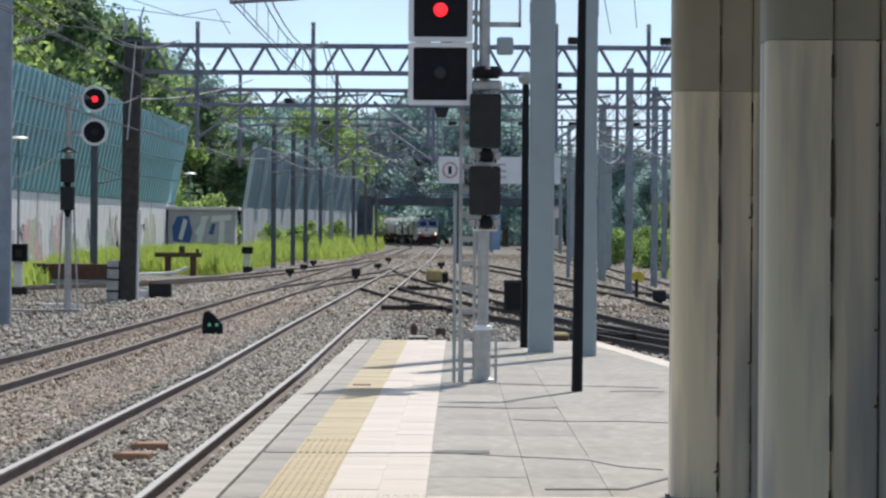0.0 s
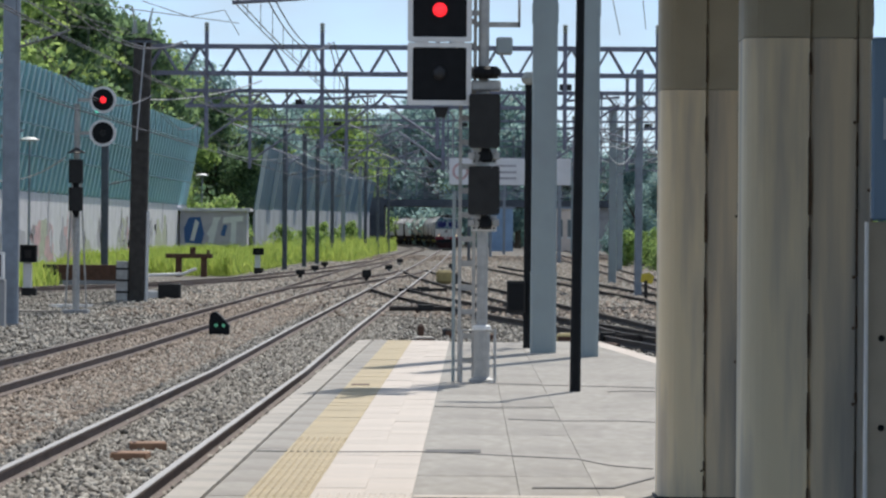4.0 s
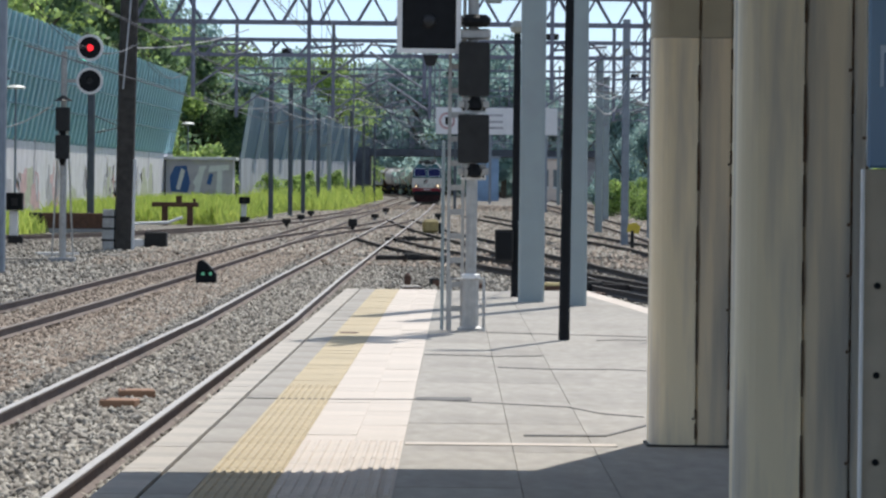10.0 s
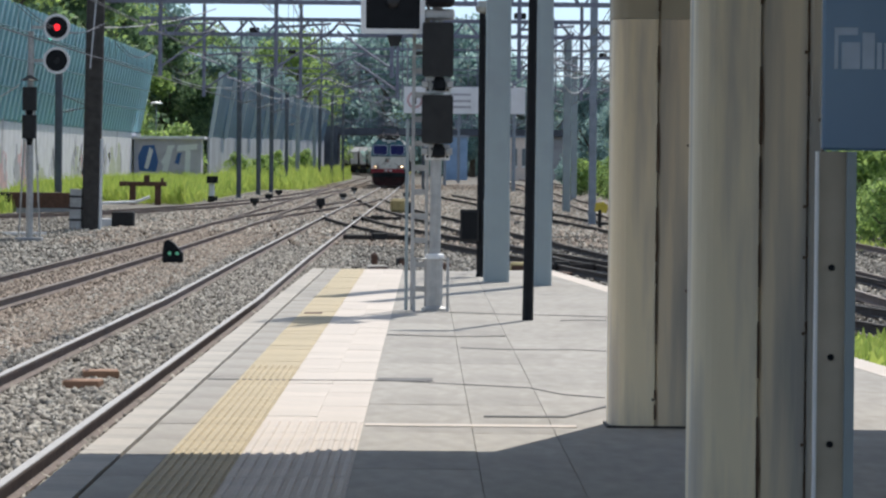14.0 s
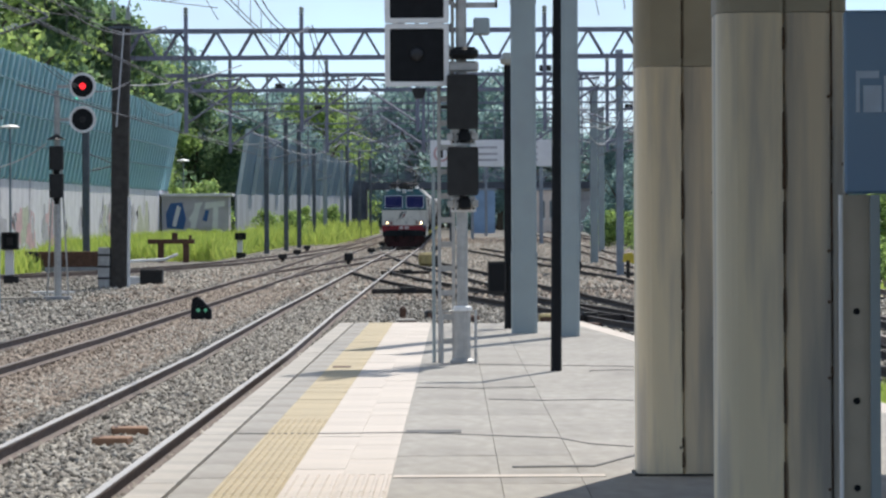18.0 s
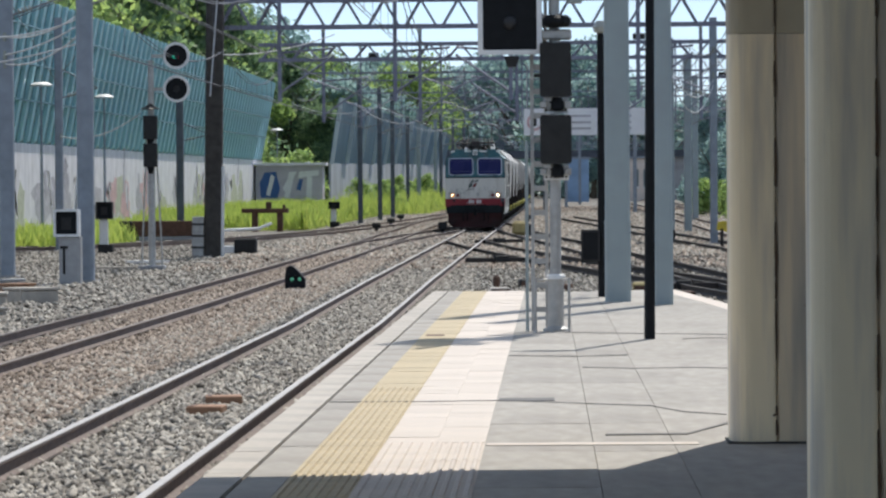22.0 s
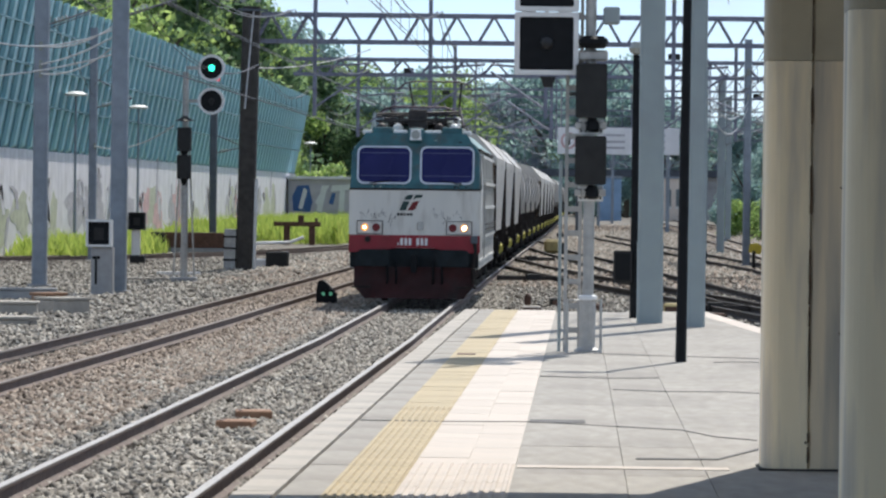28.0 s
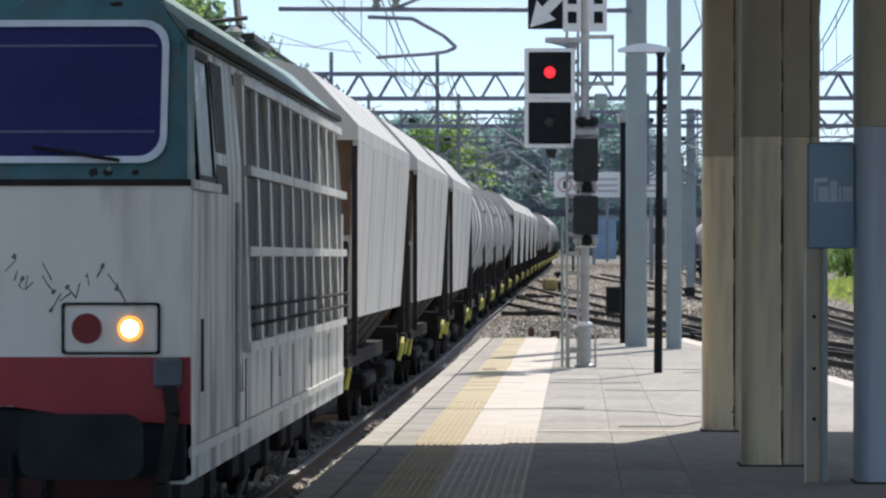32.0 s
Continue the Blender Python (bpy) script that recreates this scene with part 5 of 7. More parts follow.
# ---- noise barrier ----
def barrier(y0, y1, x, label, top, z0, lean_x):
    ym = (y0 + y1) / 2
    b = thing("noise_barrier", x, ym, rail_z(ym) - 0.22, label, "noise barrier", "noise barriers", "structure")
    n = int((y1 - y0) / 5)
    st = (y1 - y0) / n
    wall = mesh_of(box(bm_new(), -0.2, 0.0, 0.02, st - 0.02, -0.6, z0), "wall_panel", M["wall_concrete"])
    bm = bm_new()
    prism(bm, [(-0.16, z0), (-0.08, z0), (-0.08 + lean_x, top), (-0.16 + lean_x, top)], "y", 0.01, st - 0.01)
    glaz = mesh_of(bm, "glazed_panel", M["barrier"])
    bm = bm_new()
    prism(bm, [(-0.08, z0), (0.10, z0 + 0.12), (0.10 + lean_x, top + 0.05), (-0.08 + lean_x, top + 0.05)], "y", -0.4, 0.4)
    rib = mesh_of(bm, "rib", M["barrier_rib"])
    rail = mesh_of(box(bm_new(), 0.0, 0.10, 0.0, st, -0.035, 0.035), "cross_rail", M["barrier"])
    for i in range(n):
        ya = y0 + st * i - ym
        piece("wall_panel", wall, b, pose(0, ya, (ya) * 0.0045))
        piece("glazed_panel", glaz, b, pose(0, ya, (ya) * 0.0045))
        for k in range(2):
            piece("rib", rib, b, pose(0, ya + st * k / 2, ya * 0.0045))
        for k in (0.3, 0.55, 0.8):
            piece("cross_rail", rail, b, pose(lean_x * k, ya, ya * 0.0045 + z0 + (top - z0) * k))
    return b


def finned_barrier(a, b, label, n):
    """A farther barrier along a slanted line, of leaning panels between broad pale fins."""
    (xa, ya, za, ta), (xb, yb, zb, tb) = a, b
    turn = math.degrees(math.atan2(xa - xb, yb - ya))
    o = thing("noise_barrier", xa, ya, rail_z(ya) - 0.22, label, "noise barrier", "noise barriers", "structure", turn)
    st = math.hypot(xb - xa, yb - ya) / n
    wall = mesh_of(box(bm_new(), -0.2, 0.0, 0.02, st - 0.02, -0.4, 1.0), "wall_panel", M["far_wall"])
    glaz = mesh_of(prism(bm_new(), [(-0.16, 0.0), (-0.08, 0.0), (0.82, 1.0), (0.74, 1.0)], "y", 0.01, st - 0.01), "glazed_panel", M["barrier_far"])
    fin = mesh_of(prism(bm_new(), [(-0.08, 0.0), (0.26, 0.0), (1.2, 1.0), (0.82, 1.0)], "y", -0.12, 0.12), "fin", M["fin"])
    for i in range(n):
        u = (i + 0.5) / n
        y, base = i * st, 0.0045 * st * i
        hw = (za + (zb - za) * u) - (rail_z(ya) - 0.22) - base
        hg = (ta + (tb - ta) * u) - (za + (zb - za) * u)
        piece("wall_panel", wall, o, pose(0, y, base) @ Matrix.Diagonal((1, 1, hw, 1)))
        piece("glazed_panel", glaz, o, pose(0, y, base + hw) @ Matrix.Diagonal((1, 1, hg, 1)))
        piece("fin", fin, o, pose(0, y, base + hw - 0.1) @ Matrix.Diagonal((1, 1, hg + 0.2, 1)))
    return o


barrier(112, 330, -22.8, "tall leaning blue-green ribbed noise barrier on a marked concrete wall", 10.55, 4.43, 1.18)
finned_barrier((-18.9, 360, 4.85, 10.5), (-13.4, 540, 6.3, 10.2), "farther dull blue noise barrier with broad pale fins on a concrete wall", 11)
rgf = random.Random(8)
for i in range(26):
    # each patch: an uneven filled blot with two or three loose strokes over it
    y = rgf.uniform(150, 310)
    w, h = rgf.uniform(3.0, 8.0), rgf.uniform(1.6, 3.0)
    z = rail_z(y) + rgf.uniform(0.9, 1.9)
    ph = rgf.uniform(0, 6.28)
    blot = []
    for k in range(18):
        a = 2 * math.pi * k / 18
        r = 0.5 * (1 + 0.22 * math.sin(3 * a + ph) + 0.14 * math.sin(7 * a + 2 * ph))
        blot.append((y + w * r * math.cos(a), z + h * r * math.sin(a)))
    tone = rgf.choice(("graffiti_red", "graffiti_dark", "graffiti_green", "graffiti_green"))
    g = part("wall_graffiti", prism(bm_new(), blot, "x", -22.799, -22.796 + i * 0.0003), M[tone], None)
    tagged(g, "faded spray-paint patch on the concrete wall", "graffiti", "wall graffiti")
    for k in range(2):
        ya, za = y + rgf.uniform(-0.6, 0.6) * w, z + rgf.uniform(-0.6, 0.3) * h
        yb_, zb_ = ya + rgf.uniform(-0.3, 0.3) * w, za + rgf.uniform(0.3, 0.8) * h
        yc, zc = yb_ + rgf.uniform(-0.3, 0.3) * w, zb_ + rgf.uniform(-0.5, 0.3) * h
        part("stroke", prism(bm_new(), [(ya, za), (yb_, zb_), (yc, zc), (yc + 0.7, zc + 0.05), (yb_ + 0.8, zb_ + 0.12), (ya + 0.7, za)], "x", -22.785, -22.781 + k * 0.0008), M["wall_concrete" if k == 0 else "graffiti_dark"], g)
lowwall = part("boundary_wall", box(bm_new(), -20.6, -20.3, 331, 353, 0.3, 5.2), M["wall_concrete"], None)
tagged(lowwall, "grey concrete boundary wall between noise barriers", "wall", kind="structure")
for y in (177.7, 203.0, 333.0):
    s = thing("path_lamp", -21.8, y, rail_z(y) - 0.22, "slim lamp post with a flat white head", "street lamp", "lamps along the noise barrier")
    part("pole", rod(bm_new(), (0, 0, 0), (0, 0, 6.9), 0.07, 0.045, seg=8), M["post_steel"], s)
    part("head", lathe(bm_new(), [(0.02, 7.05), (0.3, 7.02), (0.52, 6.92), (0.5, 6.86), (0.1, 6.84)], seg=14), M["white_paint"], s, "flat white lamp head")


def hut():
    y = 320
    h = thing("trackside_hut", -19.95, y, rail_z(y) - 0.22, "small flat-roofed grey hut with blue and white graffiti", "hut")
    part("wall", box(bm_new(), -2.7, 2.5, 0, 3, 0, 3.95), M["hut_wall"], h)
    part("roof", box(bm_new(), -3.3, 2.8, -0.4, 3.3, 3.95, 4.18, 0.03), M["wall_concrete"], h, "pale flat roof slab")
    wg = [(-2.3, 1.5), (-1.0, 1.4), (-0.8, 2.2), (-1.1, 3.5), (-2.0, 3.45), (-2.4, 2.6)]
    part("graffiti", prism(bm_new(), wg, "y", -0.012, -0.004), M["graffiti_blue"], h, "blue letter-like graffiti")
    strokes = ([(-1.9, 1.7), (-1.6, 1.6), (-1.2, 3.1), (-1.5, 3.3)], [(-0.5, 1.5), (-0.1, 1.4), (0.35, 3.4), (-0.1, 3.5)], [(0.1, 3.5), (0.5, 3.5), (-0.4, 1.9), (-0.6, 2.2)],
               [(0.6, 3.0), (2.2, 3.2), (2.2, 3.6), (0.7, 3.5)], [(1.2, 1.3), (1.65, 1.3), (1.7, 3.1), (1.3, 3.1)])
    for k, poly in enumerate(strokes):
        part("graffiti", prism(bm_new(), poly, "y", -0.02 - k * 0.003, -0.004), M["white_paint"], h, "white graffiti stroke")
    part("graffiti", prism(bm_new(), [(0.45, 2.1), (0.8, 2.0), (1.0, 2.9), (0.7, 2.9)], "y", -0.02, -0.013), M["graffiti_blue"], h)
    return h


hut()


# ---- road bridge ----
def bridge():
    y = 548
    o = rail_z(y) - 0.22
    b = thing("road_bridge", 0, y, o, "grey road bridge across the tracks with a dark abutment and thin railings", "bridge", kind="structure")
    part("deck", box(bm_new(), -16, 60, 0, 11, 5.75, 6.7), M["bridge_stone"], b)
    for z in (7.05, 7.45, 7.8):
        part("parapet_rail", box(bm_new(), -16, 60, -0.08, 0.0, z - 0.05, z + 0.05), M["gantry"], b)
    for i in range(39):
        part("parapet_post", box(bm_new(), -16 + 2 * i - 0.06, -16 + 2 * i + 0.06, -0.08, 0.02, 6.7, 7.85), M["gantry"], b)
    part("abutment", box(bm_new(), -60, -11.7, -0.6, 14, 0, 6.9), M["bridge_stone"], b)
    part("abutment", box(bm_new(), 15, 60, 1, 11, 0, 5.75), M["concrete"], b)
    for x in (3.0, 9.0):
        part("pier", box(bm_new(), x - 0.6, x + 0.6, 1, 10, 0, 5.75), M["concrete"], b)
    return b


bridge()


def far_building(x0, x1, y, h, mat, label, bays):
    o = rail_z(y) - 0.22
    b = thing("far_building", (x0 + x1) / 2, y, o, label, "building", "low buildings beyond the sidings")
    w = (x1 - x0) / 2
    wall = part("wall", box(bm_new(), -w, w, 0, 8, 0, h), M[mat], b)
    part("roof", box(bm_new(), -w - 0.2, w + 0.2, -0.25, 8.2, h, h + 0.25), M["post_steel"], b)
    for i in range(bays):
        x = -w + 2 * w * (i + 0.5) / bays
        f = part("window", box(bm_new(), x - w / bays * 0.5, x + w / bays * 0.5, -0.05, 0.02, h * 0.35, h * 0.75), M["side_glass"], wall)
        part("sill", box(bm_new(), x - w / bays * 0.6, x + w / bays * 0.6, -0.15, 0.02, h * 0.30, h * 0.345), M["white_paint"], f)
    return b


far_building(2.2, 5.2, 520, 5.4, "far_blue", "low blue-clad shed beyond the sidings", 0)
far_building(9.3, 13.0, 520, 5.4, "far_pale", "pale peach rendered building beyond the sidings", 3)


# ---- white boards hung from a gantry ----
def hanging_board(x0, x1, label, ringed):
    y, z0, z1 = 204.4, 4.72, 6.04
    b = thing("hanging_board", x0, y, z0, label, "sign board", "boards hung from the gantry")
    w, h = x1 - x0, z1 - z0
    part("panel", box(bm_new(), 0, w, 0, 0.05, 0, h, 0.01), M["white_board"], b)
    for x in (0.15, w - 0.15):
        part("hanger", rod(bm_new(), (x, 0.03, h - 0.02), (x, 0.3, 7.95 - z0), 0.025, seg=6), M["galvanised"], b)
    if ringed:
        circ = [(math.cos(2 * math.pi * i / 20), math.sin(2 * math.pi * i / 20)) for i in range(20)]
        part("ring_mark", ring(bm_new(), [(0.55 + 0.40 * a, h / 2 + 0.42 * c) for a, c in circ], [(0.55 + 0.29 * a, h / 2 + 0.31 * c) for a, c in circ], "y", -0.008, 0.001), M["graffiti_red"], b, "dull red ring")
        part("bar_mark", box(bm_new(), 0.47, 0.63, -0.008, 0.001, h / 2 - 0.2, h / 2 + 0.2), M["dark_box"], b)
    else:
        for x in (0.3, 2.3):
            for z in (0.28, 0.58, 0.9):
                part("bar_mark", box(bm_new(), x, x + 1.05, -0.008, 0.001, z, z + 0.1), M["graffiti_dark"], b)


hanging_board(-1.12, 0.12, "white board with a dull red ring under the gantry", True)
hanging_board(0.85, 4.9, "long white board with grey bars under the gantry", False)


# ---- trees and grass ----
def quads(name, p, u, w, mat):
    """Many small flat leaves in one mesh: centres p and half axes u, w."""
    k = len(p)
    v = np.stack([p - u, p + w, p + u, p - w], 1).reshape(-1, 3)
    me = bpy.data.meshes.new(name)
    me.vertices.add(k * 4), me.loops.add(k * 4), me.polygons.add(k)
    me.vertices.foreach_set("co", v.reshape(-1))
    me.loops.foreach_set("vertex_index", np.arange(k * 4))
    me.polygons.foreach_set("loop_start", np.arange(k) * 4)
    me.polygons.foreach_set("loop_total", np.full(k, 4))
    me.update()
    me.materials.append(mat)
    return me


def crown_mesh(mat, seed, radius, height, base, leaves, leaf):
    rng = np.random.default_rng(seed)
    lobes = 26
    c = np.stack([rng.normal(0, radius * 0.45, lobes), rng.normal(0, radius * 0.45, lobes), base + (height - base) * rng.uniform(0.08, 0.92, lobes)], -1)
    squeeze = 1.15 - 0.75 * (c[:, 2] - base) / (height - base)
    c[:, 0] *= squeeze
    c[:, 1] *= squeeze
    r = radius * rng.uniform(0.2, 0.46, lobes)
    k = rng.integers(0, lobes, leaves)
    d = rng.normal(0, 1, (leaves, 3))
    d /= np.linalg.norm(d, axis=1)[:, None]
    p = c[k] + d * (r[k] * rng.uniform(0.45, 1.12, leaves))[:, None]
    p[:, 2] = np.maximum(p[:, 2], 0.1)
    u = rng.normal(0, 1, (leaves, 3))
    w = np.cross(u, d + rng.normal(0, 0.5, (leaves, 3)))
    u = u / np.linalg.norm(u, axis=1)[:, None] * leaf * rng.uniform(0.4, 1.2, leaves)[:, None]
    w = w / np.linalg.norm(w, axis=1)[:, None] * leaf * 0.6 * rng.uniform(0.5, 1.2, leaves)[:, None]
    return quads("crown", p, u, w, mat)


def tree(mat, seed, radius, height, base, leaves, leaf, label):
    t = thing("tree", 0, 0, 0, label, "tree", "trees behind the railway")
    bm = bm_new()
    rod(bm, (0, 0, -0.6), (0.1, 0.1, height * 0.55), radius * 0.07, radius * 0.035, 8)
    rng = random.Random(seed)
    for i in range(7):
        a = rng.uniform(0, 6.28)
        z = height * rng.uniform(0.2, 0.5)
        rod(bm, (0.05, 0.05, z), (math.cos(a) * radius * 0.6, math.sin(a) * radius * 0.6, z + height * 0.25), radius * 0.03, radius * 0.012, 6)
    part("trunk", bm, M["bark"], t)
    cr = new("crown", crown_mesh(mat, seed, radius, height, base, leaves, leaf))
    cr.parent = t
    return t


KINDS = [tree(M["leaf"], 11, 4.5, 13, 1.0, 10500, 0.21, "tall broad-leaved tree with bright green crown"),
         tree(M["leaf_dark"], 12, 4.2, 12, 0.8, 10500, 0.21, "dark green broad-leaved tree"),
         tree(M["leaf"], 13, 3.4, 9, 0.5, 11000, 0.18, "medium green broad-leaved tree"),
         tree(M["leaf_hazed"], 14, 5.5, 14, 0.3, 9000, 0.30, "large tree in the distant wood, its green paled and blued for haze"),
         tree(M["leaf"], 15, 1.5, 2.6, 0.1, 3000, 0.12, "rounded bright green bush")]
placed = set()


def plant(k, x, y, s=1.0, rz=0.0, dz=0.0):
    m = pose(x, y, rail_z(y) - 0.25 + dz, 0, 0, rz) @ Matrix.Scale(s, 4)
    if k not in placed:
        placed.add(k)
        KINDS[k].matrix_basis = m
    else:
        t = copy_thing(KINDS[k], Matrix())
        t.matrix_basis = m


rt = random.Random(5)
for k, x, y, s in ((0, -29, 215, 1.45), (1, -28.5, 228, 1.55), (0, -27, 240, 1.45), (1, -26, 250, 1.55), (0, -25.8, 262, 1.25), (1, -25.2, 290, 1.45), (0, -24.7, 300, 1.3), (1, -25, 325, 1.25),
                   (0, -25.5, 345, 1.2), (1, -22.3, 352, 1.2), (0, -22, 375, 1.15), (1, -22, 395, 1.2), (1, -21.5, 420, 1.15), (0, -21, 440, 1.1), (1, -20.5, 460, 1.15), (0, -27.5, 190, 1.3), (1, -28.5, 175, 1.3),
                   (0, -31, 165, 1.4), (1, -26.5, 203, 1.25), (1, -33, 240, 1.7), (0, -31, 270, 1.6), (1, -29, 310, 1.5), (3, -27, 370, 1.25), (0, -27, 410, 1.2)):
    plant(k, x * 1.3, y * 1.3, s * 1.3, rt.uniform(0, 360))
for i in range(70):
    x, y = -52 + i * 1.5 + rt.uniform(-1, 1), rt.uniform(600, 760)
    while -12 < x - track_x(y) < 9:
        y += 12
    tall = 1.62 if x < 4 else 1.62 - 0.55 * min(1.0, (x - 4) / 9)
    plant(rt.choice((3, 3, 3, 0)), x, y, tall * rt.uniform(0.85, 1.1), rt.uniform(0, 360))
for i in range(24):
    y = rt.uniform(450, 540)
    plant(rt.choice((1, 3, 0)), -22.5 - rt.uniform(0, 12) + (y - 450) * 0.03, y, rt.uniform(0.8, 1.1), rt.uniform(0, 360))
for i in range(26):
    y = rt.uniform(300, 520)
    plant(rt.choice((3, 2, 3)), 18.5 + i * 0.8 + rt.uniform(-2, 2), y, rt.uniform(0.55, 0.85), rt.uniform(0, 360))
for x, y, s in ((-20.3, 328, 1.9), (14.5, 265, 1.2), (12.9, 270, 1.0), (16.0, 262, 1.2), (17.5, 255, 1.1), (-12.9, 335, 1.0), (-16.8, 372, 1.1), (-15.9, 392, 0.9), (-15.4, 418, 1.2), (-14.6, 446, 1.0), (-14.2, 470, 1.3), (-13.9, 498, 1.1), (11.4, 300, 1.0), (12.6, 302, 0.95), (13.8, 299, 1.05), (15.0, 301, 1.0), (15, 140, 0.7), (13.5, 120, 0.8), (16, 150, 1.4), (18.5, 165, 1.6), (20, 150, 1.5)):
    plant(4, x, y, s, rt.uniform(0, 360))
plant(1, 26, 190, 0.8, 20), plant(1, 24, 210, 0.8, 70), plant(1, 22, 185, 0.8, 120), plant(0, 23, 170, 0.75, 50)


def grass(x0, x1, y0, y1, count, tall, seed, label):
    rng = np.random.default_rng(seed)
    x, y = rng.uniform(x0, x1, count), rng.uniform(y0, y1, count)
    bump_ = 0.55 + 0.45 * np.sin(x * 1.3 + y * 0.21) * np.sin(y * 0.33)
    keep = rng.uniform(0, 1, count) < bump_ + 0.25
    x, y, bump_ = x[keep], y[keep], bump_[keep]
    k = len(x)
    h = tall * rng.uniform(0.35, 1.0, k) * (0.55 + 0.6 * bump_)
    z = -0.53 + 0.0045 * np.maximum(0, y - 70) - 0.23
    p = np.stack([x, y, z + h * 0.5], -1)
    u = np.stack([rng.normal(0, 0.16, k) * h, rng.normal(0, 0.16, k) * h, h * 0.5], -1)
    a = rng.uniform(0, 3.14, k)
    w = np.stack([np.cos(a), np.sin(a), np.zeros(k)], -1) * (0.03 + 0.04 * rng.uniform(0, 1, k))[:, None]
    return tagged(new("grass", quads("grass", p, u, w, M["grass"])), label, "grass", kind="stuff")


grass(-22.3, -13, 223, 322, 42000, 1.5, 21, "tall bright yellow-green grass below the wall")
grass(-22.4, -18.2, 160, 222, 12000, 1.1, 22, "patches of bright grass at the foot of the wall")
grass(-17.0, -9.4, 322, 520, 22000, 1.9, 23, "tall yellow-green weeds along the far sidings")
grass(4.6, 7.2, 33, 58, 2500, 0.32, 24, "short bright grass beside the platform")
grass(11, 20, 120, 240, 5000, 0.6, 25, "weeds among the far sidings")


# ---- small litter of metal and stone beyond the platform end ----
def litter(x, y, w, l, h, mat, label, rz=0.0):
    t = thing("scrap_piece", x, y, rail_z(y) - 0.19, label, "scrap", "scrap on the ballast", rz=rz)
    part("slab", box(bm_new(), -w / 2, w / 2, -l / 2, l / 2, 0.0, h, h * 0.2), M[mat], t)
    part("edge", box(bm_new(), -w / 2 + 0.02, w / 2 - 0.02, -l / 2 - 0.015, -l / 2, 0.01, h * 0.7), M["rust"], t)


litter(-1.06, 94.9, 0.46, 0.9, 0.12, "kerb", "pale flat stone slab lying on the ballast", 3)
litter(-1.2, 100.0, 0.16, 0.3, 0.3, "rust", "rusty stub of steel standing in the ballast")
litter(-0.55, 99.0, 0.2, 0.4, 0.22, "dark_box", "dark steel block in the ballast", 10)
litter(2.18, 93.9, 0.42, 0.8, 0.25, "ochre", "olive-yellow box beside the diverging track")
litter(3.35, 92.2, 0.5, 0.9, 0.08, "rust", "rust-red plate lying between the rails", 12)
litter(0.4, 97.0, 0.3, 0.6, 0.14, "rust", "small rusty plate on the ballast", 20)


# ---- the train ----
def lean(bm, z0, k):
    for v in bm.verts:
        v.co.y += max(0.0, v.co.z - z0) * k
    return bm


def wheelset(parent, y, r, dark="under"):
    bm = bm_new()
    for s in (-1, 1):
        rod(bm, (s * 0.68, y, r), (s * 0.82, y, r), r, r, 20)
        rod(bm, (s * 0.82, y, r), (s * 0.86, y, r), r * 0.55, r * 0.4, 14)
    rod(bm, (-0.7, y, r), (0.7, y, r), 0.09, seg=8)
    return part("wheelset", bm, M[dark], parent)


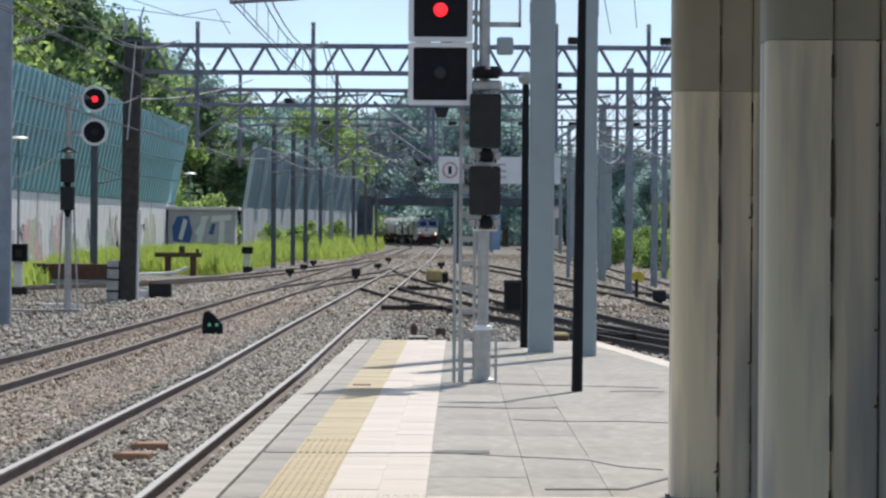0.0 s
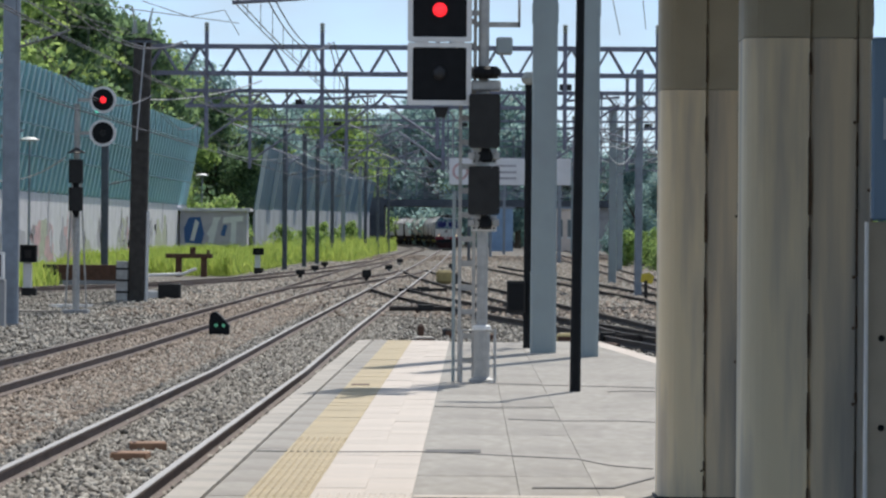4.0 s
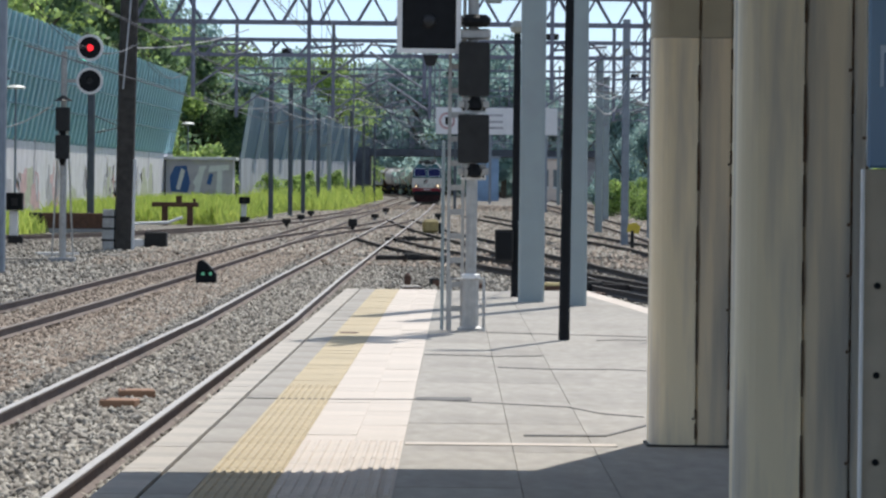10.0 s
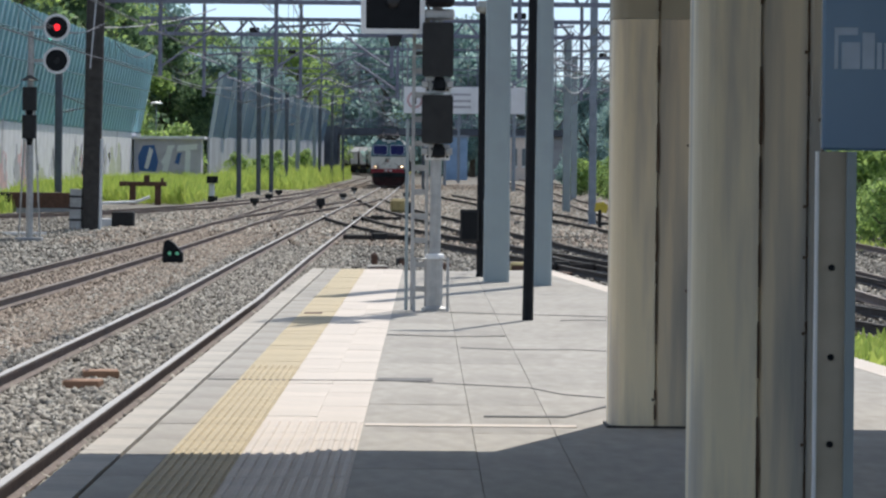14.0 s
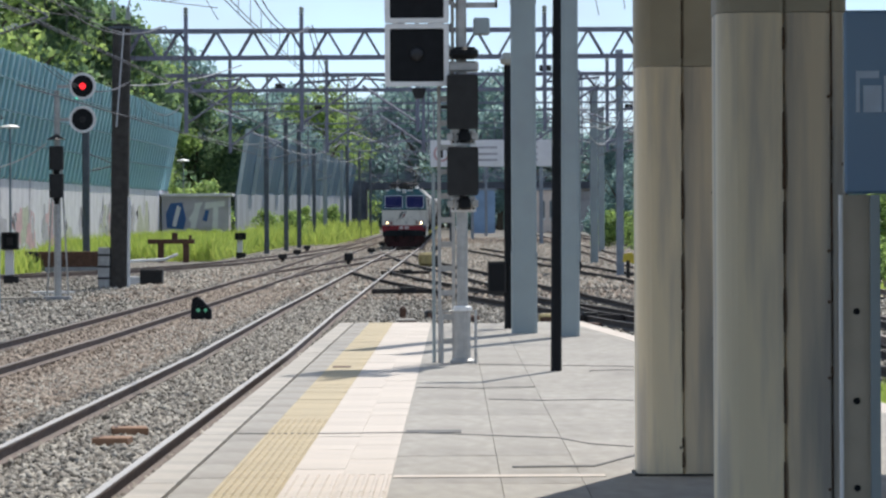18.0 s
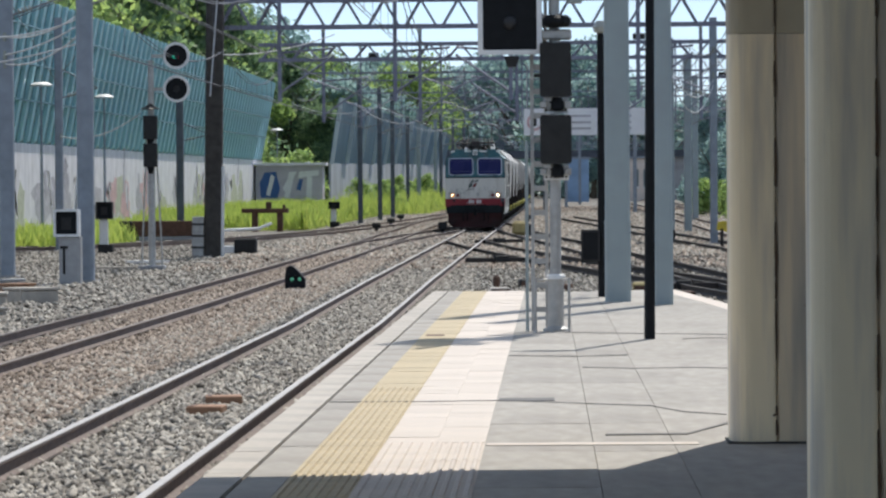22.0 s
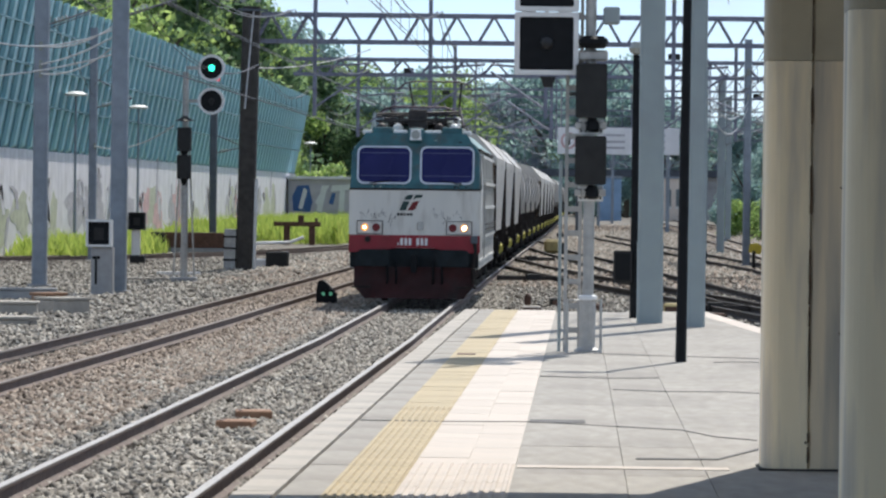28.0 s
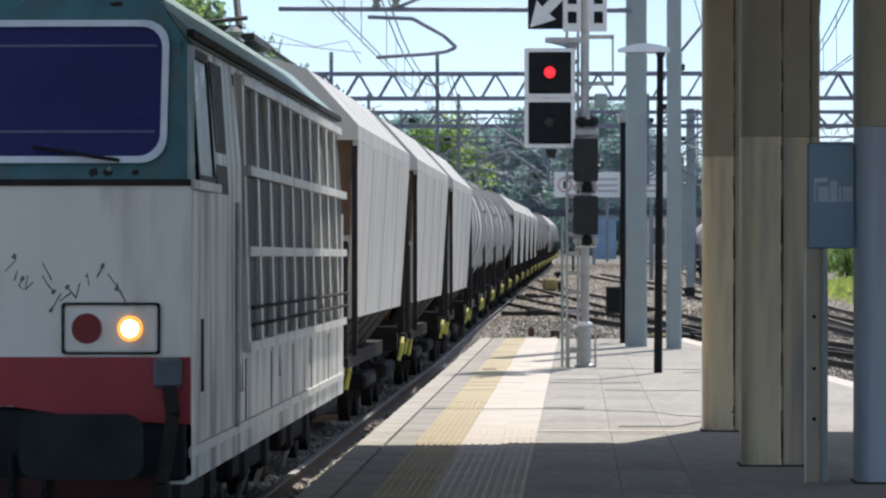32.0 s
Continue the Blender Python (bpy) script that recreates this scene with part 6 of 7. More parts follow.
def locomotive():
    """Electric locomotive. Local y runs back from its front; z is 0 at the rail top."""
    L = thing("locomotive", 0, 0, 0, "grimy white, teal and red electric locomotive with lit headlamps", "locomotive")
    LEN, K = 16.7, 0.26
    # body shell with cab ends
    bm = bm_new()
    prism(bm, [(-1.46, 0.78), (1.46, 0.78), (1.46, 2.56), (-1.46, 2.56)], "y", 0.06, LEN - 0.06)
    prism(bm, [(-1.46, 2.556), (1.46, 2.556), (1.46, 2.755), (1.40, 3.46), (-1.40, 3.46), (-1.46, 2.755)], "y", 0.46, LEN - 0.46)
    body = part("body", lean(bm, 2.56, 0.0), M["loco_side"], L, "streaked grimy white body shell")
    bm = bm_new()
    prism(bm, [(-1.43, 3.463), (1.43, 3.463), (1.43, 3.53), (0.98, 3.93), (-0.98, 3.93), (-1.43, 3.53)], "y", 0.5, LEN - 0.5)
    part("roof", bm, M["loco_roof"], L, "pale grey-green sloping roof")
    for s in (-1, 1):
        part("gutter", box(bm_new(), s * 1.445 - 0.02, s * 1.445 + 0.02, 0.45, LEN - 0.45, 3.47, 3.52), M["under"], L)
    # front
    part("front_panel", prism(bm_new(), rounded(2.98, 1.04, 0.04, 2, 0, 2.055), "y", 0.0, 0.058), M["loco_white"], L, "off-white front with scrawled marks")
    band = [(-1.49, 1.54), (-1.49, 1.14), (-0.9, 1.17), (-0.4, 1.25), (0.4, 1.25), (0.9, 1.17), (1.49, 1.14), (1.49, 1.54)]
    fb = part("front_band", prism(bm_new(), band, "y", -0.012, 0.056), M["loco_red"], L, "dark red band across the front")
    for i in range(7):
        x = -0.41 + i * 0.094 + (0.085 if i > 3 else 0)
        part("number_bar", box(bm_new(), x + (0.03 if i == 0 else 0), x + 0.062, -0.022, -0.013, 1.31, 1.47 if i else 1.37), M["white_paint"], fb, "white bar")
    # front leans back above the waist
    up = [(-1.47, 2.56), (1.47, 2.56), (1.45, 3.42), (1.14, 3.86), (-1.14, 3.86), (-1.45, 3.42)]
    fu = part("front_upper", lean(prism(bm_new(), up, "y", 0.0, 0.46), 2.56, K), M["loco_teal"], L, "faded teal cab front and sides")
    part("waist_strip", box(bm_new(), -1.49, 1.49, -0.012, 0.05, 2.56, 2.60), M["under"], fu)
    for s in (-1, 1):
        cx = s * 0.715 + 0.01
        w = part("windscreen", lean(prism(bm_new(), rounded(1.16, 0.79, 0.13, 5, cx, 3.13), "y", -0.012, 0.02), 2.56, K), M["cab_glass"], L, "dark blue tinted windscreen")
        part("frame", lean(ring(bm_new(), rounded(1.235, 0.865, 0.15, 5, cx, 3.13), rounded(1.155, 0.785, 0.13, 5, cx, 3.13), "y", -0.03, 0.02), 2.56, K), M["trim"], w, "pale window frame")
        for zz in (2.88, 3.4):
            part("blind_line", lean(box(bm_new(), cx - 0.54, cx + 0.54, -0.016, -0.012, zz, zz + 0.012), 2.56, K), M["blind"], w)
        bm = bm_new()
        rod(bm, (cx + 0.34 * s, -0.05, 2.71), (cx - 0.18 * s, -0.045, 2.79), 0.012, seg=5)
        part("wiper", lean(bm, 2.56, K), M["black_paint"], w)
    # headlamps
    for s in (-1, 1):
        x0, x1 = sorted((s * 0.72, s * 1.31))
        hb = part("headlamp_housing", ring(bm_new(), rounded(x1 - x0, 0.31, 0.02, 2, (x0 + x1) / 2, 1.71), rounded(x1 - x0 - 0.03, 0.28, 0.02, 2, (x0 + x1) / 2, 1.71), "y", -0.02, 0.01), M["under"], L)
        part("bezel", box(bm_new(), x0 + 0.02, x1 - 0.02, -0.008, 0.01, 1.58, 1.84), M["loco_white"], hb)
        part("headlamp", disc(s * 1.13, -0.03, 1.71, 0.08), M["headlamp"], hb, "lit warm headlamp")
        part("filament", disc(s * 1.13, -0.036, 1.71, 0.055 if s > 0 else 0.036), M["hot_lamp"], hb)
        part("tail_lamp", disc(s * 0.87, -0.03, 1.71, 0.095), M["tail_red"], hb, "unlit dark red lamp")
    part("top_lamp", lean(box(bm_new(), -0.17, 0.17, -0.12, 0.2, 3.66, 3.98, 0.04), 2.56, K), M["loco_teal"], L, "dark teal top lamp housing")
    part("top_lamp_plate", lean(prism(bm_new(), [(-0.13, 3.70), (0.13, 3.70), (0.11, 3.94), (-0.11, 3.94)], "y", -0.128, -0.118), 2.56, K), M["white_paint"], L)
    part("top_lamp_glass", lean(disc(0, -0.14, 3.82, 0.11), 2.56, K), M["lamp_glass"], L)
    for x0, x1, m in ((-1.0, -0.55, "loco_teal"), (0.6, 1.05, "loco_teal"), (-0.52, -0.2, "white_paint"), (0.2, 0.57, "white_paint"), (-1.22, -1.02, "white_paint"), (1.07, 1.25, "white_paint")):
        part("roof_box", box(bm_new(), x0, x1, 0.42, 0.9, 3.82, 4.0 if m == "loco_teal" else 3.93, 0.02), M[m], L)
    # emblem of slanted bars, and a small dark bar below it
    def flat(poly):
        return prism(bm_new(), poly, "y", -0.008, -0.001)
    em = part("emblem", flat([(-0.25, 2.34), (-0.19, 2.43), (-0.12, 2.46), (-0.02, 2.46), (-0.06, 2.39), (-0.09, 2.34)]), M["emblem_green"], L, "dark green slanted bar of an emblem")
    part("bar", flat([(0.02, 2.46), (0.19, 2.46), (0.15, 2.39), (0.03, 2.38), (-0.01, 2.35), (-0.04, 2.35)]), M["emblem_green"], em)
    part("bar", flat([(-0.35, 2.10), (-0.20, 2.10), (-0.11, 2.31), (-0.26, 2.31)]), M["emblem_green"], em)
    part("bar", flat([(-0.16, 2.10), (-0.04, 2.10), (0.02, 2.14), (0.07, 2.26), (0.12, 2.31), (-0.01, 2.31), (-0.06, 2.27)]), M["tail_red"], em, "red slanted bar")
    for i in range(5):
        part("caption_bar", box(bm_new(), -0.40 + i * 0.075, -0.345 + i * 0.075, -0.006, -0.001, 1.98, 2.04), M["under"], L)
    part("socket", box(bm_new(), 0.06, 0.20, -0.04, 0.0, 1.66, 1.84, 0.01), M["galvanised"], L)
    part("socket", disc(-1.06, -0.05, 1.44, 0.07), M["under"], L)
    rs = random.Random(3)
    for s in (-1, 1):
        for i in range(13):
            # short pen strokes with blots, like a scribbled tag
            x, z = s * 0.74 - 0.36 + i * 0.056, 1.96 + rs.uniform(-0.08, 0.1)
            bm = bm_new()
            for k in range(rs.choice((1, 2, 2))):
                x2, z2 = x + rs.uniform(-0.07, 0.07), z + rs.choice((-1, 1)) * rs.uniform(0.02, 0.11)
                rod(bm, (x, -0.001, z), (x2, -0.001, z2), rs.uniform(0.003, 0.006), 0.003, seg=4)
                x, z = x2, z2
            if i % 2 == 0:
                rod(bm, (x - 0.008, -0.001, z - 0.012), (x + 0.008, -0.001, z + 0.012), 0.012, 0.009, seg=5)
            part("scrawl", bm, M["scrawl"], L)
    for i in range(16):
        # chipped paint on the teal
        x, z = rs.uniform(-1.4, 1.4), rs.choice((2.64, 2.66, 2.69, 3.66, 3.7))
        if abs(x) < 0.25 or (z > 3.5 and abs(x) > 1.15):
            continue
        w, h = rs.uniform(0.015, 0.05), rs.uniform(0.015, 0.04)
        chip = [(x - w, z), (x - w * 0.3, z - h), (x + w, z - h * 0.4), (x + w * 0.6, z + h), (x - w * 0.5, z + h * 0.7)]
        part("paint_chip", lean(prism(bm_new(), chip, "y", -0.003, 0.01), 2.56, K), M["under" if i % 3 else "loco_roof"], fu)
    # lower front
    part("buffer_beam", box(bm_new(), -1.46, 1.46, 0.03, 0.4, 0.80, 1.24, 0.02), M["beam"], L, "dark blue-grey buffer beam")
    for s in (-1, 1):
        bf = part("buffer", rod(bm_new(), (s * 0.88, 0.05, 1.03), (s * 0.88, -0.5, 1.03), 0.13, seg=12), M["beam"], L)
        part("buffer_head", prism(bm_new(), rounded(0.72, 0.38, 0.1, 4, s * 0.9, 1.03), "y", -0.56, -0.5), M["beam"], bf, "rounded buffer head")
    part("coupling_hook", prism(bm_new(), [(-0.06, 0.7), (0.06, 0.7), (0.09, 0.95), (0.04, 1.1), (-0.06, 1.08)], "y", -0.4, 0.05), M["black_paint"], L)
    for x in (-0.62, -0.42, 0.42, 0.62):
        bm = bm_new()
        pts = [(x, 0.0, 0.95), (x + 0.02, -0.12, 0.75), (x + 0.03, -0.12, 0.55), (x + 0.01, -0.02, 0.42)]
        for a, b in zip(pts, pts[1:]):
            rod(bm, a, b, 0.024, seg=6)
        part("air_hose", bm, M["black_paint"], L)
    bm = bm_new()
    pts = [(1.36, -0.06, 1.45), (1.40, -0.16, 1.2), (1.34, -0.2, 0.8), (1.36, -0.12, 0.45)]
    for a, b in zip(pts, pts[1:]):
        rod(bm, a, b, 0.045, seg=6)
    part("jumper_cable", bm, M["under"], L, "hanging grimy jumper cable")
    part("cable_socket", box(bm_new(), 1.28, 1.44, -0.14, 0.0, 1.36, 1.54, 0.02), M["post_dark"], L)
    pil = [(-1.36, 0.82), (1.36, 0.82), (1.36, 0.38), (1.12, 0.10), (-1.12, 0.10), (-1.36, 0.38)]
    part("pilot", prism(bm_new(), pil, "y", -0.05, 0.12), M["pilot"], L, "grimy dark red pilot plate")
    for s in (-1, 1):
        part("step", box(bm_new(), s * 1.2 - 0.22, s * 1.2 + 0.22, -0.1, 0.15, 0.34, 0.38), M["under"], L)
    # sides
    for s in (-1, 1):
        def face(y0, y1, z0, z1, proud=0.012, sd=s):
            def xx(z):
                return 1.46 - max(0.0, z - 2.755) * 0.085
            bm = bm_new()
            vs = [(sd * (xx(z) + d), y, z) for y, z in ((y0, z0), (y1, z0), (y1, z1), (y0, z1)) for d in (-0.004, proud)]
            q = [bm.verts.new(v) for v in vs]
            for f in ((1, 3, 5, 7), (0, 6, 4, 2), (0, 2, 3, 1), (2, 4, 5, 3), (4, 6, 7, 5), (6, 0, 1, 7)):
                bm.faces.new([q[i] for i in f])
            bmesh.ops.recalc_face_normals(bm, faces=bm.faces)
            return bm
        part("cab_side", face(0.2, 2.02, 2.62, 3.44, 0.006), M["loco_teal"], L)
        cw = part("cab_window", face(0.68, 1.68, 2.64, 3.36, 0.016), M["side_glass"], L, "grey cab side window")
        for y0, y1, z0, z1 in ((0.60, 0.68, 2.58, 3.42), (1.68, 1.76, 2.58, 3.42), (0.68, 1.68, 2.58, 2.64), (0.68, 1.68, 3.36, 3.42)):
            part("window_rubber", face(y0, y1, z0, z1, 0.03), M["black_paint"], cw)
        part("door_window", face(2.08, 2.92, 2.55, 3.40, 0.012), M["black_paint"], L)
        part("handrail", rod(bm_new(), (s * 1.52, 3.05, 1.0), (s * 1.52, 3.05, 2.5), 0.018, seg=6), M["galvanised"], L)
        part("door_gap", face(3.9, 4.02, 1.2, 3.4, 0.005), M["black_paint"], L)
        part("handle_recess", face(1.0, 1.18, 1.3, 1.75, 0.005), M["under"], L)
        n, ya, yb = 10, 4.25, 16.3
        for i in range(n):
            y0, y1 = ya + (yb - ya) * i / n, ya + (yb - ya) * (i + 1) / n
            for z0, z1 in ((1.54, 2.14), (2.20, 2.72), (2.77, 3.35)):
                g = part("grille", face(y0 + 0.05, y1 - 0.05, z0, z1, 0.004), M["grille"], L, "dark ventilation grille" if i == 0 else "")
            part("panel_rib", face(y0 - 0.10, y0 + 0.10, 1.5, 3.4, 0.05), M["loco_white"], L)
            if i in (0, 3, 6):
                part("panel_gap", face(y0 - 0.08, y0 - 0.035, 1.2, 3.42, 0.006), M["black_paint"], L)
            if i % 2 == 0:
                part("panel_gap", face(y0 + 0.2, y0 + 0.26, 0.95, 1.42, 0.004), M["under"], L)
        for z in (1.5, 2.17, 2.735, 3.37):
            part("side_rail", face(ya, yb, z - 0.03, z + 0.04, 0.056), M["loco_white"], L)
        for z in (1.66, 1.78):
            part("grab_rod", rod(bm_new(), (s * 1.53, ya, z), (s * 1.53, yb, z), 0.014, seg=5), M["under"], L)
        part("waist_ledge", face(0.04, 1.95, 2.545, 2.60, 0.05), M["loco_white"], L, "white ledge below the cab window")
        part("skirt_lip", face(0.2, 16.4, 0.93, 0.99, 0.02), M["loco_white"], L)
    # roof equipment and pantographs
    for y in (2.2, 4.4, 6.0, 9.0, 11.5, 13.6):
        part("roof_hatch", box(bm_new(), -0.7, 0.7, y, y + 1.1, 3.93, 4.06, 0.03), M["loco_roof"], L)
    for x in (-0.75, 0.75):
        for y in (1.3, 2.9, 5.4, 12.0, 14.8):
            bm = bm_new()
            lathe(bm, [(0.04, 3.93), (0.09, 3.97), (0.05, 4.0), (0.1, 4.05), (0.05, 4.09), (0.09, 4.13), (0.03, 4.18)], (x, y, 0), 8)
            part("insulator", bm, M["insulator"], L)
    for y0, up in ((1.5, 0.0), (12.6, 1.0)):
        pn = part("pantograph", box(bm_new(), -0.75, 0.75, y0 - 0.04, y0 + 0.04, 4.15, 4.22), M["panto"], L, "raised pantograph" if up else "folded pantograph")
        h = 4.46 + up * 0.9
        bm = bm_new()
        for x in (-0.75, 0.75):
            rod(bm, (x, y0, 4.2), (x * 0.8, y0 + 1.2, 4.28 + up * 0.5), 0.035, seg=5)
            rod(bm, (x * 0.8, y0 + 1.2, 4.28 + up * 0.5), (x * 0.9, y0 + 0.4, h), 0.028, seg=5)
        rod(bm, (-0.75, y0 + 1.7, 4.2), (0.75, y0 + 1.7, 4.2), 0.035, seg=5)
        part("arm", bm, M["panto"], pn)
        bm = bm_new()
        hp = [(-0.98, h - 0.2), (-0.8, h - 0.03), (-0.6, h + 0.03), (0.6, h + 0.03), (0.8, h - 0.03), (0.98, h - 0.2)]
        for dy in (0.3, 0.55):
            for a, b in zip(hp, hp[1:]):
                rod(bm, (a[0], y0 + dy, a[1]), (b[0], y0 + dy, b[1]), 0.018, seg=5)
        part("contact_bow", bm, M["panto_bow"], pn)
        part("panto_frame", box(bm_new(), -0.9, 0.9, y0 - 0.2, y0 + 1.9, 4.08, 4.14), M["panto"], pn)
    part("circuit_breaker", box(bm_new(), -0.2, 0.22, 1.0, 1.5, 3.93, 4.42, 0.03), M["panto"], L, "dark roof circuit breaker")
    for y, z in ((0.95, 4.18), (1.05, 4.34), (1.7, 4.3)):
        part("roof_bar", rod(bm_new(), (-0.95, y, z - 0.04), (0.95, y, z + 0.02), 0.03, seg=6), M["panto"], L)
    for x in (-0.82, -0.45, 0.5, 0.85):
        part("roof_fitting", lathe(bm_new(), [(0.12, 3.9), (0.13, 4.0), (0.09, 4.06), (0.03, 4.1)], (x, 1.15, 0), 9), M["white_paint" if x in (-0.45, 0.85) else "panto"], L)
    rq = random.Random(9)
    for i in range(26):
        y, x = rq.uniform(1.0, 4.6) if i % 2 else rq.uniform(11.5, 15.5), rq.uniform(-0.9, 0.9)
        kind = rq.random()
        if kind < 0.4:
            part("roof_pipe", rod(bm_new(), (x, y, 3.98 + rq.uniform(0, 0.3)), (x + rq.uniform(-0.6, 0.6), y + rq.uniform(-0.5, 0.5), 4.0 + rq.uniform(0, 0.35)), 0.022, seg=5), M["panto"], L)
        elif kind < 0.7:
            part("roof_fitting", box(bm_new(), x - 0.12, x + 0.12, y - 0.12, y + 0.12, 3.93, 4.08 + rq.uniform(0, 0.2), 0.02), M["panto"], L)
        else:
            part("insulator", lathe(bm_new(), [(0.04, 3.93), (0.09, 3.98), (0.05, 4.02), (0.1, 4.08), (0.05, 4.13), (0.1, 4.2), (0.03, 4.27)], (x, y, 0), 8), M["white_paint"], L)
    for x, z in ((-0.4, 4.2), (0.45, 4.22)):
        part("busbar", rod(bm_new(), (x, 1.0, z), (x, 15.5, z), 0.025, seg=5), M["panto"], L)
    # running gear
    part("underframe", box(bm_new(), -1.15, 1.15, 0.4, LEN - 0.4, 0.62, 0.80), M["under"], L)
    for yc in (3.2, 8.35, 13.5):
        bg = part("bogie", box(bm_new(), -1.2, 1.2, yc - 1.9, yc + 1.9, 0.45, 0.7, 0.03), M["under"], L, "grimy bogie frame")
        for dy in (-1.075, 1.075):
            wheelset(bg, yc + dy, 0.62)
            for s in (-1, 1):
                part("axlebox", box(bm_new(), s * 1.12 - 0.12, s * 1.12 + 0.12, yc + dy - 0.2, yc + dy + 0.2, 0.4, 0.72, 0.04), M["under"], bg)
                part("sand_pipe", rod(bm_new(), (s * 1.15, yc + dy * 1.6, 0.75), (s * 0.95, yc + dy * 1.5, 0.12), 0.03, seg=6), M["galvanised"], bg)
    return L


def bogies(w, N, centres):
    for yc in centres:
        b = part("bogie", box(bm_new(), -1.05, 1.05, yc - 1.3, yc + 1.3, 0.42, 0.62, 0.04), M["under"], w)
        for dy in (-0.9, 0.9):
            wheelset(b, yc + dy, 0.46)


def wagon_ends(w, N):
    for y, d in ((0.0, -1), (N, 1)):
        part("headstock", box(bm_new(), -1.3, 1.3, y - 0.08, y + 0.08, 0.85, 1.18, 0.01), M["under"], w)
        for s in (-1, 1):
            part("buffer", rod(bm_new(), (s * 0.87, y, 1.03), (s * 0.87, y + d * 0.45, 1.03), 0.17, 0.2, 12), M["under"], w)
            bm = bm_new()
            pts = [(s * 1.34, y - d * 0.05, 0.78), (s * 1.38, y - d * 0.08, 0.98), (s * 1.40, y - d * 0.55, 1.06), (s * 1.40, y - d * 0.95, 0.95), (s * 1.36, y - d * 1.0, 0.74)]
            for a, b in zip(pts, pts[1:]):
                rod(bm, a, b, 0.026, seg=5)
            rail = part("handrail", bm, M["dull_yellow"], w, "worn yellow shunter's handrail")
            for k in range(3):
                yy = y - d * (0.15 + 0.22 * k)
                part("black_stripe", box(bm_new(), s * 1.40 - 0.034, s * 1.40 + 0.034, yy - 0.06, yy + 0.06, 0.98, 1.09), M["black_paint"], rail)


def hopper_wagon():
    w = thing("hopper_wagon", 0, 0, 0, "grey-white covered hopper wagon with brown ends", "railway wagon", "wagons of the train")
    N = 14.2
    for s in (-1, 1):
        bm = bm_new()
        # the sheet leans in and narrows towards its lower edge
        q = [bm.verts.new((s * (x - d), y, z)) for d in (0.0, 0.06) for x, y, z in ((1.50, 0.85, 3.36), (1.50, N - 0.85, 3.36), (1.40, N - 1.4, 1.48), (1.40, 1.4, 1.48))]
        for f in ((0, 1, 2, 3), (7, 6, 5, 4), (0, 4, 5, 1), (1, 5, 6, 2), (2, 6, 7, 3), (3, 7, 4, 0)):
            bm.faces.new([q[k] for k in f])
        bmesh.ops.recalc_face_normals(bm, faces=bm.faces)
        sd = part("side_panel", bm, M["wagon"], w, "pale streaked side panel")
        for i in range(1, 4):
            y = 0.85 + (N - 1.7) * i / 4
            part("side_seam", prism(bm_new(), [(s * 1.40, 1.50), (s * 1.408, 1.50), (s * 1.507, 3.34), (s * 1.495, 3.34)], "y", y - 0.02, y + 0.02), M["wagon"], sd)
    bm = bm_new()
    prism(bm, [(-1.50, 3.363), (1.50, 3.363), (1.50, 3.52), (0.95, 4.12), (0.5, 4.25), (-0.5, 4.25), (-0.95, 4.12), (-1.50, 3.52)], "y", 0.8, N - 0.8)
    rf = part("roof", bm, M["wagon"], w, "pale sloping lid roof")
    for x in (-0.55, 0.55):
        part("roof_rail", rod(bm_new(), (x, 0.9, 4.33), (x, N - 0.9, 4.33), 0.025, seg=5), M["under"], rf)
    for y, d in ((0.95, 1), (N - 0.95, -1)):
        bm = bm_new()
        prism(bm, [(-1.40, 2.35), (1.40, 2.35), (1.43, 3.36), (-1.43, 3.36)], "y", y, y + d * 0.08)
        part("end_wall", bm, M["wagon_brown"], w, "rust-brown end wall")
        bm = bm_new()
        v = [(-1.38, y + d * 0.05, 2.33), (1.38, y + d * 0.05, 2.33), (0.9, y + d * 2.2, 1.0), (-0.9, y + d * 2.2, 1.0), (-1.38, y + d * 0.15, 2.33), (1.38, y + d * 0.15, 2.33), (0.9, y + d * 2.3, 1.0), (-0.9, y + d * 2.3, 1.0)]
        q = [bm.verts.new(p) for p in v]
        for f in ((0, 1, 2, 3), (4, 7, 6, 5), (0, 4, 5, 1), (3, 2, 6, 7), (0, 3, 7, 4), (1, 5, 6, 2)):
            bm.faces.new([q[i] for i in f])
        bmesh.ops.recalc_face_normals(bm, faces=bm.faces)
        part("end_slope", bm, M["wagon_brown"], w)
        part("end_beam", box(bm_new(), -1.42, 1.42, y - 0.04 * d - 0.05, y - 0.04 * d + 0.05, 2.28, 2.36), M["wagon"], w)
        for s in (-1, 1):
            part("end_post", box(bm_new(), s * 1.36 - 0.05, s * 1.36 + 0.05, y - d * 0.5 - 0.05, y - d * 0.5 + 0.05, 1.1, 2.3), M["under"], w)
            part("ladder", box(bm_new(), s * 1.46 - 0.03, s * 1.46 + 0.03, y - d * 0.12 - 0.03, y - d * 0.12 + 0.03, 1.1, 3.3), M["under"], w)
    for s in (-1, 1):
        for i in range(4):
            y0 = 2.8 + i * 2.3
            bm = bm_new()
            prism(bm, [(s * 1.30, 1.58), (s * 1.37, 1.50), (s * 0.55, 0.45), (s * 0.45, 0.5)], "y", y0, y0 + 1.9)
            part("discharge_chute", bm, M["under"], w)
    part("underframe", box(bm_new(), -1.1, 1.1, 0.1, N - 0.1, 0.82, 1.0), M["under"], w)
    wagon_ends(w, N)
    bogies(w, N, (2.2, N - 2.2))
    return w


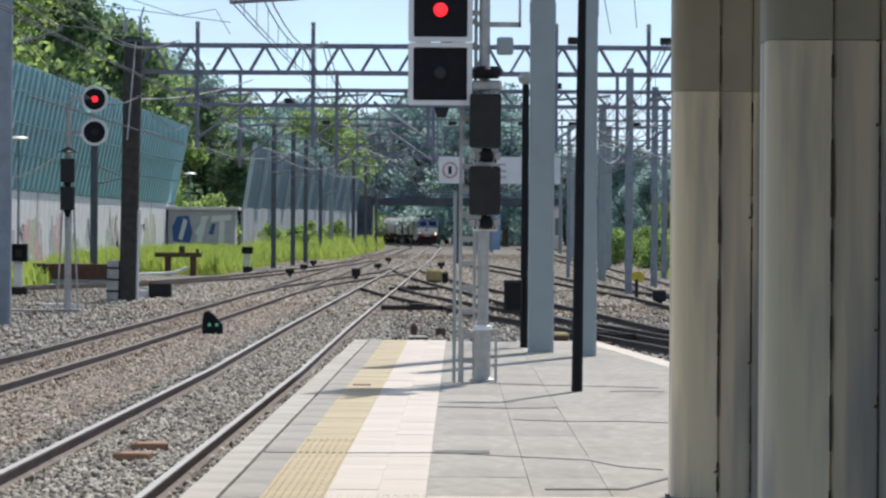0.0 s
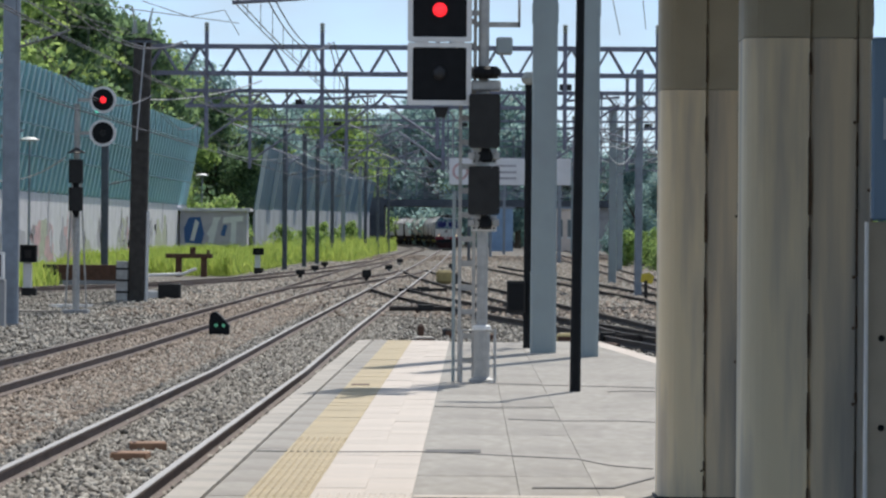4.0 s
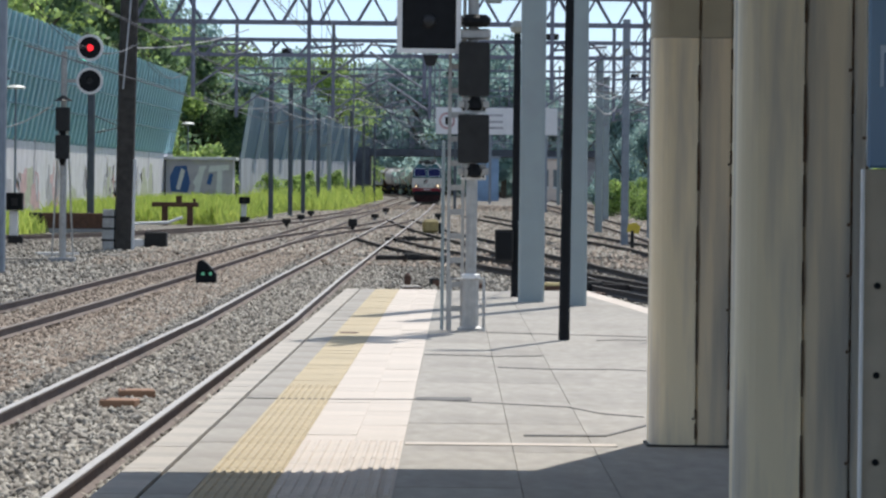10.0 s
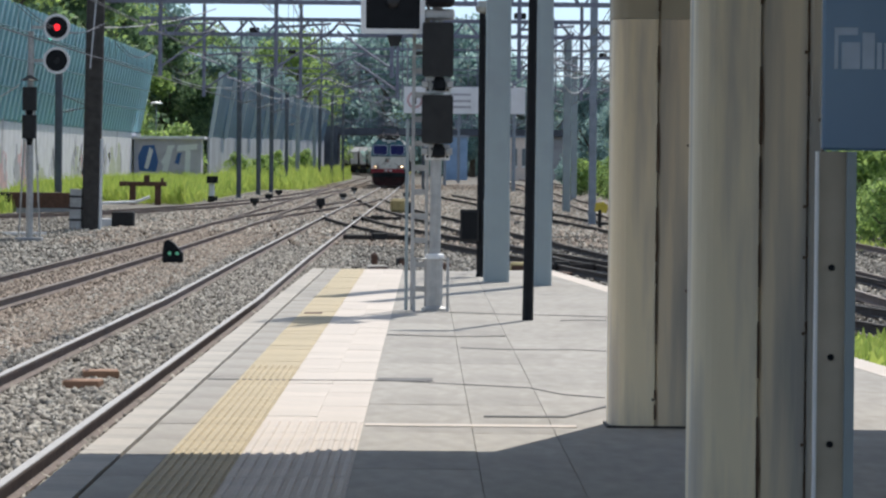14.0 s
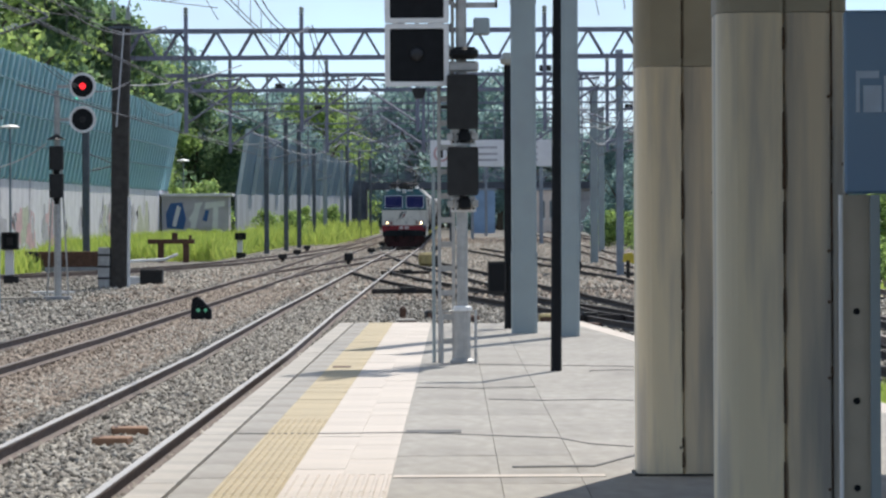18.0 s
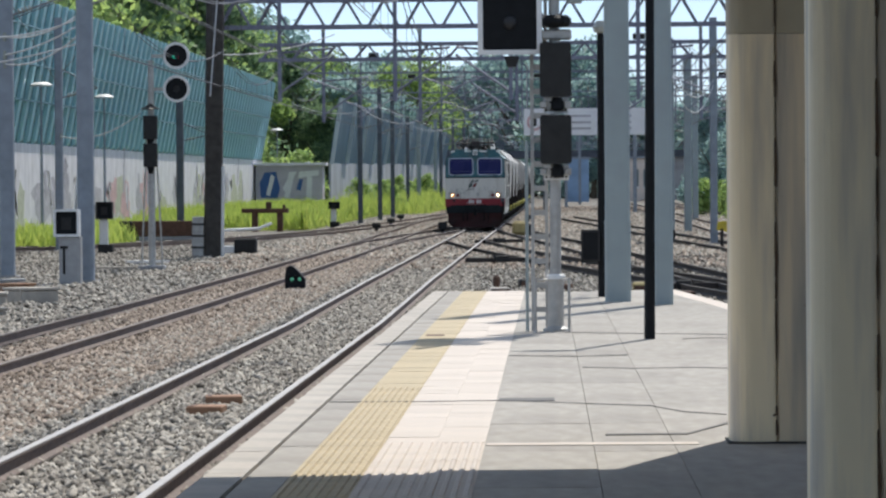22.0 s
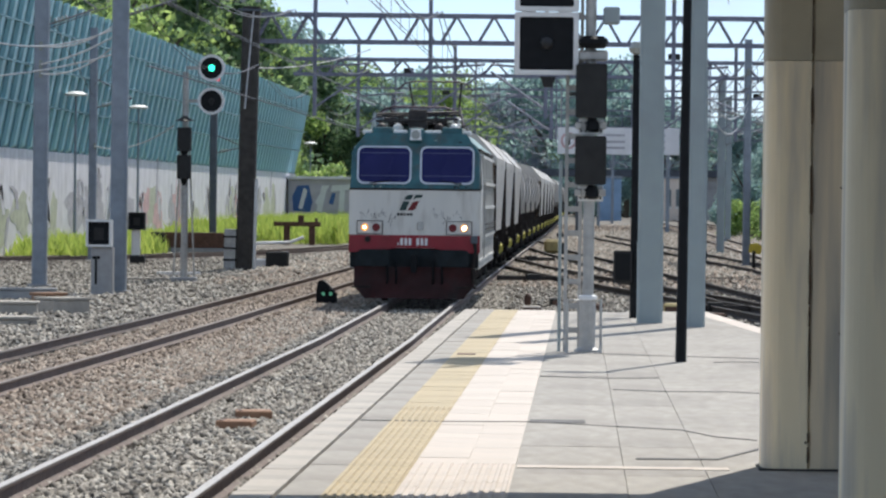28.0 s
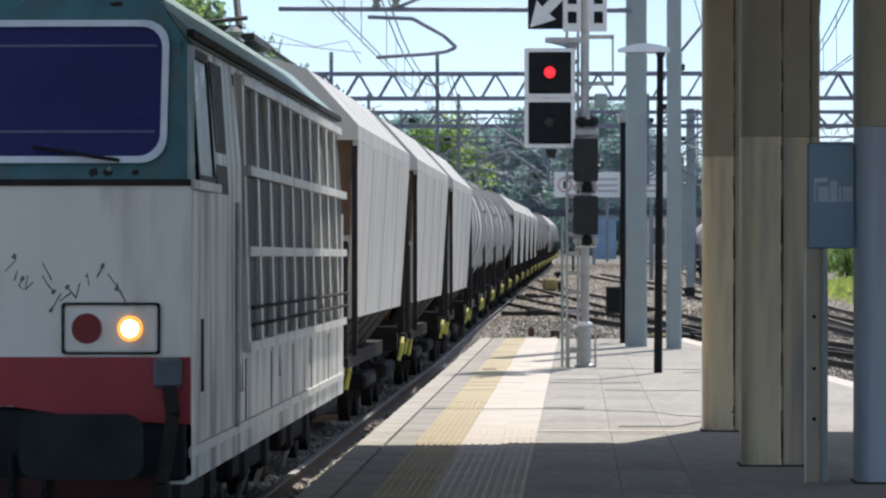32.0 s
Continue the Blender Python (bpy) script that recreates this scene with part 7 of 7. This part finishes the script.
def silo_wagon():
    w = thing("silo_wagon", 0, 0, 0, "pale grey round-bodied silo wagon with dark bands", "railway wagon", "wagons of the train")
    N, seg = 14.2, 24
    bm = bm_new()
    loops = []
    for y, k in ((0.75, 0.55), (0.85, 0.8), (1.1, 0.96), (1.5, 1.0), (4.6, 1.0), (4.75, 0.975), (4.9, 1.0), (9.3, 1.0), (9.45, 0.975), (9.6, 1.0), (N - 1.5, 1.0), (N - 1.1, 0.96), (N - 0.85, 0.8), (N - 0.75, 0.55)):
        loops.append([bm.verts.new((1.49 * k * math.cos(6.2832 * i / seg), y, 2.72 + 1.47 * k * math.sin(6.2832 * i / seg) * (1.0 if math.sin(6.2832 * i / seg) > 0 else 1.12))) for i in range(seg)])
    for c, d in zip(loops, loops[1:]):
        for i in range(seg):
            bm.faces.new((c[i], c[(i + 1) % seg], d[(i + 1) % seg], d[i]))
    bm.faces.new(loops[0]), bm.faces.new(loops[-1])
    bmesh.ops.recalc_face_normals(bm, faces=bm.faces)
    part("vessel", bm, M["wagon"], w, "rounded pale grey vessel", smooth=True)
    for y in (1.6, 4.75, 9.45, N - 1.6):
        bm = bm_new()
        o = [(1.53 * math.cos(6.2832 * i / seg), 2.72 + 1.51 * math.sin(6.2832 * i / seg)) for i in range(seg)]
        inn = [(1.48 * math.cos(6.2832 * i / seg), 2.72 + 1.46 * math.sin(6.2832 * i / seg)) for i in range(seg)]
        part("band", ring(bm, o, inn, "y", y - 0.04, y + 0.04), M["wagon"], w)
    part("walkway", box(bm_new(), -0.3, 0.3, 1.2, N - 1.2, 4.26, 4.31), M["galvanised"], w)
    for y in (3.0, 7.1, 11.2):
        part("hatch", rod(bm_new(), (0.0, y, 4.2), (0.0, y, 4.4), 0.28, seg=12), M["wagon"], w)
    part("underframe", box(bm_new(), -1.2, 1.2, 0.1, N - 0.1, 0.82, 1.0), M["under"], w)
    for s in (-1, 1):
        part("ladder", box(bm_new(), s * 1.40 - 0.03, s * 1.40 + 0.03, 0.5, 0.9, 1.0, 3.2), M["under"], w)
        for y in (2.6, 6.8, 11.0):
            part("saddle", prism(bm_new(), [(s * 1.15, 1.0), (s * 0.7, 1.0), (s * 0.7, 1.4), (s * 1.25, 1.9)], "y", y, y + 0.5), M["under"], w)
    wagon_ends(w, N)
    bogies(w, N, (2.2, N - 2.2))
    return w


def tank_wagon():
    w = thing("tank_wagon", 0, 0, 0, "white and dark blue-grey tank wagon on a far track", "railway wagon", "tank wagons on the far track")
    N = 13.0
    bm = bm_new()
    rod(bm, (0, 0.6, 2.35), (0, N - 0.6, 2.35), 1.25, seg=22)
    part("vessel", bm, M["wagon"], w, "white tank")
    part("lower_shell", prism(bm_new(), [(-1.29, 1.2), (1.29, 1.2), (1.29, 2.1), (-1.29, 2.1)], "y", 0.9, N - 0.9), M["tank_dark"], w, "dark blue-grey lower flank")
    part("underframe", box(bm_new(), -1.2, 1.2, 0.1, N - 0.1, 0.82, 1.1), M["under"], w)
    bogies(w, N, (2.2, N - 2.2))
    return w


loco = locomotive()
WAGON_PITCH = 15.2
first_hopper, first_silo = hopper_wagon(), silo_wagon()
train = [(0.0, 16.7, loco)]
used = set()
for k in range(24):
    kind = first_hopper if k % 9 in (0, 1, 2, 7, 8) else first_silo
    if kind in used:
        w = copy_thing(kind, pose(0, 0, 0))
    else:
        used.add(kind)
        w = kind
    train.append((17.9 + k * WAGON_PITCH, 14.2, w))
tanks = [tank_wagon()]
tanks += [copy_thing(tanks[0], pose(0, 0, 0)) for _ in range(2)]

# the front of the locomotive along the track, by time
TRAIN_ROWS = ((0.0, 604.0), (5.0, 514.0), (10.0, 424.0), (15.0, 333.0), (20.0, 242.0), (23.0, 187.0), (25.0, 150.0), (26.0, 131.5), (28.0, 93.5), (29.0, 73.8), (30.0, 54.5), (31.0, 36.3), (32.0, 12.0))
FAR_TRACK = 8.6


def on_track(front, back):
    """Pose of a vehicle whose front and back stand at these distances along the track."""
    near = [float(np.interp(y, (36, 54, 74, 93, 131, 205, 242, 330, 520), (0.21, 0.13, 0.09, 0.15, 0.26, 0.28, 0.24, 0.16, 0.0))) for y in (front, back)]
    a, b = Vector((track_x(front) - near[0], front, rail_z(front))), Vector((track_x(back) - near[1], back, rail_z(back)))
    q = (b - a).to_track_quat("Y", "Z")
    return Matrix.Translation(a) @ q.to_matrix().to_4x4()


def motions():
    for off, length, ob in train:
        walk(ob, [(t, on_track(y + off, y + off + length)) for t, y in TRAIN_ROWS])
    for k, ob in enumerate(tanks):
        rows = []
        for t, y in ((0.0, -391.0), (26.0, 129.0), (29.0, 189.0), (30.0, 209.0), (31.0, 226.0), (32.0, 249.0)):
            y -= 13.0 + k * 14.0
            rows.append((t, pose(FAR_TRACK, y, rail_z(y + 6.5), math.degrees(math.atan(0.0045 if y > 70 else 0.0)))))
        walk(ob, rows)
    for spectacle in spectacles:
        home = spectacle.matrix_basis.copy()
        walk(spectacle, [(t, home @ pose(0, 0, 0, 0, a, 0)) for t, a in ((0.0, 0), (21.6, 0), (21.8, 60), (22.3, 60), (22.66, 60), (22.86, 120), (32.0, 120))])




# ---- paving pieces ----
lay("kerb_stone", M["kerb"], (-1.86, -1.635), -24, 69, 1.0, h=0.12)
lay("slab", M["slab"], (-1.608, -1.37), -24, 69, 1.5)
lay("yellow_tile", M["yellow_tile"], (-1.37, -0.97), 9, 69, 0.4, 8, ((9, 33.2),))
lay("white_tile", M["white_tile"], (-0.97, -0.65), 9, 69, 0.6, 5, ((9, 25.5),))
lay("white_tile", M["white_tile"], (-0.65, -0.34), 9, 69, 0.6, 5, ((9, 25.5),))
lay("slab", M["slab"], (-0.34, 0.33), -24.8, 69, 3.1)
lay("slab", M["slab"], (0.333, 0.83), -24.8, 69, 3.1)
for i, y in enumerate(range(-24, 69, 3)):
    bm = bm_new()
    prism(bm, [(0.833, y + 0.001), (0.833, y + 2.999), (right_edge(y + 3) - 0.3, y + 2.999), (right_edge(y) - 0.3, y + 0.001)], "z", -0.03, 0.0)
    part("slab", bm, M["slab"], plat)
    bm = bm_new()
    prism(bm, [(right_edge(y) - 0.297, y + 0.001), (right_edge(y + 3) - 0.297, y + 2.999), (right_edge(y + 3), y + 2.999), (right_edge(y), y + 0.001)], "z", -0.12, 0.002)
    part("kerb_stone", bm, M["white_tile"], plat)

for name, x0, x1, y0, y1, m in (("paint_strip", -0.33, 0.98, 25.42, 25.66, "white_tile"), ("cover_plate", -0.32, 0.1, 31.05, 31.5, "joint_and_shadow"), ("cover_plate", -1.32, -1.12, 46.2, 46.6, "rust")):
    part(name, box(bm_new(), x0, x1, y0, y1, 0.0, 0.005), M[m], plat, "pale painted strip" if name == "paint_strip" else "")
# shadow line of the canopy's edge, laid on the slabs as dark strips
for a, b in (((0.42, 26.45), (0.95, 26.5)), ((0.95, 26.5), (1.3, 27.9))):
    part("cable_cover", prism(bm_new(), [(a[0], a[1]), (b[0], b[1]), (b[0], b[1] + 0.12), (a[0], a[1] + 0.12)], "z", 0.001, 0.007), M["joint_and_shadow"], plat)
# thin dark bent lines across the slabs
for dark_path in (((-1.6, 31.05), (-0.9, 31.0), (-0.31, 31.12), (0.27, 30.62), (0.8, 30.2), (1.02, 29.3), (1.3, 28.9)), ((0.22, 47.1), (0.9, 46.6), (1.5, 46.3), (2.1, 45.95)), ((1.5, 44.6), (1.8, 44.9), (2.1, 44.75)), ((0.36, 37.2), (0.8, 36.9), (1.4, 37.0), (1.9, 36.6)), ((-0.33, 40.1), (0.3, 39.8), (0.82, 40.0))):
    bm = bm_new()
    for (xa, ya), (xb, yb) in zip(dark_path, dark_path[1:]):
        prism(bm, [(xa, ya), (xb, yb), (xb, yb + 0.045), (xa, ya + 0.045)], "z", 0.001, 0.006)
    part("crack_line", bm, M["joint_and_shadow"], plat)

motions()
